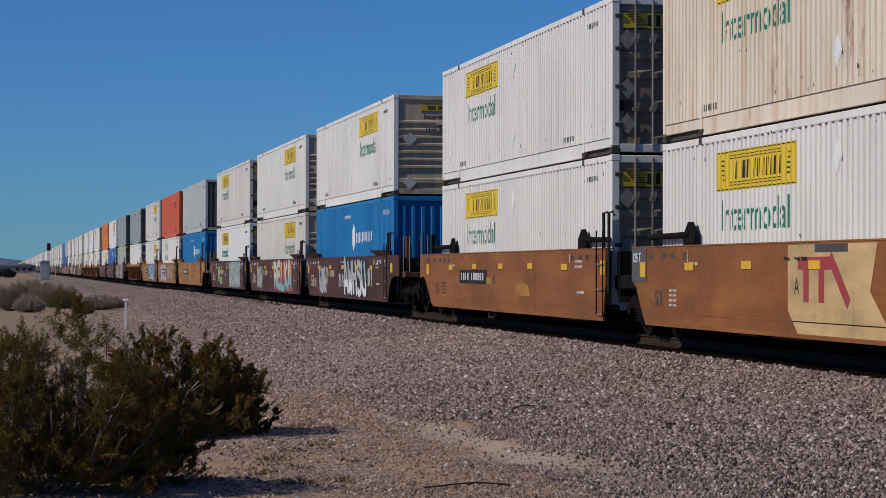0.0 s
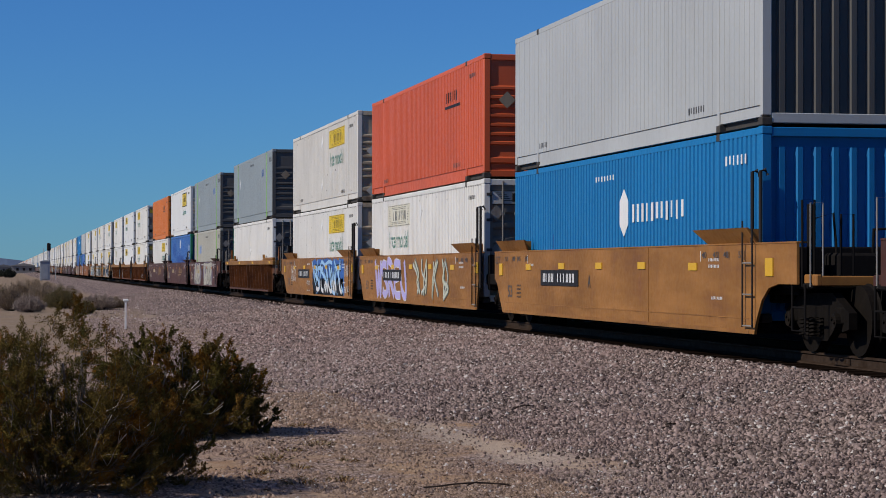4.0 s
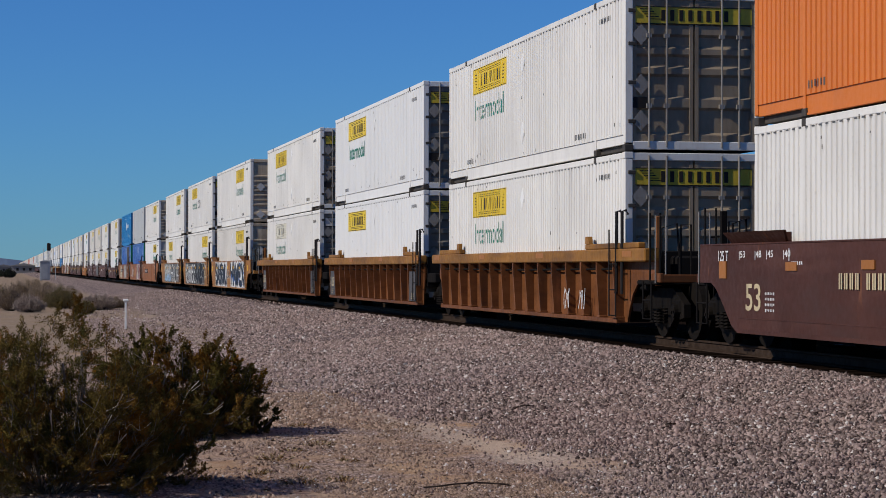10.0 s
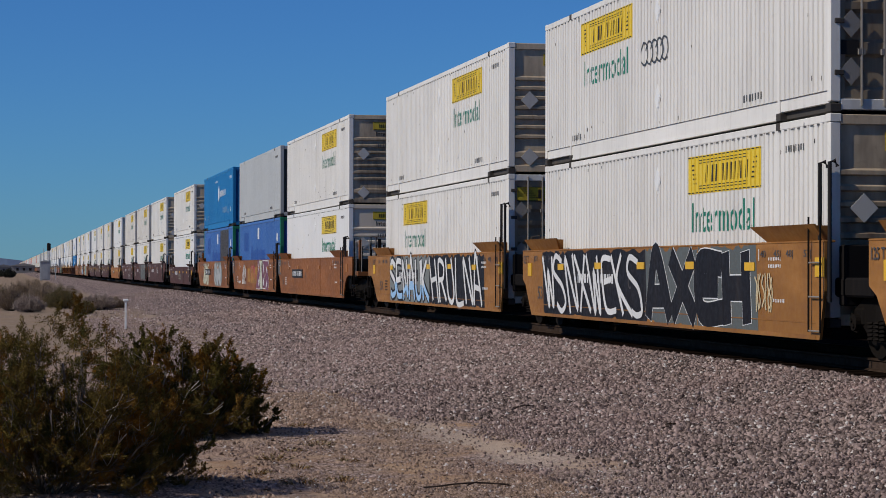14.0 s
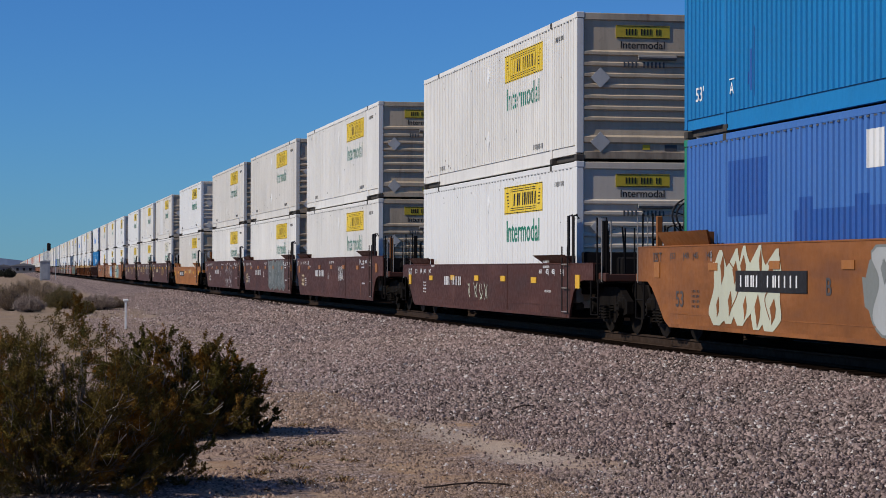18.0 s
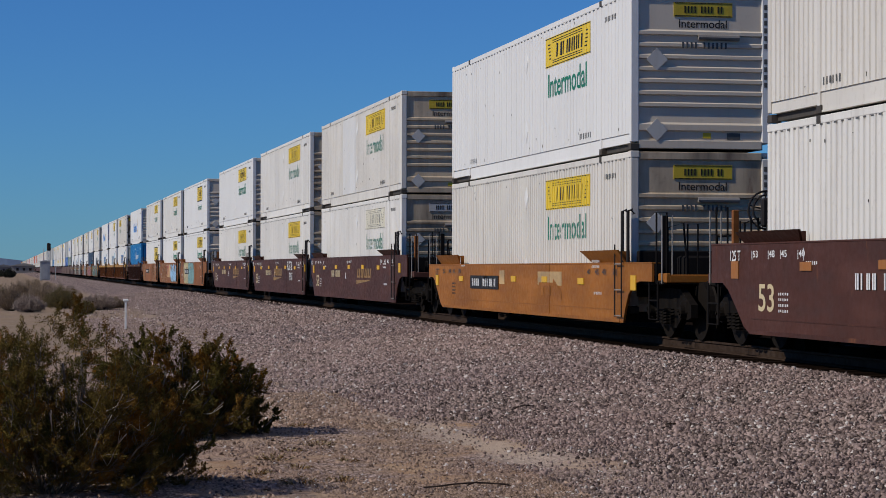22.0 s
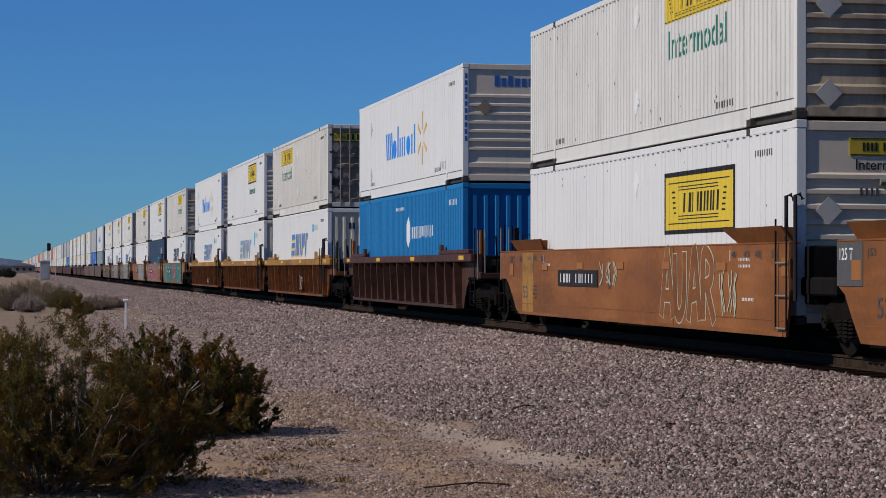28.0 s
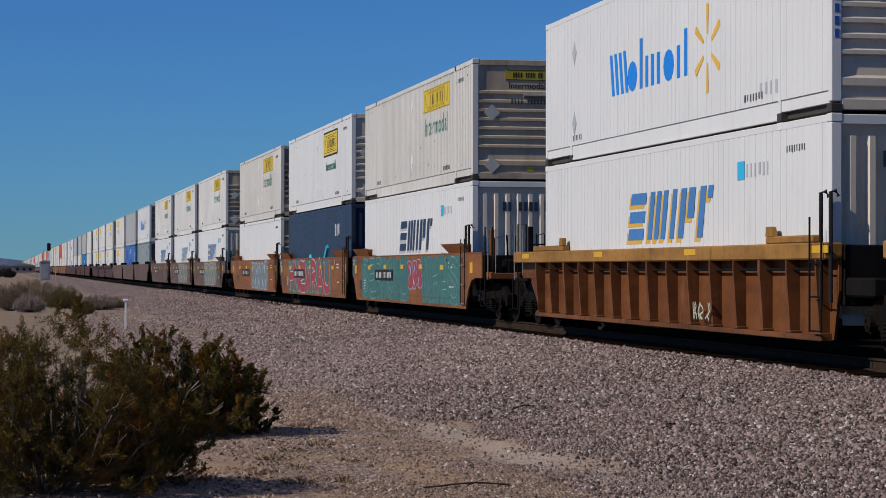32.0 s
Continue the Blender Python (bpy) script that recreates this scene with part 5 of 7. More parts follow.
def unit(car, y, first, last, style, paintname, chord, far, seed):
    """One well with its sides, guides, ladder and fittings; y: where its container's near end stands."""
    top = 1.28 if style == "low" else 1.55
    ya, yb = (-2.0 if first else -0.3), (18.15 if last else 17.3)
    at = (0, y, 0)
    out = side_outline(first, last, top if style != "rib" else 1.38)
    solo = style == "rib" and first and last
    low_edge = 1.36 if solo else 1.32
    xs = (-1.5, -1.46) if style != "rib" else (-1.31, -1.27)
    part("well_side", ("wside", style, first, last, -1), lambda b: b.prism(out, "x", *xs), paintname, car, "", at)
    if far:
        part("well_body", ("wbody",), lambda b: b.box(-1.3, 1.46, 0, 16.2, 0.3, 1.2).box(-1.2, 1.2, -1.4, 17.5, 0.9, 1.2).box(-1.5, -1.3, -0.2, 2.2, top, top + 0.2).box(-1.5, -1.3, 14, 16.6, top, top + 0.2), "under", car, "", at)
        if style == "rib":
            part("top_chord", ("fchord",), lambda b: b.box(-1.5, -1.3, -0.3, 17.3, 1.28, 1.55), chord, car, "", at)
        return
    part("well_side", ("wside", style, first, last, 1), lambda b: b.prism(out, "x", -xs[0], -xs[1]), paintname, car, "", at)
    if style == "rib":
        part("top_chord", ("chord", ya, yb, solo), lambda b: b.cbox(-1.52, -1.25, ya, yb, low_edge, 1.55, 0.02), chord, car, "", at)
        part("top_chord", ("chord2", ya, yb, solo), lambda b: b.cbox(1.25, 1.52, ya, yb, low_edge, 1.55, 0.02), chord, car, "", at)
        part("bottom_chord", ("bchord",), lambda b: b.cbox(-1.47, -1.28, -0.05, 16.35, 0.22, 0.30, 0.01), paintname, car, "", at)
        n = 14
        for k in range(n + 1):
            yy = 0.05 + k * 16.1 / n
            wide = 0.05 if k not in (2, 7, 12) else 0.10
            part("side_rib", ("rib", wide, solo), lambda b: b.prism([(-1.30, low_edge), (-1.51, low_edge), (-1.51, 1.16), (-1.45, 0.30), (-1.30, 0.30)], "y", -wide / 2, wide / 2), "ribbrown" if paintname == "ribdark" else paintname, car, "", (0, y + yy, 0))
            part("rib_foot", ("ribfoot",), lambda b: b.cbox(-1.475, -1.31, -0.09, 0.09, 0.30, 0.335, 0.008), paintname, car, "", (0, y + yy, 0))
        if solo:
            part("stencil", ("sole",), lambda b: b.box(-1.318, -1.312, 15.2, 15.34, 0.62, 0.86).box(-1.318, -1.312, 3.6, 3.74, 0.55, 0.72) and None, "textwhite", car, "small white stencilled panel", at)
        elif seed in (16, 17):
            for k, (a, c) in enumerate(((0.12, 1.13), (15.05, 16.05))):
                part("stencil_plate", ("splate", k), lambda b: b.cbox(-1.475, -1.46, a, c, 0.32, 1.12, 0.004), "brownpatch", car, "dark stencil plate", at)
                part("stencil", ("splx", k), lambda b: bars(bars(bars(b, c - 0.3, 0.50, 0.42, 0.03, 6, -1.479, k), c - 0.3, 0.44, 0.42, 0.03, 6, -1.479, k + 3), c - 0.3, 0.38, 0.3, 0.03, 5, -1.479, k + 5) and None, "textcream", car, "small stencilled notes", at)
            part("figure", ("f125",), lambda b: text_mesh("125", 15.95, 0.62, 0.72, 0.30, -1.478), "textcream", car, "painted figure 125", at)
        if not solo:
            part("side_pipe", ("spipe",), lambda b: b.tube([(-1.40, 0.1, 1.19), (-1.40, 8, 1.17), (-1.40, 16.1, 1.19)], 0.02, 6), "under", car, "", at)
    else:
        part("top_flange", ("tfl", ya, yb, top), lambda b: b.cbox(-1.508, -1.34, ya, yb, top, top + 0.028, 0.006), paintname, car, "", at)
        part("bottom_strip", ("bstrip",), lambda b: b.box(-1.508, -1.5, 0.0, 16.2, 0.24, 0.30).box(-1.506, -1.5, 0.0, 16.3, 0.46, 0.475), paintname, car, "", at)
        for k, py in enumerate((5.2,)):
            part("seam", ("vseam", top), lambda b: b.box(-1.507, -1.5, -0.012, 0.012, 0.3, top), paintname, car, "", (0, y + py, 0))
    if style == "rib":
        for k, (a, c) in enumerate(((0.3 if not first else -1.4, 2.2), (14.1, 16.6))):
            part("guide", ("rguide", k, first), lambda b: b.cbox(-1.46, -1.32, a, c, 1.55, 1.66, 0.02).prism([(a + (c - a) * (1 - k) - 0.3 * (1 - k), 1.66), (a + (c - a) * (1 - k) + 0.3 * k, 1.66), (a + (c - a) * (1 - k) + 0.24 * k - 0.03 * (1 - k), 1.80), (a + (c - a) * (1 - k) + 0.03 * k - 0.24 * (1 - k), 1.80)], "x", -1.46, -1.38), chord, car, "", at)
    elif seed < 3:
        for k, (a, c) in enumerate(((1.7, -0.2), (14.3, 16.6))):
            part("guide", ("arm", k), lambda b: b.prism([(a - 0.3, top + 0.02), (a + 0.3, top + 0.02), (a + 0.3, top + 0.2), (a + 0.05, top + 0.4), (a - 0.12, top + 0.4), (a - 0.3, top + 0.22)], "x", -1.42, -1.37).tube([(-1.4, a, top + 0.2), (-1.4, c, top + 0.18)], 0.05, 8), "under", car, "dark guide plate with a bar", at)
    else:
        for k, (a, c) in enumerate(((-0.15, 2.1), (14.4, 16.75))):
            part("guide", ("guide", k, top, paintname[:3] == "mar"), lambda b: flap(b, a, c, top + 0.02, 0.17 if paintname[:3] == "mar" else 0.23, 1 if k == 0 else -1), paintname, car, "leaning steel guide plate", at)
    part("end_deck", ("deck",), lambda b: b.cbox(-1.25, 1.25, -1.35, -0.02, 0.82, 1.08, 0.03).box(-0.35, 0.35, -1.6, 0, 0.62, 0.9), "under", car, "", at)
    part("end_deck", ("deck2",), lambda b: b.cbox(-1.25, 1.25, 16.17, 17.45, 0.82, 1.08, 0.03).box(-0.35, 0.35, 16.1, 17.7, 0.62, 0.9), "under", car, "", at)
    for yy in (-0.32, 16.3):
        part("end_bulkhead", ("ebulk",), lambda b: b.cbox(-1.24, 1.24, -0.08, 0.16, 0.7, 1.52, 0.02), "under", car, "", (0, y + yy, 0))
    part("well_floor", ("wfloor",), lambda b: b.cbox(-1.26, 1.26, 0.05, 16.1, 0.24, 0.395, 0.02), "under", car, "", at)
    # ladder and its tall stanchions
    lx = -1.55
    grab = "rod" if style != "rib" else "under"
    def ladder(b):
        for yy in (-0.28, 0.16):
            b.tube([(lx, yy, 0.34), (lx, yy, top + 0.35)], 0.014, 6)
    if not solo:
        lad = part("ladder", ("ladder", top), ladder, "under" if seed % 3 else "black", car, "dark steel ladder", at)
        for z in (0.36, 0.82, 1.28):
            part("rung", ("rung",), lambda b: b.tube([(lx, -0.28, 0), (lx, 0.16, 0)], 0.012, 6), grab, lad, "", (0, 0, z))
    for k, yy in enumerate((-0.42, -0.06) if not solo else ()):
        high = 2.62 if paintname == "tan" else 2.22
        part("stanchion", ("stan", k, high), lambda b: b.tube([(-1.47, yy, 0.75), (-1.47, yy, high), (-1.40, yy, high + 0.02), (-1.36, yy, high - 0.06)], 0.03, 8), "black", car, "tall dark stanchion", at)
    for k, (yy, zz) in enumerate(((-0.9 if first else -0.15, top - 0.3), (2.7, top - 0.32), (5.6, top - 0.3), (8.4, top - 0.3), (11.2, top - 0.3), (14.0, top - 0.32), ((16.62 if not last else 17.0), top - 0.34))):
        if style == "rib" and k % 2:
            continue
        xr = -1.517 if style != "rib" else -1.525
        zr = zz if style != "rib" else 1.46
        part("reflector", ("refl", style == "rib", k in (0, 6)), lambda b: b.box(xr, xr + 0.016, *((-0.30, 0.30, -0.05, 0.05) if style == "rib" else (-0.22, 0.22, -0.06, 0.06) if k not in (0, 6) or style == "rib" else (-0.16, 0.16, -0.16, 0.10))), "dullreflector" if seed // 3 in (4, 5, 7, 9, 12) else "reflector", car, "orange reflector strip" if seed // 3 in (4, 5, 7, 9, 12) else "yellow reflector strip", (0, y + yy, zr))
    if style != "rib":
        light = "textwhite"
        part("stencil", ("wst", seed % 5), lambda b: bars(bars(bars(bars(b, 1.9, top - 0.24, 0.55, 0.05, 8, -1.506, seed), 1.9, top - 0.34, 0.55, 0.05, 8, -1.506, seed + 1), 1.75, 0.72, 0.55, 0.05, 8, -1.506, seed + 2), 14.0, top - 0.3, 0.45, 0.05, 6, -1.506, 5) and None, light, car, "white stencilled notes", at)
        part("stencil", ("wst2",), lambda b: [b.box(-1.506, -1.5, q, q + 0.02, top - 0.24, top - 0.07) for q in (2.3, 14.1)] and None, light, car, "", at)
        ink = light if paintname[:3] == "mar" else "brownpatch"
        part("stencil", ("wfig", top), lambda b: text_mesh("40     45|   48|      53|", 2.25, top - 0.22, 2.05, 0.13, -1.506), ink, car, "well lengths in stencilled figures", at)
        part("stencil", ("wfig2", top), lambda b: text_mesh("|53      |48   |45      |40", 16.25, top - 0.22, 2.2, 0.13, -1.506), ink, car, "well lengths in stencilled figures", at)
        if paintname == "rustbrown" and not last:
            part("end_plate", ("eplated",), lambda b: b.cbox(-1.512, -1.498, 16.42, 17.3, 0.97, 1.545, 0.004), "dgrey", car, "dark grey end plate", at)
            ink = "textwhite"
        part("figure", ("f125t", top, ink), lambda b: text_mesh("125 T", 17.2, top - 0.24, 0.46, 0.16, -1.5135), ink, car, "painted figure 125 T", at)
        if paintname[:3] == "mar" and top > 1.4:
            part("stencil", ("wlim",), lambda b: text_mesh("WELL LD LMT 115800", 8.9, 1.37, 1.1, 0.08, -1.506), light, car, "stencilled load limit", at)
        part("stencil", ("wbox",), lambda b: bars(bars(bars(bars(b, 15.1, 0.82, 0.42, 0.04, 6, -1.506, 3), 15.1, 0.74, 0.42, 0.04, 6, -1.506, 4), 15.1, 0.66, 0.42, 0.04, 6, -1.506, 5), 15.1, 0.58, 0.42, 0.04, 6, -1.506, 6) and None, ink, car, "", at)
        if style != "low":
            part("figure", ("f53", paintname[:3] == "mar"), lambda b: text_mesh("53", 15.95, 0.58, *((0.66, 0.40) if paintname[:3] == "mar" else (0.42, 0.26)), -1.506), "textcream" if paintname[:3] == "mar" else "brownpatch", car, "painted figure 53", at)
        if seed not in (0, 22, 37):
            part("number_print", ("wnum", seed % 3, seed // 3 == 6, top, paintname[:3] == "mar"), lambda b: number_bars(b, 12.7 if paintname[:3] != "mar" else 12.2, 0.93 if top > 1.4 else 0.80, 2.6 if paintname[:3] != "mar" else 2.1, 0.17 if paintname[:3] != "mar" else 0.21, -1.508 if seed // 3 == 6 else -1.5205, seed), "textcream" if paintname[:3] == "mar" and seed // 3 not in (8, 9) else "textwhite", car, "car number drawn as bars", at)
        if not (first and last):
            tag = "A" if first else "B" if last else "C"
            part("figure", ("ful", tag, paintname[:3] == "mar"), lambda b: text_mesh(tag, 9.2, 0.84, 0.2, 0.24, -1.506), "textwhite" if paintname[:3] == "mar" else "brownpatch", car, "painted unit letter", at)
        if paintname[:3] != "mar" and seed not in (0, 22, 37):
            part("number_plate", ("wnp", top, seed // 3 == 6), lambda b: b.box(-1.5065 if seed // 3 == 6 else -1.517, -1.5, 9.9, 12.9, 0.86 if top > 1.4 else 0.74, 1.17 if top > 1.4 else 1.04), "black", car, "black number panel", at)


def car_end(car, y, s, seed, col):
    """Coupler, handrails and brake gear at a car's end; s is -1 at the near end."""
    at = (0, y, 0)
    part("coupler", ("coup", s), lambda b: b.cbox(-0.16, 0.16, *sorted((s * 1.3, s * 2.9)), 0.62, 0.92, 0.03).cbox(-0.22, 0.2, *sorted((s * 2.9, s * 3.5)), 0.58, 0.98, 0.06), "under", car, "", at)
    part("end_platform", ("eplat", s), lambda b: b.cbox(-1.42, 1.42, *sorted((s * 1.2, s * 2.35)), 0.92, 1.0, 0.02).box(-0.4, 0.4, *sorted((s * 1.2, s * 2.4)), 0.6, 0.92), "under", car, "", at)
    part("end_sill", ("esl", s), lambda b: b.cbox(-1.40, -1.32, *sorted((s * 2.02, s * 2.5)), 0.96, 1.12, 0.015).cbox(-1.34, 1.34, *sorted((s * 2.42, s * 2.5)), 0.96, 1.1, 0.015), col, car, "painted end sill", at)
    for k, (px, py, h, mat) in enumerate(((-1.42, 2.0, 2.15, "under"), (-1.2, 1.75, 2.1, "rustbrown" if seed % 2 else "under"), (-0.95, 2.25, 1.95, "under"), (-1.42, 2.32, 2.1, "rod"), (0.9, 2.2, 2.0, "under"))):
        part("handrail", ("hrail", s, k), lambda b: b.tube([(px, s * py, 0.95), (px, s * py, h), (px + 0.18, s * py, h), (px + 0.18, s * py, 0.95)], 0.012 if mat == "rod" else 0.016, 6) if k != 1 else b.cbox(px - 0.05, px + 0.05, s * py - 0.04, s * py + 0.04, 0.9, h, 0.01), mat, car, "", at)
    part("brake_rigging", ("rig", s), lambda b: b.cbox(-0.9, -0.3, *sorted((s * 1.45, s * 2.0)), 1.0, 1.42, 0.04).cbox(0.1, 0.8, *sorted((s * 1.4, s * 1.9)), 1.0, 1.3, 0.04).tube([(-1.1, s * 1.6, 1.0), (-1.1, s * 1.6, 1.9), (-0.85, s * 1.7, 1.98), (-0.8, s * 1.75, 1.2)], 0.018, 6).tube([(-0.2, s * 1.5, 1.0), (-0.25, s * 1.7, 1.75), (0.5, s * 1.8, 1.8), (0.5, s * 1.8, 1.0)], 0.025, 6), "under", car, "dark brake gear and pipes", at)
    part("air_hose", ("hose", s), lambda b: b.tube([(-0.35, s * 2.4, 0.75), (-0.4, s * 2.7, 0.5), (-0.38, s * 3.1, 0.36), (-0.35, s * 3.5, 0.42)], 0.03, 6), "black", car, "", at)
    part("side_step", ("step", s), lambda b: b.tube([(-1.47, s * 1.75, 0.98), (-1.47, s * 1.75, 0.34), (-1.47, s * 2.25, 0.34), (-1.47, s * 2.25, 0.98)], 0.018, 6).tube([(-1.47, s * 1.75, 0.66), (-1.47, s * 2.25, 0.66)], 0.015, 6), "under", car, "", at)
    if s > 0 and (seed % 2 or seed in (2, 10)):
        def wheelring(b):
            for r, dy in ((0.30, 0.0), (0.24, 0.05)):
                b.tube([(r * math.cos(a) - 0.5, s * 2.3 - dy, 2.12 + r * math.sin(a)) for a in np.linspace(0, 2 * math.pi, 21)], 0.018, 6)
            for a in (0.4, 1.66, 2.9, 4.2, 5.4):
                b.tube([(-0.5, s * 2.3, 2.12), (0.30 * math.cos(a) - 0.5, s * 2.3, 2.12 + 0.30 * math.sin(a))], 0.012, 5)
        wh = part("brake_wheel", ("bwheel",), wheelring, "black", car, "black hand brake wheel", at)
        part("brake_housing", ("bhouse",), lambda b: b.cbox(-0.62, -0.38, s * 2.16, s * 2.27, 1.85, 2.3, 0.03).cbox(-0.55, -0.45, s * 2.12, s * 2.2, 1.0, 1.9, 0.01).tube([(-0.42, s * 2.2, 1.9), (-0.2, s * 2.25, 1.7), (-0.25, s * 2.2, 1.3), (-0.45, s * 2.2, 1.1)], 0.015, 5), "black", wh)

# ---------------------------------------------------------------- the train
# near end of each stack along the train, top kind and end, lower kind and end; a row of stacks for each car
CARS = [
    ("smooth", "rustbrown", "", [(19.95, "Jr", "d", "J", "d"), (39.32, "J", "d", "J", "d")]),
    ("smooth", "maroonb", "", [(62.77, "J", "n", "H", "v"), (82.02, "J", "n", "Jc", "n"), (101.38, "Jc", "d", "Jw", "d")]),
    ("smooth", "tan", "", [(124.53, "G", "v", "H", "v"), (143.91, "O", "n", "Jg", "d"), (162.9, "Jc", "n", "J", "n")]),
    ("rib", "ribdark", "rustchord", [(185.93, "C", "n", "W", "d")]),
    ("smooth", "maroonb", "", [(209.04, "C", "n", "Cg", "d"), (228.24, "Jb", "n", "U", "v"), (247.32, "S", "d", "J", "n")]),
    ("rib", "ribbrown", "rustchord", [(270.51, "J", "d", "J", "d"), (290.19, "Jw", "d", "Jy", "d"), (310.13, "J", "d", "Jg", "d")]),
    ("smooth", "tan", "", [(333.17, "J", "n", "Jc", "n"), (352.33, "J", "d", "J", "n"), (371.9, "J", "n", "J", "d")]),
    ("smooth", "rustbrown", "", [(395.27, "J", "n", "Jw", "n"), (413.72, "G", "v", "U", "v"), (433.02, "H", "v", "Ub", "v")]),
    ("low", "maroon", "", [(456.19, "J", "n", "Jw", "n")]),
    ("smooth", "maroon", "", [(479.71, "J", "n", "J", "n"), (499.01, "Jc", "n", "J", "n"), (518.22, "Jc", "n", "J", "n")]),
    ("low", "orangecar", "", [(541.6, "Jw", "n", "Jc", "n")]),
    ("smooth", "maroon", "", [(565.01, "Jc", "n", "Jg", "n"), (584.24, "J", "n", "J", "n"), (603.54, "Jw", "n", "J", "n")]),
    ("smooth", "rustbrown", "", [(627.02, "Jb", "n", "Jw", "n"), (646.06, "J", "n", "Jw", "n"), (665.46, "J", "n", "JB", "n")]),
    ("rib", "ribmaroon", "maroonb", [(688.75, "X", "n", "H", "v")]),
    ("rib", "ribbrown", "amber", [(711.97, "Jc", "d", "Q", "v"), (731.4, "Jb", "n", "Qf", "v"), (751.01, "X", "n", "Q", "v")]),
    ("smooth", "rustbrown", "", [(774.5, "Jc", "n", "Qd", "v"), (793.48, "Jb", "n", "K", "v"), (812.29, "Jc", "n", "P", "n")]),
    ("smooth", "dullbrown", "", [(835.52, "J", "n", "Q", "v"), (854.43, "J", "n", "Qf", "v"), (873.88, "J", "n", "Q", "v")]),
]
REACH = 900.0            # stacks past this never come near
FAR_CARS = [("smooth", "dullbrown", ["XC", "GU", "JJ"]), ("rib", "maroonb", ["JJ", "JJ", "JJ"]), ("smooth", "maroonb", ["JJ", "GH", "GJ"])]
rnd = random.Random(7)
while len(FAR_CARS) < 24:
    FAR_CARS.append((rnd.choice(("smooth", "smooth", "rib")), rnd.choice(("dullbrown", "maroonb", "dullbrown", "maroon", "rustbrown")), [rnd.choice(("JJ", "JJ", "JJ", "JP", "PJ", "JJ", "GJ", "CJ", "JH", "OJ", "XQ")) for _ in range(3)]))
u = 897.1
for style, col, pairs in FAR_CARS:
    row = []
    for p in pairs:
        row.append((u, p[0], rnd.choice("nnd"), p[1], rnd.choice("nnd")))
        u += 19.25
    CARS.append((style, col, col, row))
    u += 4.0

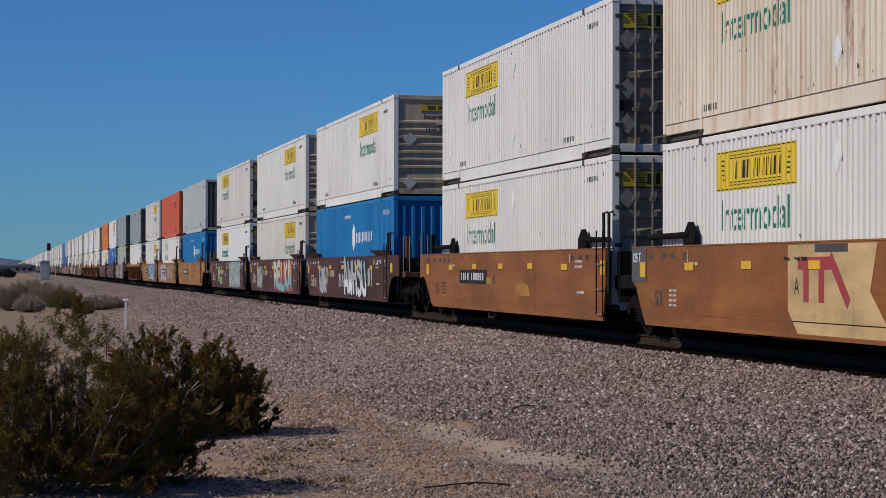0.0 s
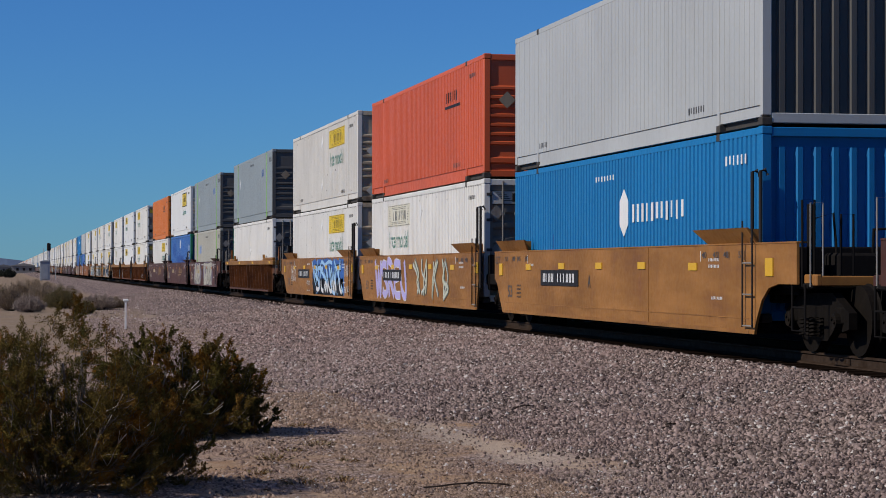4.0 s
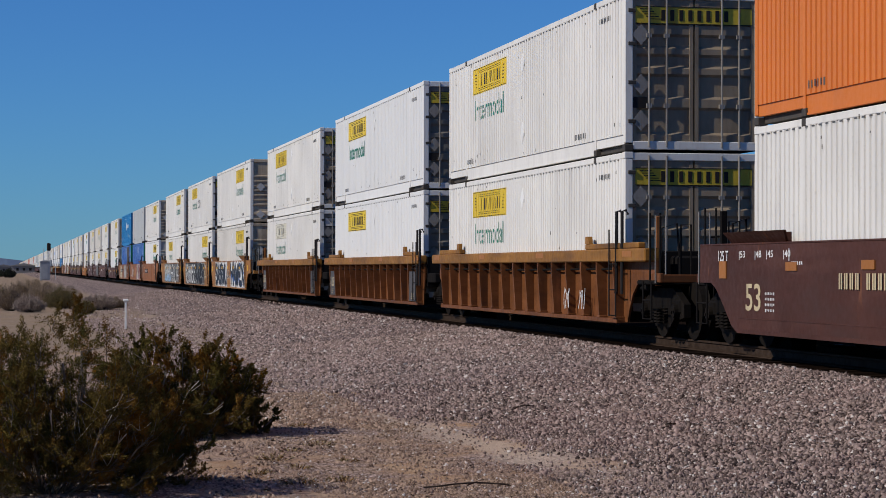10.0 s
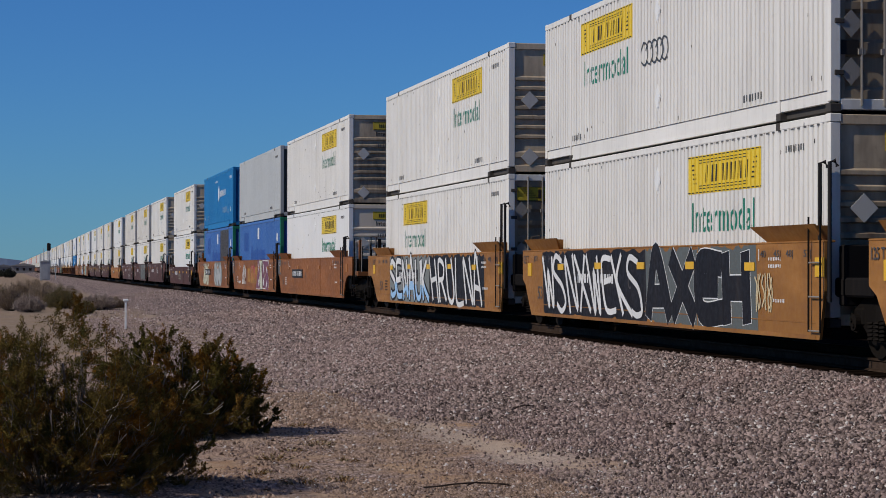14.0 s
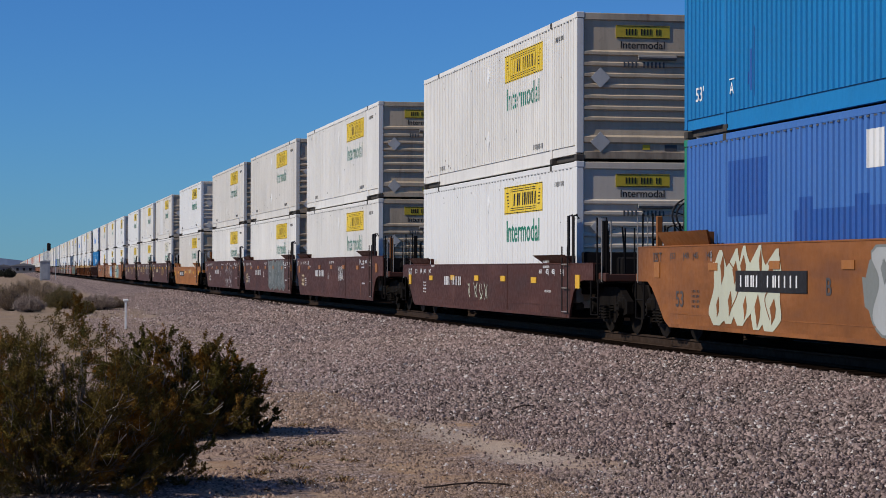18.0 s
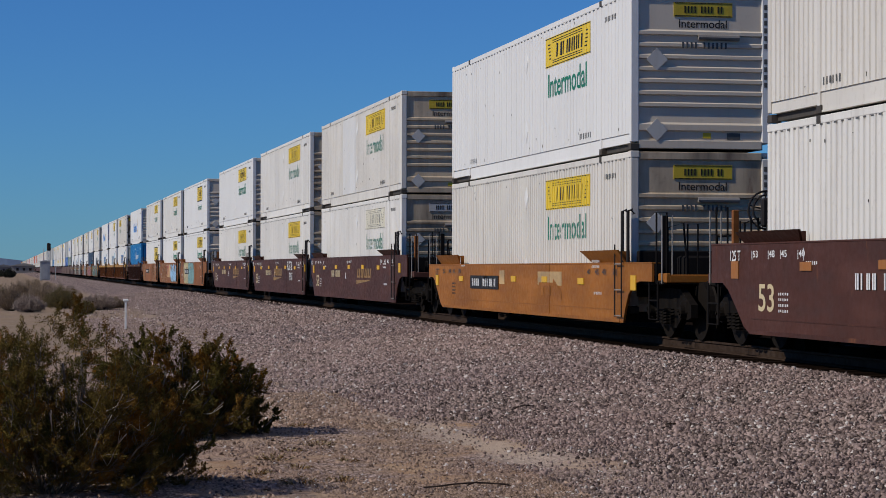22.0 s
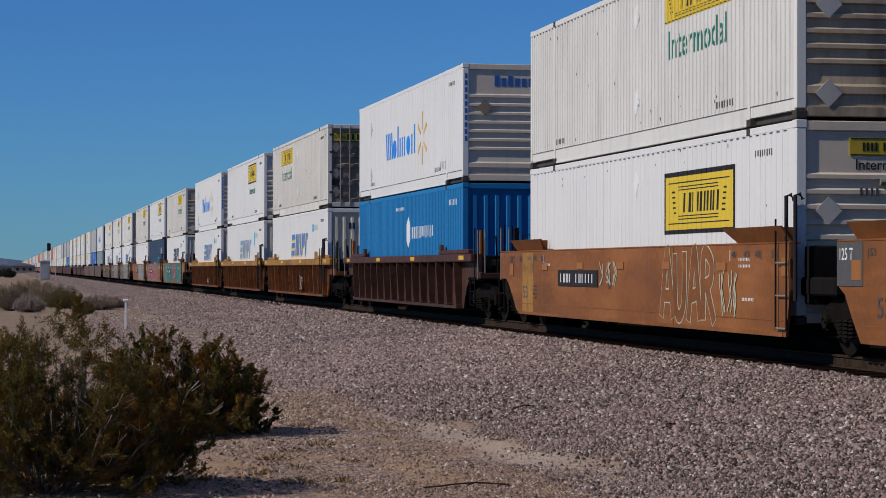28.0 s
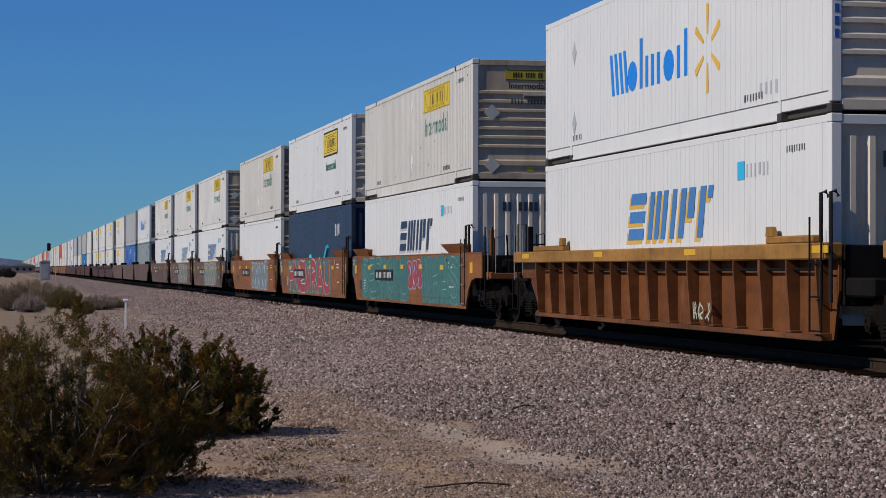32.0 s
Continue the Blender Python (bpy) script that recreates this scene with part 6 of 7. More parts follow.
MOVERS, WHEELS = [], []
for ci, (style, col, chord, row) in enumerate(CARS):
    far = row[0][0] > REACH - 5
    word = {"smooth": "smooth-sided", "rib": "upright-ribbed", "low": "low smooth-sided"}[style]
    shade = {"rustbrown": "rust-brown", "maroonb": "browned maroon", "maroon": "maroon", "tan": "tan-orange", "ribbrown": "rusty brown", "ribmaroon": "dark maroon", "ribdark": "dark rusty brown", "orangecar": "orange", "dullbrown": "dull brown"}[col]
    marks = " with graffiti" if ci in (1, 2, 4, 6, 7, 9, 12, 15) else ""
    car = thing("well_car", f"{shade} {word} steel well car of {len(row)} wells{marks}", "rail car", "well cars of the train")
    u0 = row[0][0]
    MOVERS.append((car, u0, 0.0))
    for k, (uu, tk, te, lk, le) in enumerate(row):
        y, first, last = uu - u0, k == 0, k == len(row) - 1
        unit(car, y, first, last, style, col, chord or col, far, ci * 3 + k)
        lower, upper = container(lk, le, 0, far), container(tk, te, 1, far)
        if (ci, k) == (6, 1):
            part("graffiti_scrawl", ("boxtag",), lambda b: [ribbon(b, smooth_line([(8.9 - 0.3 * q + 0.22 * math.cos(a), 1.62 + 0.2 * math.sin(a)) for a in np.linspace(0.3, 5.6, 6)]), 0.035, -1.303) for q in range(5)] and None, "fadedink", upper, "thin black sprayed scrawl")
        if (ci, k) == (11, 0):
            part("paint_patch", ("boxpatch",), lambda b: rib_patch(b, "fine", 8.4, 11.1, 0.32, 2.78), "bright", upper, "cleaner white replaced panel")
        MOVERS.append((lower, uu, FLOOR_Z))
        MOVERS.append((upper, uu, FLOOR_Z + BOX_H + 0.022))
        spots = [y - 1.7] if first else []
        spots.append(y + BOX_L + (1.7 if last else 1.55))
        for yy in spots:
            WHEELS += truck(car, yy, far)
        if not far:
            if first:
                car_end(car, y, -1, ci, col)
            if last:
                car_end(car, y + BOX_L, 1, ci, col)
    # sprayed pieces and marks of single cars
    o = [r[0] - u0 for r in row]
    def emblem(y, key, at=None, mat="g_red", z=0.76, h=0.57, x=-1.507):
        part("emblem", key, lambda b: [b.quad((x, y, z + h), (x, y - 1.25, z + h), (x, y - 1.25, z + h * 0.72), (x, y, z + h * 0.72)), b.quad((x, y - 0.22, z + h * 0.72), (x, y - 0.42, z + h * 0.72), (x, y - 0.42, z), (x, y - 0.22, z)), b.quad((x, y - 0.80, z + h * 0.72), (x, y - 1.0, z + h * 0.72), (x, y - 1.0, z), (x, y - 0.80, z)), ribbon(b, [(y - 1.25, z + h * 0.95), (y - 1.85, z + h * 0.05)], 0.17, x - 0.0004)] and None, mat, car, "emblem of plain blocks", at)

    if ci == 0:
        part("paint_patch", ("pp0",), lambda b: b.prism([(5.6, 0.26), (9.0, 0.26), (9.45, 0.62), (9.45, 1.53), (6.2, 1.53), (6.45, 0.9)], "x", -1.506, -1.5), "fadedcream", car, "pale cream repainted panel")
        part("paint_patch", ("pp0b",), lambda b: b.prism([(7.2, 1.42), (8.4, 1.42), (8.4, 1.53), (7.2, 1.53)], "x", -1.508, -1.506), "brownpatch", car, "small dark repainted patch")
        emblem(9.05, ("pp1",), None, "g_red", 0.74, 0.62, -1.509)
        graffiti(car, o[0] + 8.6, o[0] + 9.6, 1.2, 1.45, 3, "black", "black", "", 9, 0.03)
        part("paint_patch", ("pp0c",), lambda b: b.prism([(5.6, 0.62), (7.0, 0.62), (6.9, 0.84), (6.5, 0.9), (5.8, 0.86)], "x", -1.5055, -1.5).box(-1.5055, -1.5, 9.4, 10.2, 0.86, 1.0), "amber", car, "faded amber smear", (0, o[1], 0))
    if ci == 1:
        wild(car, o[0] + 8.2, o[0] + 3.6, 0.28, 1.54, ["roof", "wave", "gate", "snake", "cup"], "g_steel", "black", 11, 0.24, "g_white", "g_navy", -0.4, 0.03)
        graffiti(car, o[0] + 8.2, o[0] + 9.4, 0.5, 1.1, 3, "g_white", "g_white", "", 17, 0.03)
        graffiti(car, o[0] + 2.5, o[0] + 3.3, 0.6, 1.3, 3, "g_white", "g_white", "", 18, 0.05)
        throwup(car, o[0] + 11.9, o[0] + 14.0, 0.34, 1.32, 4, "g_steel", "black", 12, edge_w=0.025)
        wild(car, o[1] + 8.0, o[1] + 2.4, 0.28, 1.54, ["arch", "comb", "leg", "fork", "roof"], "g_cream", "g_grey", 13, 0.27, "g_aqua", "g_red", -0.3, 0.02)
        graffiti(car, o[1] + 1.2, o[1] + 2.3, 0.4, 0.95, 3, "g_teal", "g_teal", "", 131, 0.045)
        throwup(car, o[1] + 12.2, o[1] + 14.2, 0.34, 1.32, 4, "g_steel", "black", 16, edge_w=0.025)
        wild(car, o[2] + 7.2, o[2] + 2.4, 0.29, 1.54, ["hook", "wave", "snake", "roof", "wave", "zig"], "g_sage", "g_slate", 14, 0.26, "g_steel", "g_aqua", -0.55, 0.03)
        throwup(car, o[2] + 6.4, o[2] + 7.1, 0.4, 0.85, 1, "g_olive", "", 19, slits="g_cream", up=0.006)
        throwup(car, o[2] + 12.2, o[2] + 13.1, 0.55, 1.42, 1, "g_green", "g_teal", 15, lean=-0.25)
        throwup(car, o[2] + 10.9, o[2] + 12.1, 0.40, 0.80, 3, "g_green", "g_teal", 152, lean=-0.15, edge_w=0.02)
    if ci == 2:
        graffiti(car, o[1] + 3.0, o[1] + 8.0, 0.4, 1.45, 4, "g_cream", "g_grey", "", 21, 0.1)
        wild(car, o[1] + 14.2, o[1] + 9.0, 0.3, 1.5, ["wave", "snake", "arch", "comb", "cup"], "g_lilac", "g_white", 22, 0.2, "", "", -0.3, 0.025)
        wild(car, o[2] + 8.8, o[2] + 1.7, 0.27, 1.54, ["wave", "snake", "hook", "cross"], "g_sky", "", 233, 0.12, "", "g_blue", -0.9, 0.02)
        wild(car, o[2] + 8.8, o[2] + 1.9, 0.27, 0.92, ["wave", "snake", "wave"], "g_black", "", 232, 0.3, "", "g_black", -0.3, 0.02)
        wild(car, o[2] + 8.4, o[2] + 2.0, 0.30, 1.36, ["snake", "hook", "wave", "cup", "wave", "hook"], "g_sky", "g_black", 231, 0.15, "g_white", "", -0.6, 0.05)
        for k, (a, c) in enumerate(((1.25, 1.45), (0.5, 0.85), (0.3, 0.5))):
            graffiti(car, o[2] + 9.7, o[2] + 10.5, a, c, 4, "g_white", "g_white", "", 25 + k, 0.025)
        graffiti(car, o[2] + 13.6, o[2] + 15.0, 0.6, 1.4, 3, "g_white", "g_white", "", 24, 0.035)
        graffiti(car, o[2] + 0.3, o[2] + 1.5, 0.3, 0.72, 4, "g_white", "g_white", "", 28, 0.03)
        graffiti(car, o[2] + 0.5, o[2] + 1.4, 0.85, 1.4, 3, "g_white", "g_white", "", 29, 0.03)
    if ci == 4:
        throwup(car, o[0] + 9.7, o[0] + 13.6, 0.29, 1.53, 5, "g_bone", "black", 41, "", "g_mauve", edge_w=0.03, fat=0.95)
        throwup(car, o[0] + 2.6, o[0] + 7.5, 0.27, 1.55, 5, "g_bone", "black", 42, "", "g_mauve", cap="block", fat=1.05, edge_w=0.03)
    if ci in (4, 11):
        for k in ((1, 2) if ci == 4 else (0, 1, 2)):
            part("emblem", ("swoosh",), lambda b: [slanted(b, 6.7, 0.92, 2.75, 0.28, -1.506, (1, 1, 0.8, 1.2, 1, 1, 0.8, 1), 0.3, 0.52), slanted(b, 6.65, 0.92, 2.6, 0.06, -1.5062, (1, 1, 1, 1), 0.3, 0.7), b.quad((-1.506, 6.85, 0.72), (-1.506, 6.85, 0.84), (-1.506, 4.0, 0.86), (-1.506, 4.9, 0.80))] and None, "oldgold", car, "faded gold emblem of slanted blocks", (0, o[k] + (2.7 if ci == 11 and k == 1 else 0.0), 0))
    if ci == 5:
        graffiti(car, o[0] + 2.0, o[0] + 2.5, 0.33, 0.9, 2, "g_white", "g_white", "", 51, 0.03)
        graffiti(car, o[0] + 3.1, o[0] + 3.6, 0.33, 0.9, 2, "g_white", "g_white", "", 52, 0.03)
    if ci == 6:
        wild(car, o[0] + 14.8, o[0] + 8.9, 0.26, 1.55, ["snake", "roof", "cup", "arch", "wave", "cup"], "g_navy", "g_white", 61, 0.30, "", "g_white", -0.35, 0.03)
        wild(car, o[0] + 6.9, o[0] + 0.7, 0.26, 1.55, ["gate", "roof", "wave", "comb", "cross"], "g_navy", "g_white", 64, 0.32, "", "g_white", -0.45, 0.03, "g_blue")
        wild(car, o[0] + 8.7, o[0] + 7.2, 0.7, 1.15, ["cup", "cup"], "g_black", "g_white", 65, 0.07, "", "", 0, 0.03)
        wild(car, o[1] + 15.4, o[1] + 8.3, 0.26, 1.55, ["wave", "snake", "zig", "cross", "wave", "comb", "fork", "snake"], "g_white", "g_black", 62, 0.11, "", "g_black", -0.6, 0.05)
        wild(car, o[1] + 8.0, o[1] + 2.6, 0.26, 1.55, ["roof", "cross", "comb", "gate"], "g_black", "g_white", 66, 0.38, "", "g_slate", -0.2, 0.02)
        graffiti(car, o[1] + 1.6, o[1] + 2.5, 0.5, 1.2, 3, "textcream", "textcream", "", 67, 0.04)
        wild(car, o[2] + 14.2, o[2] + 8.4, 0.26, 1.55, ["snake", "comb", "zig", "roof", "cup", "fork"], "g_white", "g_black", 63, 0.16, "g_sky", "g_grey", -0.3, 0.07)
        wild(car, o[2] + 8.2, o[2] + 1.8, 0.26, 1.55, ["gate", "arch", "cup", "leg", "zig", "roof"], "g_white", "g_black", 68, 0.13, "", "g_black", -0.4, 0.05)
    if ci == 7:
        throwup(car, o[1] + 5.55, o[1] + 6.6, 0.27, 1.545, 1, "g_plum", "g_white", 71, slits="g_white", cap="block", lean=-0.15)
        throwup(car, o[1] + 2.4, o[1] + 4.75, 0.27, 1.545, 2, "g_plum", "g_white", 76, slits="g_white", cap="block", lean=-0.3)
        throwup(car, o[1] + 4.5, o[1] + 5.6, 0.27, 1.545, 1, "g_cream", "black", 75, cap="block", lean=-0.5, up=0.007, fat=0.9)
        part("paint_patch", ("pp8",), lambda b: b.box(-1.5055, -1.5, 6.6, 9.3, 0.55, 1.26).box(-1.5055, -1.5, 9.6, 10.5, 0.6, 1.2), "amber", car, "faded amber patch", (0, o[1], 0))
        emblem(9.05, ("pp7",), (0, o[1], 0))
        throwup(car, o[1] + 11.3, o[1] + 12.8, 0.42, 1.40, 3, "g_white", "black", 72, slits="black", lean=-0.4, fat=0.7, edge_w=0.02)
        graffiti(car, o[1] + 13.2, o[1] + 14.4, 0.42, 0.72, 5, "g_white", "g_white", "", 77, 0.04)
        throwup(car, o[2] + 11.0, o[2] + 14.0, 0.28, 1.55, 5, "g_cream", "", 73, slits="rustbrown", cap="spike", lean=-0.3, fat=1.7)
        throwup(car, o[2] + 3.8, o[2] + 7.6, 0.32, 1.48, 3, "g_steel", "g_grey", 74, "", "g_grey", slits="g_grey")
    if ci == 8:
        graffiti(car, o[0] + 7.2, o[0] + 9.4, 0.40, 0.95, 4, "g_cream", "g_cream", "", 104, 0.035)
    if ci == 9:
        graffiti(car, o[0] + 5.6, o[0] + 6.8, 0.72, 1.34, 4, "g_white", "g_white", "", 107, 0.035)
        wild(car, o[1] + 7.3, o[1] + 2.3, 0.40, 1.54, ["comb", "cup", "zig", "gate", "arch"], "g_slate", "g_sage", 110, 0.17, "", "g_grey", 0.0, 0.012)
        wild(car, o[1] + 7.2, o[1] + 1.6, 0.30, 0.66, ["wave", "wave"], "g_slate", "g_sage", 108, 0.14, "", "", 0.0, 0.015)
        throwup(car, o[2] + 3.6, o[2] + 6.8, 0.30, 1.46, 4, "maroon", "g_white", 109, slits="g_white", edge_w=0.022, lean=-0.2)
    if ci == 10:
        part("paint_patch", ("pp10",), lambda b: b.box(-1.5055, -1.5, 4.2, 6.2, 0.86, 1.14).box(-1.5055, -1.5, 9.3, 9.8, 0.86, 1.16), "fadedcream", car, "bleached cream patch", (0, o[0], 0))
        emblem(6.1, ("pp10e",), (0, o[0], 0), "orangecar", 0.66, 0.26)
    if ci == 11:
        part("lettering", ("rustw",), lambda b: text_mesh("RUST &", 5.05, 1.13, 1.55, 0.35, -1.508), "g_white", car, "thin white sprayed words", (0, o[1], 0))
        part("lettering", ("punxw",), lambda b: text_mesh("PUNX", 4.4, 0.74, 0.95, 0.30, -1.508), "g_white", car, "thin white sprayed words", (0, o[1], 0))
    if ci == 12:
        throwup(car, o[0] + 6.5, o[0] + 10.4, 0.27, 1.53, 5, "g_aqua", "g_teal", 121, "", "g_aqua", slits="g_teal")
        throwup(car, o[0] + 10.5, o[0] + 13.5, 0.27, 1.53, 4, "textcream", "g_olive", 125, "", "g_olive", slits="g_teal")
        part("paint_patch", ("pp12c",), lambda b: b.box(-1.5055, -1.5, 6.2, 9.1, 0.62, 1.46), "fadedcream", car, "pale cream repainted panel", (0, o[1], 0))
        emblem(9.05, ("pp12e",), (0, o[1], 0), "g_red", 0.72, 0.68, -1.508)
        throwup(car, o[1] + 1.2, o[1] + 6.0, 0.3, 1.5, 4, "g_sky", "g_teal", 122, slits="g_teal")
        wild(car, o[1] + 14.4, o[1] + 9.2, 0.28, 1.53, ["snake", "roof", "cup", "roof", "gate"], "rustbrown", "g_cream", 123, 0.24, "", "", 0.1, 0.028)
        wild(car, o[2] + 5.9, o[2] + 3.0, 0.30, 1.53, ["roof", "cup", "roof", "arch"], "rustbrown", "g_cream", 124, 0.20, "", "", 0.0, 0.025)
        graffiti(car, o[2] + 1.9, o[2] + 2.8, 0.4, 1.25, 3, "g_cream", "g_cream", "", 126, 0.03)
        graffiti(car, o[2] + 8.6, o[2] + 9.8, 0.8, 1.4, 3, "g_cream", "g_cream", "", 127, 0.03)
        part("paint_patch", ("pp12",), lambda b: b.box(-1.5055, -1.5, 15.0, 16.0, 0.26, 1.53), "amber", car, "amber repainted panel", (0, o[2], 0))
    if ci == 14:
        graffiti(car, o[2] + 4.6, o[2] + 5.6, 0.3, 0.75, 3, "g_cream", "g_cream", "", 141, 0.03)
        graffiti(car, o[0] + 5.0, o[0] + 5.8, 0.3, 1.0, 3, "g_cream", "g_cream", "", 142, 0.03)
    if ci == 15:
        wild(car, o[0] + 15.4, o[0] + 7.6, 0.27, 1.53, ["snake", "comb", "arch", "fork", "wave", "cup"], "g_teal", "g_aqua", 151, 0.17, "", "g_teal", -0.3, 0.025)
        wild(car, o[0] + 5.4, o[0] + 0.6, 0.27, 1.53, ["zig", "gate", "roof", "snake"], "g_teal", "g_aqua", 152, 0.17, "", "g_teal", -0.3, 0.025)
        throwup(car, o[0] + 5.5, o[0] + 7.5, 0.6, 1.5, 3, "g_red", "g_sky", 155, slits="g_sky", edge_w=0.02)
        wild(car, o[1] + 14.5, o[1] + 3.4, 0.27, 1.53, ["gate", "zig", "comb", "wave", "arch", "roof", "cup"], "g_red", "g_white", 153, 0.3, "", "g_teal", -0.3, 0.03)
        throwup(car, o[2] + 3.0, o[2] + 9.0, 0.3, 1.5, 5, "g_grey", "g_sky", 154, "", "g_grey")
    if ci == 16:
        throwup(car, o[0] + 3.0, o[0] + 10.0, 0.3, 1.5, 6, "g_grey", "g_cream", 161, "", "g_grey")
        throwup(car, o[1] + 3.0, o[1] + 10.0, 0.3, 1.5, 6, "g_grey", "g_cream", 162)

# ---------------------------------------------------------------- track
track = tagged(new("track"), "ballasted railway track with rusty rails", "track", kind="structure")


def rail_profile(xc):
    return [(xc - 0.075, -0.172), (xc + 0.075, -0.172), (xc + 0.06, -0.155), (xc + 0.01, -0.14), (xc + 0.01, -0.045), (xc + 0.036, -0.03), (xc + 0.036, -0.004), (xc + 0.028, 0.0), (xc - 0.028, 0.0), (xc - 0.036, -0.004), (xc - 0.036, -0.03), (xc - 0.01, -0.045), (xc - 0.01, -0.14), (xc - 0.06, -0.155)]


for s in (-0.755, 0.755):
    part("rail", ("rail", s), lambda b: b.prism(rail_profile(TRACK_X + s), "y", -60, 2600), "rail", track, "worn steel rail")
for k in range(12):
    part("tie", ("tie",), lambda b: b.cbox(-1.3, 1.3, -0.13, 0.13, -0.4, -0.175, 0.02), "tie", track, "", (TRACK_X, 12 + 0.6 * k, 0))
part("tie_rest", ("tierest",), lambda b: [b.box(TRACK_X - 1.3, TRACK_X + 1.3, 19.2 + 0.6 * k - 0.13, 19.2 + 0.6 * k + 0.13, -0.4, -0.175) for k in range(600)] and None, "tie", track)["kind"] = "stuff"

# ---------------------------------------------------------------- ground, one sheet to the horizon
gx = np.unique(np.concatenate([np.array([-4500, -2000, -800, -300, -120, -60, -30]), np.arange(-16, 4, 0.5), np.arange(4, 21, 0.25), np.array([24, 30, 45, 80, 200, 600, 2000, 4500])]))
gy = np.unique(np.concatenate([np.array([-400, -100, -40]), np.arange(-10, 12, 2.0), np.arange(12, 48, 0.4), np.arange(48, 150, 1.5), np.array([160, 180, 210, 250, 300, 400, 550, 800, 1200, 2000, 3200, 4600])]))
gb_v, gb_f = [], []
for y in gy:
    for x in gx:
        lump = noise.noise((x * 0.5, y * 0.35, 1.3)) * 0.05 + noise.noise((x * 1.7, y * 1.7, 5.0)) * 0.025
        near = 1.0 if abs(x - TRACK_X) > 2.6 else 0.0
        fade = 1.0 if y < 160 else 0.0
        gb_v.append((x, y, ground_z(x) + lump * near * fade))
nx = len(gx)
for j in range(len(gy) - 1):
    for i in range(nx - 1):
        gb_f.append((j * nx + i, j * nx + i + 1, (j + 1) * nx + i + 1, (j + 1) * nx + i))
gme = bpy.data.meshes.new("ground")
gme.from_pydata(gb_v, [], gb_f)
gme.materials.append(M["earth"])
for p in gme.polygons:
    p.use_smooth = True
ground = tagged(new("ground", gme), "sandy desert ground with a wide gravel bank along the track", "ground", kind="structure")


def lay_height(x, y):
    i, j = np.clip(np.searchsorted(gx, x) - 1, 0, nx - 2), np.clip(np.searchsorted(gy, y) - 1, 0, len(gy) - 2)
    z = np.array([v[2] for v in gb_v]).reshape(len(gy), nx)
    fx, fy = (x - gx[i]) / (gx[i + 1] - gx[i]), (y - gy[j]) / (gy[j + 1] - gy[j])
    return (z[j, i] * (1 - fx) + z[j, i + 1] * fx) * (1 - fy) + (z[j + 1, i] * (1 - fx) + z[j + 1, i + 1] * fx) * fy


def stones(name, xs, ys, size, material, label, chunky=False):
    """Loose stones half sunk into the ground, each an uneven lump, as one heap."""
    n = len(xs)
    if chunky:
        base = np.array([(math.cos(a) * q, math.sin(a) * q, z) for q, z, s in ((1.05, -0.45, 0), (0.72, 0.62, 1.05)) for a in (s, s + 2.094, s + 4.189)], float)
        tri = np.array([(3, 4, 5), (0, 1, 3), (1, 4, 3), (1, 2, 4), (2, 5, 4), (2, 0, 5), (0, 3, 5)])
    else:
        base = np.array([(1, 0, -0.3), (0, 1, -0.3), (-1, 0, -0.3), (0, -1, -0.3), (0, 0, 0.8)], float)
        tri = np.array([(0, 1, 4), (1, 2, 4), (2, 3, 4), (3, 0, 4)])
    m = len(base)
    v = base[None] * np.random.uniform(0.6, 1.2, (n, m, 1)) + np.random.uniform(-0.3, 0.3, (n, m, 3))
    a = np.random.uniform(0, 6.283, n)
    ca, sa = np.cos(a)[:, None], np.sin(a)[:, None]
    tx = np.random.uniform(-0.6, 0.6, n)[:, None]
    y1, z1 = v[:, :, 1] * np.cos(tx) - v[:, :, 2] * np.sin(tx) * 0.9, v[:, :, 1] * np.sin(tx) + v[:, :, 2] * np.cos(tx)
    x2, y2 = v[:, :, 0] * ca - y1 * sa, v[:, :, 0] * sa + y1 * ca
    zs = lay_height(xs, ys)
    w = np.stack([x2 * size[:, None] + xs[:, None], y2 * size[:, None] + ys[:, None], z1 * size[:, None] * 0.95 + (zs + size * 0.3 + 0.004)[:, None]], 2).reshape(-1, 3)
    f = (tri[None] + (np.arange(n) * m)[:, None, None]).reshape(-1)
    me = bpy.data.meshes.new(name)
    me.vertices.add(len(w))
    me.vertices.foreach_set("co", w.ravel())
    me.loops.add(len(f))
    me.loops.foreach_set("vertex_index", f)
    me.polygons.add(len(f) // 3)
    me.polygons.foreach_set("loop_start", np.arange(0, len(f), 3))
    me.update(calc_edges=True)
    me.validate()
    me.materials.append(M[material])
    return tagged(new(name, me), label, "gravel", kind="stuff")


def scatter(n, x0, x1, y0, y1):
    return np.random.uniform(x0, x1, n), np.random.uniform(y0, y1, n)


sx, sy = [], []
for n, y0, y1 in ((150000, 14.5, 32), (72000, 32, 52), (32000, 52, 85), (14000, 85, 150)):
    a, c = scatter(n, 2.6, 10.75, y0, y1)
    gap = a - np.interp(c, [q[0] for q in STRIP], [q[1] for q in STRIP]) + 0.22 * np.sin(c * 0.9) + 0.14 * np.sin(c * 2.3 + 1)
    keep = (np.random.uniform(0, 1, n) < (np.interp(gap, (-2.2, -1.2, -0.55, -0.2, 0.25, 0.6, 1.3), (0.3, 0.5, 0.45, 0.05, 0.06, 0.6, 1.0)) + np.interp(c, (19, 21.5, 26, 36), (0.5, 0.0, 0.0, 0.55))) * np.where((c < 26) & (a < 4.1), 0.4, 1.0)) & (a < 0.43 * c + 0.6)
    sx.append(a[keep]), sy.append(c[keep])
sx, sy = np.concatenate(sx), np.concatenate(sy)
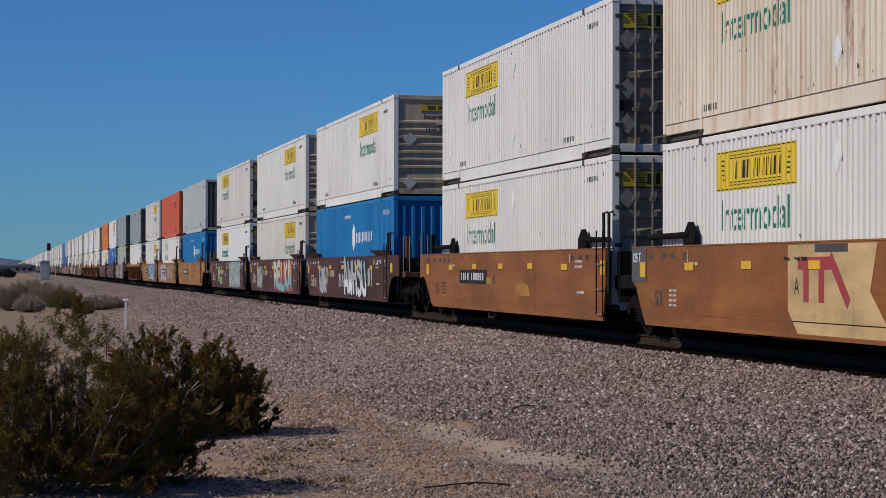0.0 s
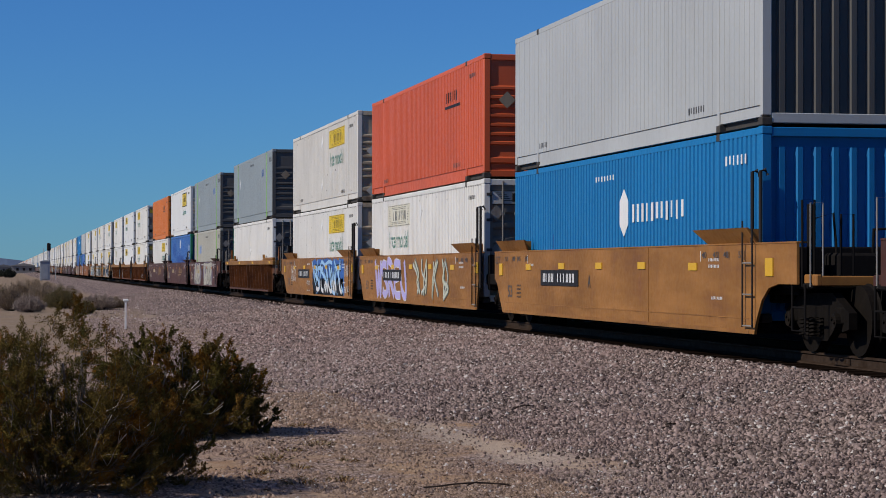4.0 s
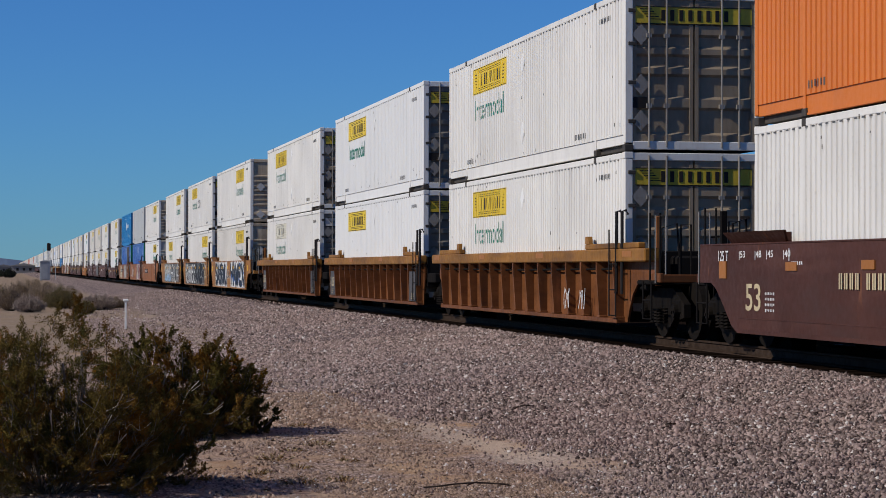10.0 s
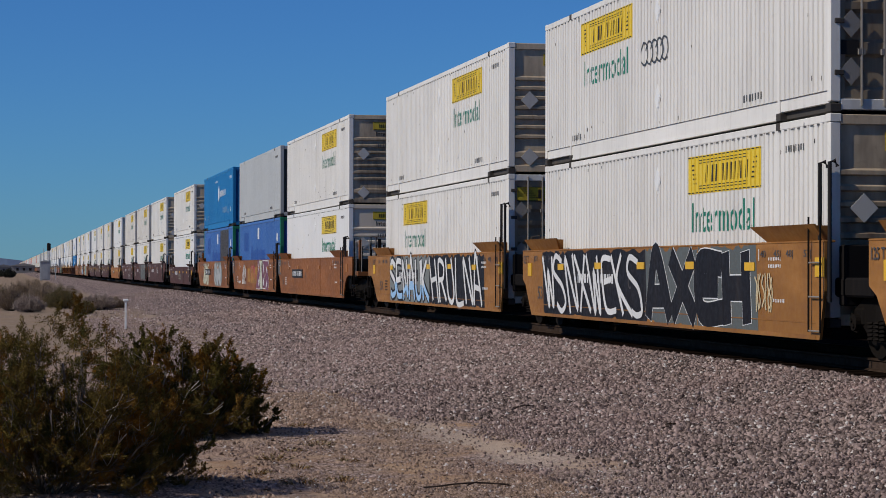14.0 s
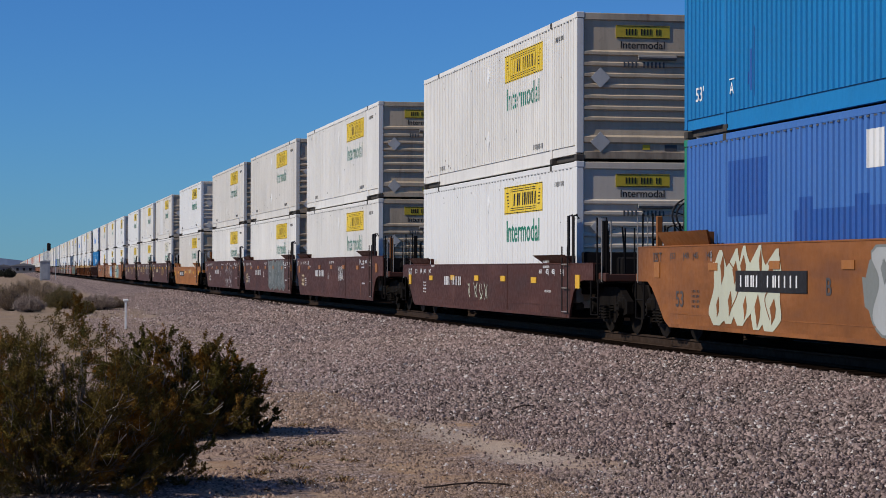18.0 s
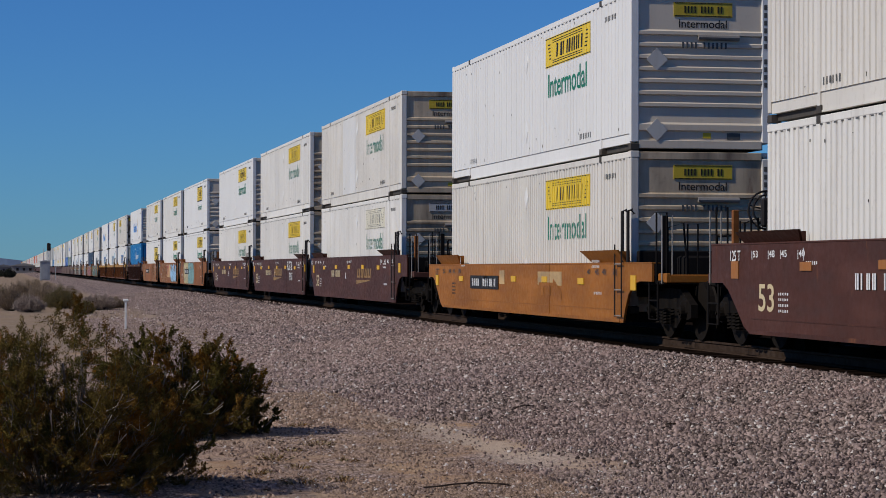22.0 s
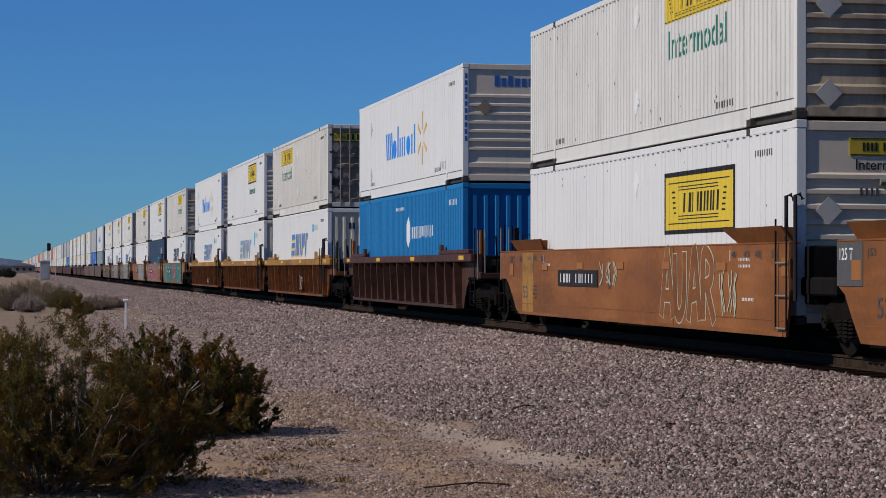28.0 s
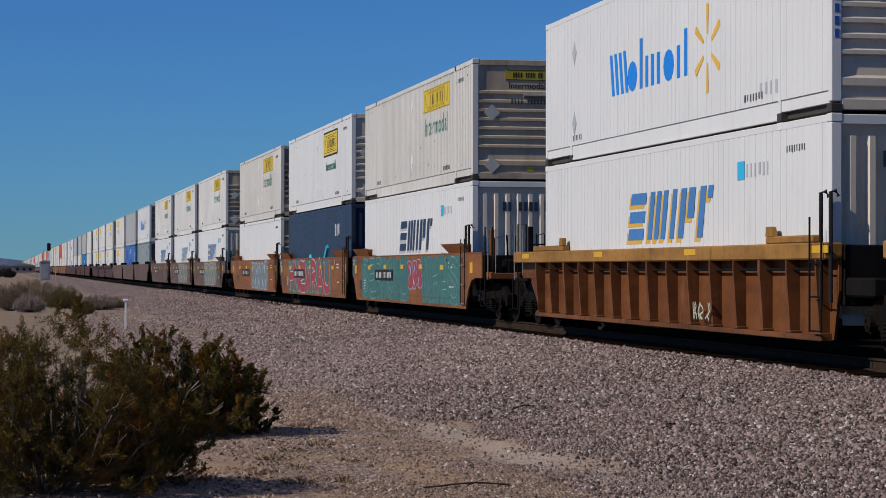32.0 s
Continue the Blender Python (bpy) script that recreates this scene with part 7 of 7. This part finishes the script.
grow = np.interp(sy, (14, 35, 60, 110, 260), (0.56, 0.76, 0.95, 1.1, 1.5)) * np.where(sy > 26, np.interp(sx, (3.0, 6.0), (0.85, 1.0)), np.interp(sx, (3.5, 5.2, 6.5), (0.6, 0.72, 1.0)))
bulk, close = np.random.gamma(5, 0.0051, len(sx)).clip(0.010, 0.065) * grow, (sy < 34) & (sx > 4.8)
stones("ballast_gravel", sx[close], sy[close], bulk[close], "stone", "mauve-grey crushed ballast stones on the bank", True)
near_sand = (sy < 34) & ~close
stones("ballast_gravel", sx[near_sand], sy[near_sand], bulk[near_sand], "pebble", "brown-grey stones strewn beside the bank")
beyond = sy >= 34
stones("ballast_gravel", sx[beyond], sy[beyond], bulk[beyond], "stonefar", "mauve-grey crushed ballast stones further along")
a, c = scatter(64000, -0.6, 5.2, 15, 33)
patchy = np.array([noise.noise((u * 0.9, v * 0.45, 3.0)) for u, v in zip(a, c)])
keep = np.random.uniform(0, 1, len(a)) < np.interp(a, (-1, 2.0, 3.3, 4.2, 5.0), (0.5, 0.65, 0.8, 0.3, 0.06)) * np.interp(patchy, (-0.2, 0.12), (0.15, 1.3))
stones("desert_pebbles", a[keep], c[keep], np.random.gamma(3, 0.0038, keep.sum()).clip(0.005, 0.034), "pebble", "scattered pebbles on sandy desert ground")

# fallen sticks by the bank
for k, (px, py, ln, ang) in enumerate(((3.94, 18.9, 0.78, 8), (7.17, 23.4, 0.62, 62), (3.75, 33.2, 0.32, 165), (6.5, 27.5, 0.4, 30))):
    st = thing("dry_stick", "dry grey broken stick lying on the gravel", "stick")
    st.matrix_world = pose(px, py, float(lay_height(np.array([px]), np.array([py]))[0]) + 0.02, 0, 0, ang)
    part("stick_shaft", ("stick", k), lambda b: b.tube([(-ln / 2, 0.05, 0), (-ln / 3, 0.0, 0.012), (-ln / 8, 0.06, 0.02), (ln / 10, 0.03, 0.03), (ln / 4, 0.08, 0.018), (ln / 2, 0.02, 0.005)], 0.008, 6).tube([(0, 0.01, 0.01), (0.12, 0.09, 0.03)], 0.006, 5), "bark", st)


# ---------------------------------------------------------------- shrubs
def foliage(ob, name, seed, rs, groups, leaf, wide_leaf=0.55):
    """Small diamond leaves at places p with a growing direction, one mesh for each leaf colour."""
    for m, lots in groups.items():
        if not lots:
            continue
        pw = np.concatenate(lots)
        p, n = pw[:, :3], len(pw)
        u, w = pw[:, 3:] + rs.normal(0, 0.55, (n, 3)), rs.normal(0, 1, (n, 3))
        u /= np.linalg.norm(u, axis=1)[:, None]
        w -= u * (u * w).sum(1)[:, None]
        w /= np.linalg.norm(w, axis=1)[:, None]
        s = leaf * rs.uniform(0.6, 1.3, (n, 1))
        q = np.stack([p - u * s, p + w * s * wide_leaf, p + u * s, p - w * s * wide_leaf], 1).reshape(-1, 3)
        me = bpy.data.meshes.new("foliage")
        me.from_pydata(q.tolist(), [], np.arange(4 * n).reshape(-1, 4).tolist())
        me.materials.append(M[m])
        fo = new("foliage", me)
        fo.parent = ob
        fo["kind"] = "stuff"


def smooth3(pts):
    """A soft crooked line through four points."""
    flat = [smooth_line([(p[0], p[k]) for p in pts], 4) for k in (1, 2)]
    return [(a[0], a[1], c[1]) for a, c in zip(*flat)]


def creosote(label, x, y, wide, deep, tall, stems, branches, twigs, per, leaf, mats, seed, low=0.3, dead=0, lean=0.0, name="creosote_bush"):
    """Crooked stems fan out of one root and fork into branches and twigs, with tufts of small leaves on the outer twigs and gaps between."""
    rs = np.random.RandomState(seed)
    ob = thing(name, label, "shrub")
    ob.location = (x, y, float(lay_height(np.array([x]), np.array([y]))[0]) - 0.02)
    wood, L = Build(), {m: [] for m in mats}
    for i in range(stems):
        a = 2.399 * i + rs.normal(0, 0.25)
        r = ((i + 0.5) / stems) ** 0.5 * rs.uniform(0.85, 1.08)
        h = tall * max(low, (1 - 0.62 * r ** 2.2)) * rs.uniform(0.82, 1.06)
        if i % 3 == 2:
            h *= rs.uniform(0.22, 0.6)
        tip = np.array([math.cos(a) * r * wide + lean * h, math.sin(a) * r * deep, h])
        root = np.array([math.cos(a) * 0.10 * wide, math.sin(a) * 0.10 * deep, 0.0])
        bow = np.array([math.cos(a), math.sin(a), -0.5]) * 0.13 * tall * r + rs.normal(0, 0.05, 3) * tall
        f = np.linspace(0, 1, 7)[:, None]
        line = root * (1 - f) + tip * f + bow * 4 * f * (1 - f) * 0.6 + rs.normal(0, 0.012, (7, 3)) * tall * (f > 0)
        line[:, 2] = np.maximum(line[:, 2], 0.0)
        wood.tube([tuple(q) for q in line[:6]], 0.006 + 0.004 * rs.uniform(), 5)
        hue = mats[int(rs.uniform() * len(mats))]
        for j in range(branches):
            fb = rs.uniform(0.22, 1.0)
            k = min(5, int(fb * 6))
            p0 = line[k] + (line[k + 1] - line[k]) * (fb * 6 - k)
            way = (line[k + 1] - line[k]) / max(1e-6, np.linalg.norm(line[k + 1] - line[k])) * 0.7 + rs.normal(0, 0.75, 3) + np.array([math.cos(a) * 0.3, math.sin(a) * 0.3, 0.2])
            way /= np.linalg.norm(way)
            size = tall * rs.uniform(0.14, 0.27) * (1.15 - 0.45 * fb)
            p1 = p0 + way * size * 0.6 + rs.normal(0, 0.02, 3) * tall
            p2 = p0 + way * size + np.array([0, 0, 0.03 * tall])
            if p2[2] < 0.03:
                continue
            wood.tube([tuple(p0), tuple(p1), tuple(p2)], 0.003, 4)
            m = hue if rs.uniform() < 0.75 else mats[int(rs.uniform() * len(mats))]
            full = per * (0.6 + 0.6 * fb) * rs.uniform(0.4, 1.5)
            for q in range(twigs):
                fq = rs.uniform(0.25, 1.0)
                base = p0 + (p2 - p0) * fq
                grow = way * 0.7 + rs.normal(0, 0.6, 3) + np.array([0, 0, 0.45])
                grow /= np.linalg.norm(grow)
                n = max(6, int(full * rs.uniform(0.5, 1.5)))
                t = rs.uniform(0, 1, (n, 1))
                pp = base + grow * t * tall * rs.uniform(0.05, 0.10) + rs.normal(0, 0.011, (n, 3)) * tall * (1.25 - t * 0.9)
                pp = pp[pp[:, 2] > 0.02]
                L[m].append(np.concatenate([pp, np.repeat(grow[None], len(pp), 0)], 1))
    part("woody_base", (name, seed, "stems"), lambda b: (b.v.extend(wood.v), b.f.extend(wood.f)) and None, "twig", ob, "grey woody stems")
    for k in range(dead):
        a = rs.uniform(-2.7, -0.5)
        r0, r1 = rs.uniform(0.25, 0.6), rs.uniform(0.75, 1.0)
        z0, z1 = tall * rs.uniform(0.08, 0.35), tall * rs.uniform(0.3, 0.62)
        da = rs.uniform(-0.35, 0.35)
        pts = [(math.cos(a + da * q) * wide * (r0 + (r1 - r0) * q), math.sin(a + da * q) * deep * (r0 + (r1 - r0) * q), z0 + (z1 - z0) * q + 0.03 * rs.normal()) for q in (0, 0.3, 0.6, 1.0)]
        part("dead_branch", (name, seed, "dead", k), lambda b: b.tube(smooth3(pts), 0.0042, 5).tube([pts[1], (pts[1][0] + 0.10 * rs.normal(), pts[1][1] - 0.03, pts[1][2] + 0.14)], 0.0035, 4).tube([pts[2], (pts[2][0] + 0.10 * rs.normal(), pts[2][1] - 0.03, pts[2][2] + 0.12)], 0.003, 4), "deadwood", ob, "pale dead branch")
    foliage(ob, name, seed, rs, L, leaf)
    return ob


def scrub(label, x, y, wide, deep, tall, twigs, per, leaf, mats, seed, name="scrub_bush"):
    """A low twiggy mound with a ragged top."""
    rs = np.random.RandomState(seed)
    ob = thing(name, label, "shrub")
    ob.location = (x, y, float(lay_height(np.array([x]), np.array([y]))[0]) - 0.02)
    wood, L = Build(), {m: [] for m in mats}
    for i in range(twigs):
        a, r = rs.uniform(0, 6.283), rs.uniform(0, 1) ** 0.5
        h = tall * (1 - 0.55 * r * r) * rs.uniform(0.72, 1.08) * (0.88 + 0.12 * math.sin(3 * a + seed))
        tip = np.array([math.cos(a) * r * wide, math.sin(a) * r * deep, h])
        wood.tube([(0.1 * tip[0], 0.1 * tip[1], 0), tuple(tip * np.array([0.75, 0.75, 0.5])), tuple(tip)], 0.006 * tall + 0.002, 4)
        f = rs.uniform(0.35, 1.0, (per, 1))
        pp = tip * np.concatenate([0.35 + 0.65 * f, 0.35 + 0.65 * f, f], 1) + rs.normal(0, 0.06, (per, 3)) * tall
        pp = pp[pp[:, 2] > 0.01]
        way = tip / np.linalg.norm(tip) + np.array([0, 0, 0.4])
        L[mats[int(rs.uniform() * len(mats))]].append(np.concatenate([pp, np.repeat(way[None], len(pp), 0)], 1))
    part("woody_base", (name, seed, "stems"), lambda b: (b.v.extend(wood.v), b.f.extend(wood.f)) and None, "twig", ob, "thin dry stems")
    foliage(ob, name, seed, rs, L, leaf, 0.4)
    return ob


creosote("large rusty olive creosote bush on sand", 0.36, 18.9, 1.22, 0.85, 1.42, 66, 13, 7, 62, 0.0072, ["leaf", "leafrust", "leaf", "leafdark"], 3, 0.34, 7)
creosote("olive creosote bush behind a larger one", -0.42, 20.1, 0.66, 0.5, 1.36, 30, 12, 7, 56, 0.0076, ["leaf", "leafrust", "leafdark"], 37, 0.4)
creosote("low olive creosote bush beside a larger one", 1.16, 19.6, 0.66, 0.55, 0.94, 32, 12, 7, 56, 0.0072, ["leafdark", "leaf", "leafrust"], 23, 0.4, 4)
creosote("dark green creosote bush casting a shadow", 1.86, 25.3, 1.06, 0.8, 1.17, 54, 12, 7, 54, 0.0098, ["leafdark", "leafdark", "leaf", "leafrust"], 5, 0.34, 3)
creosote("upright olive creosote bush beside the bank", 2.52, 25.7, 0.36, 0.3, 0.98, 18, 11, 7, 46, 0.0105, ["leafdark", "leaf"], 9, 0.5)
creosote("low spreading creosote bush at the gravel's edge", 2.72, 25.4, 0.36, 0.3, 0.48, 14, 8, 6, 34, 0.0105, ["leafdark", "leaf"], 29, 0.6)
scrub("low rusty dry tuft by the gravel", 3.79, 35.0, 0.20, 0.2, 0.30, 60, 30, 0.012, ["leafrust", "straw"], 17, name="dry_tuft")
for k, (px, py, w) in enumerate(((2.75, 21.2, 0.16), (3.0, 20.0, 0.2), (2.55, 19.6, 0.22), (3.35, 21.9, 0.14), (2.3, 20.6, 0.18), (3.3, 23.7, 0.2), (2.9, 23.0, 0.2), (3.45, 26.4, 0.16), (2.6, 21.9, 0.24))):
    scrub("small rusty dry grass tuft on sand", px, py, w, w, 0.07 + 0.02 * (k % 3), 30, 22, 0.008, ["straw", "leafrust"], 60 + k, name="dry_tuft")
for k, (px, py, w, h, m) in enumerate(((0.15, 101, 0.75, 1.25, "scrub"), (0.95, 98, 0.75, 0.85, "scrubpale"), (1.7, 112, 1.1, 1.15, "scrub"), (2.55, 106, 0.95, 1.15, "scrubgreen"), (3.25, 95, 0.42, 0.6, "scrubgreen"), (4.15, 103, 0.85, 0.9, "scrubpale"), (5.0, 106, 0.6, 0.6, "scrub"), (-0.9, 112, 1.2, 1.3, "scrubgreen"), (-2.4, 120, 1.6, 1.2, "scrub"), (1.0, 140, 1.6, 1.2, "scrub"), (3.2, 150, 1.7, 1.0, "scrubpale"), (-2.0, 165, 2.0, 1.4, "scrub"), (2.2, 190, 2.2, 1.2, "scrub"))):
    scrub({"scrub": "grey-brown dry desert scrub bush", "scrubpale": "pale grey twiggy desert scrub mound", "scrubgreen": "dull green desert scrub bush"}[m], px, py, w, w * 0.8, h, 150, 90, 0.03, [m], 30 + k)
# ---------------------------------------------------------------- lineside
post = thing("marker_post", "slim white marker post with a wide cap", "post")
post.location = (3.62, 69.5, GROUND_Z)
part("shaft", ("mshaft",), lambda b: b.cbox(-0.032, 0.032, -0.032, 0.032, -0.1, 0.88, 0.01), "post", post)
part("cap", ("mcap",), lambda b: b.cbox(-0.085, 0.085, -0.085, 0.085, 0.88, 0.95, 0.02), "post", post)

sig = thing("railway_signal", "dark signal head on a slim mast", "signal")
sig.location = (6.55, 362, GROUND_Z)
part("mast", ("smast",), lambda b: b.tube([(0, 0, 0), (0, 0, 5.4)], 0.09, 8), "cabinet", sig)
part("ladder", ("slad",), lambda b: [b.tube([(dx, 0.5, 0), (dx, 0.35, 5.0)], 0.03, 5) for dx in (-0.2, 0.2)] + [b.tube([(-0.2, 0.42, 0.4 * k), (0.2, 0.42, 0.4 * k)], 0.02, 5) for k in range(1, 12)] and None, "cabinet", sig)
part("signal_head", ("shead",), lambda b: b.cbox(-0.31, 0.31, -0.12, 0.12, 4.75, 6.0, 0.12), "black", sig, "black oval target")
part("hood", ("shood",), lambda b: [b.tube([(0, -0.12, z), (0, -0.42, z)], 0.13, 10) for z in (5.1, 5.6)] and None, "black", sig)
hut = thing("signal_cabinet", "pale grey metal trackside equipment cabinet", "cabinet")
hut.location = (5.85, 355, GROUND_Z)
part("cabinet_body", ("hbody",), lambda b: b.cbox(-0.8, 0.8, -0.8, 0.8, 0, 3.0, 0.05), "cabinet", hut)
part("cabinet_roof", ("hroof",), lambda b: b.prism([(-0.9, 3.0), (0.9, 3.0), (0, 3.25)], "y", -0.9, 0.9), "cabinet", hut)
part("cabinet_door", ("hdoor",), lambda b: b.cbox(-0.5, 0.5, -0.83, -0.8, 0.2, 2.3, 0.01), "cabinet", hut)
for k, (px, h) in enumerate(((5.85, 5.2), (7.75, 2.2))):
    pl = thing("line_pole", "thin grey lineside pole", "pole")
    pl.location = (px, 368, GROUND_Z)
    part("pole_shaft", ("pole", k), lambda b: b.tube([(0, 0, 0), (0, 0, h)], 0.07, 6), "cabinet", pl)

# ---------------------------------------------------------------- distance
def far_house(x, y, w, dd, h, mat):
    ho = thing("far_building", "low plain building far off in the desert haze", "building")
    ho.location = (x, y, GROUND_Z)
    part("wall", ("fw", w, dd, h), lambda b: b.box(-w / 2, w / 2, -dd / 2, dd / 2, 0, h), mat, ho)
    part("roof", ("fr", w, dd, h), lambda b: b.prism([(-w / 2 - 0.4, h), (w / 2 + 0.4, h), (0, h + 1.1)], "y", -dd / 2 - 0.4, dd / 2 + 0.4), "shed", ho)
    for k in range(3):
        part("window", ("fwin", w, k, h), lambda b: b.box(-w / 2 + w * (0.2 + 0.25 * k), -w / 2 + w * (0.3 + 0.25 * k), -dd / 2 - 0.05, -dd / 2, h * 0.35, h * 0.7), "black", ho)


for x, y, w, dd, h, mat in ((6.5, 900, 10, 10, 3.0, "shed"), (-1.5, 960, 9, 12, 2.6, "shed")):
    far_house(x, y, w, dd, h, mat)
for k, (px, py, w, h) in enumerate(((0.4, 470, 1.4, 2.1), (-1.6, 520, 1.5, 1.6))):
    scrub("dark far desert tree clump", px, py, w, w * 0.7, h, 110, 70, 0.12, ["fardark"], 90 + k, name="far_tree")


def hills():
    b = Build()
    rs = random.Random(4)
    pts = [(-1600 + 40 * i, -2 + (26 + 12 * math.sin(i * 0.31) + 9 * math.sin(i * 0.83 + 1)) * float(np.interp(i, (0, 30, 40, 46, 60), (1.1, 1.0, 0.8, 0.35, 0.1))) + rs.uniform(-2, 2)) for i in range(61)]
    for (xa, za), (xc, zc) in zip(pts, pts[1:]):
        b.quad((xa, 4100, -2), (xc, 4100, -2), (xc, 4300, zc), (xa, 4300, za))
        b.quad((xa, 4300, za), (xc, 4300, zc), (xc, 4450, -2), (xa, 4450, -2))
    me = b.mesh("far_hills")
    me.materials.append(M["hill"])
    tagged(new("backdrop", me), "low blue-grey hills on the horizon", "hills", kind="structure")


hills()


# ---------------------------------------------------------------- what moves
def motions():
    for ob, u, z in MOVERS:
        walk(ob, [(t, pose(TRACK_X, u - s, z)) for t, s in ROLLED])
    ts, ss = zip(*ROLLED)
    frames = [k / FPS for k in range(0, 32 * FPS + 1)]
    turn = [math.degrees(float(np.interp(t, ts, ss)) / 0.52) for t in frames]
    for w, y in WHEELS:
        walk(w, [(t, pose(0, y, 0.485, a)) for t, a in zip(frames, turn)])


motions()
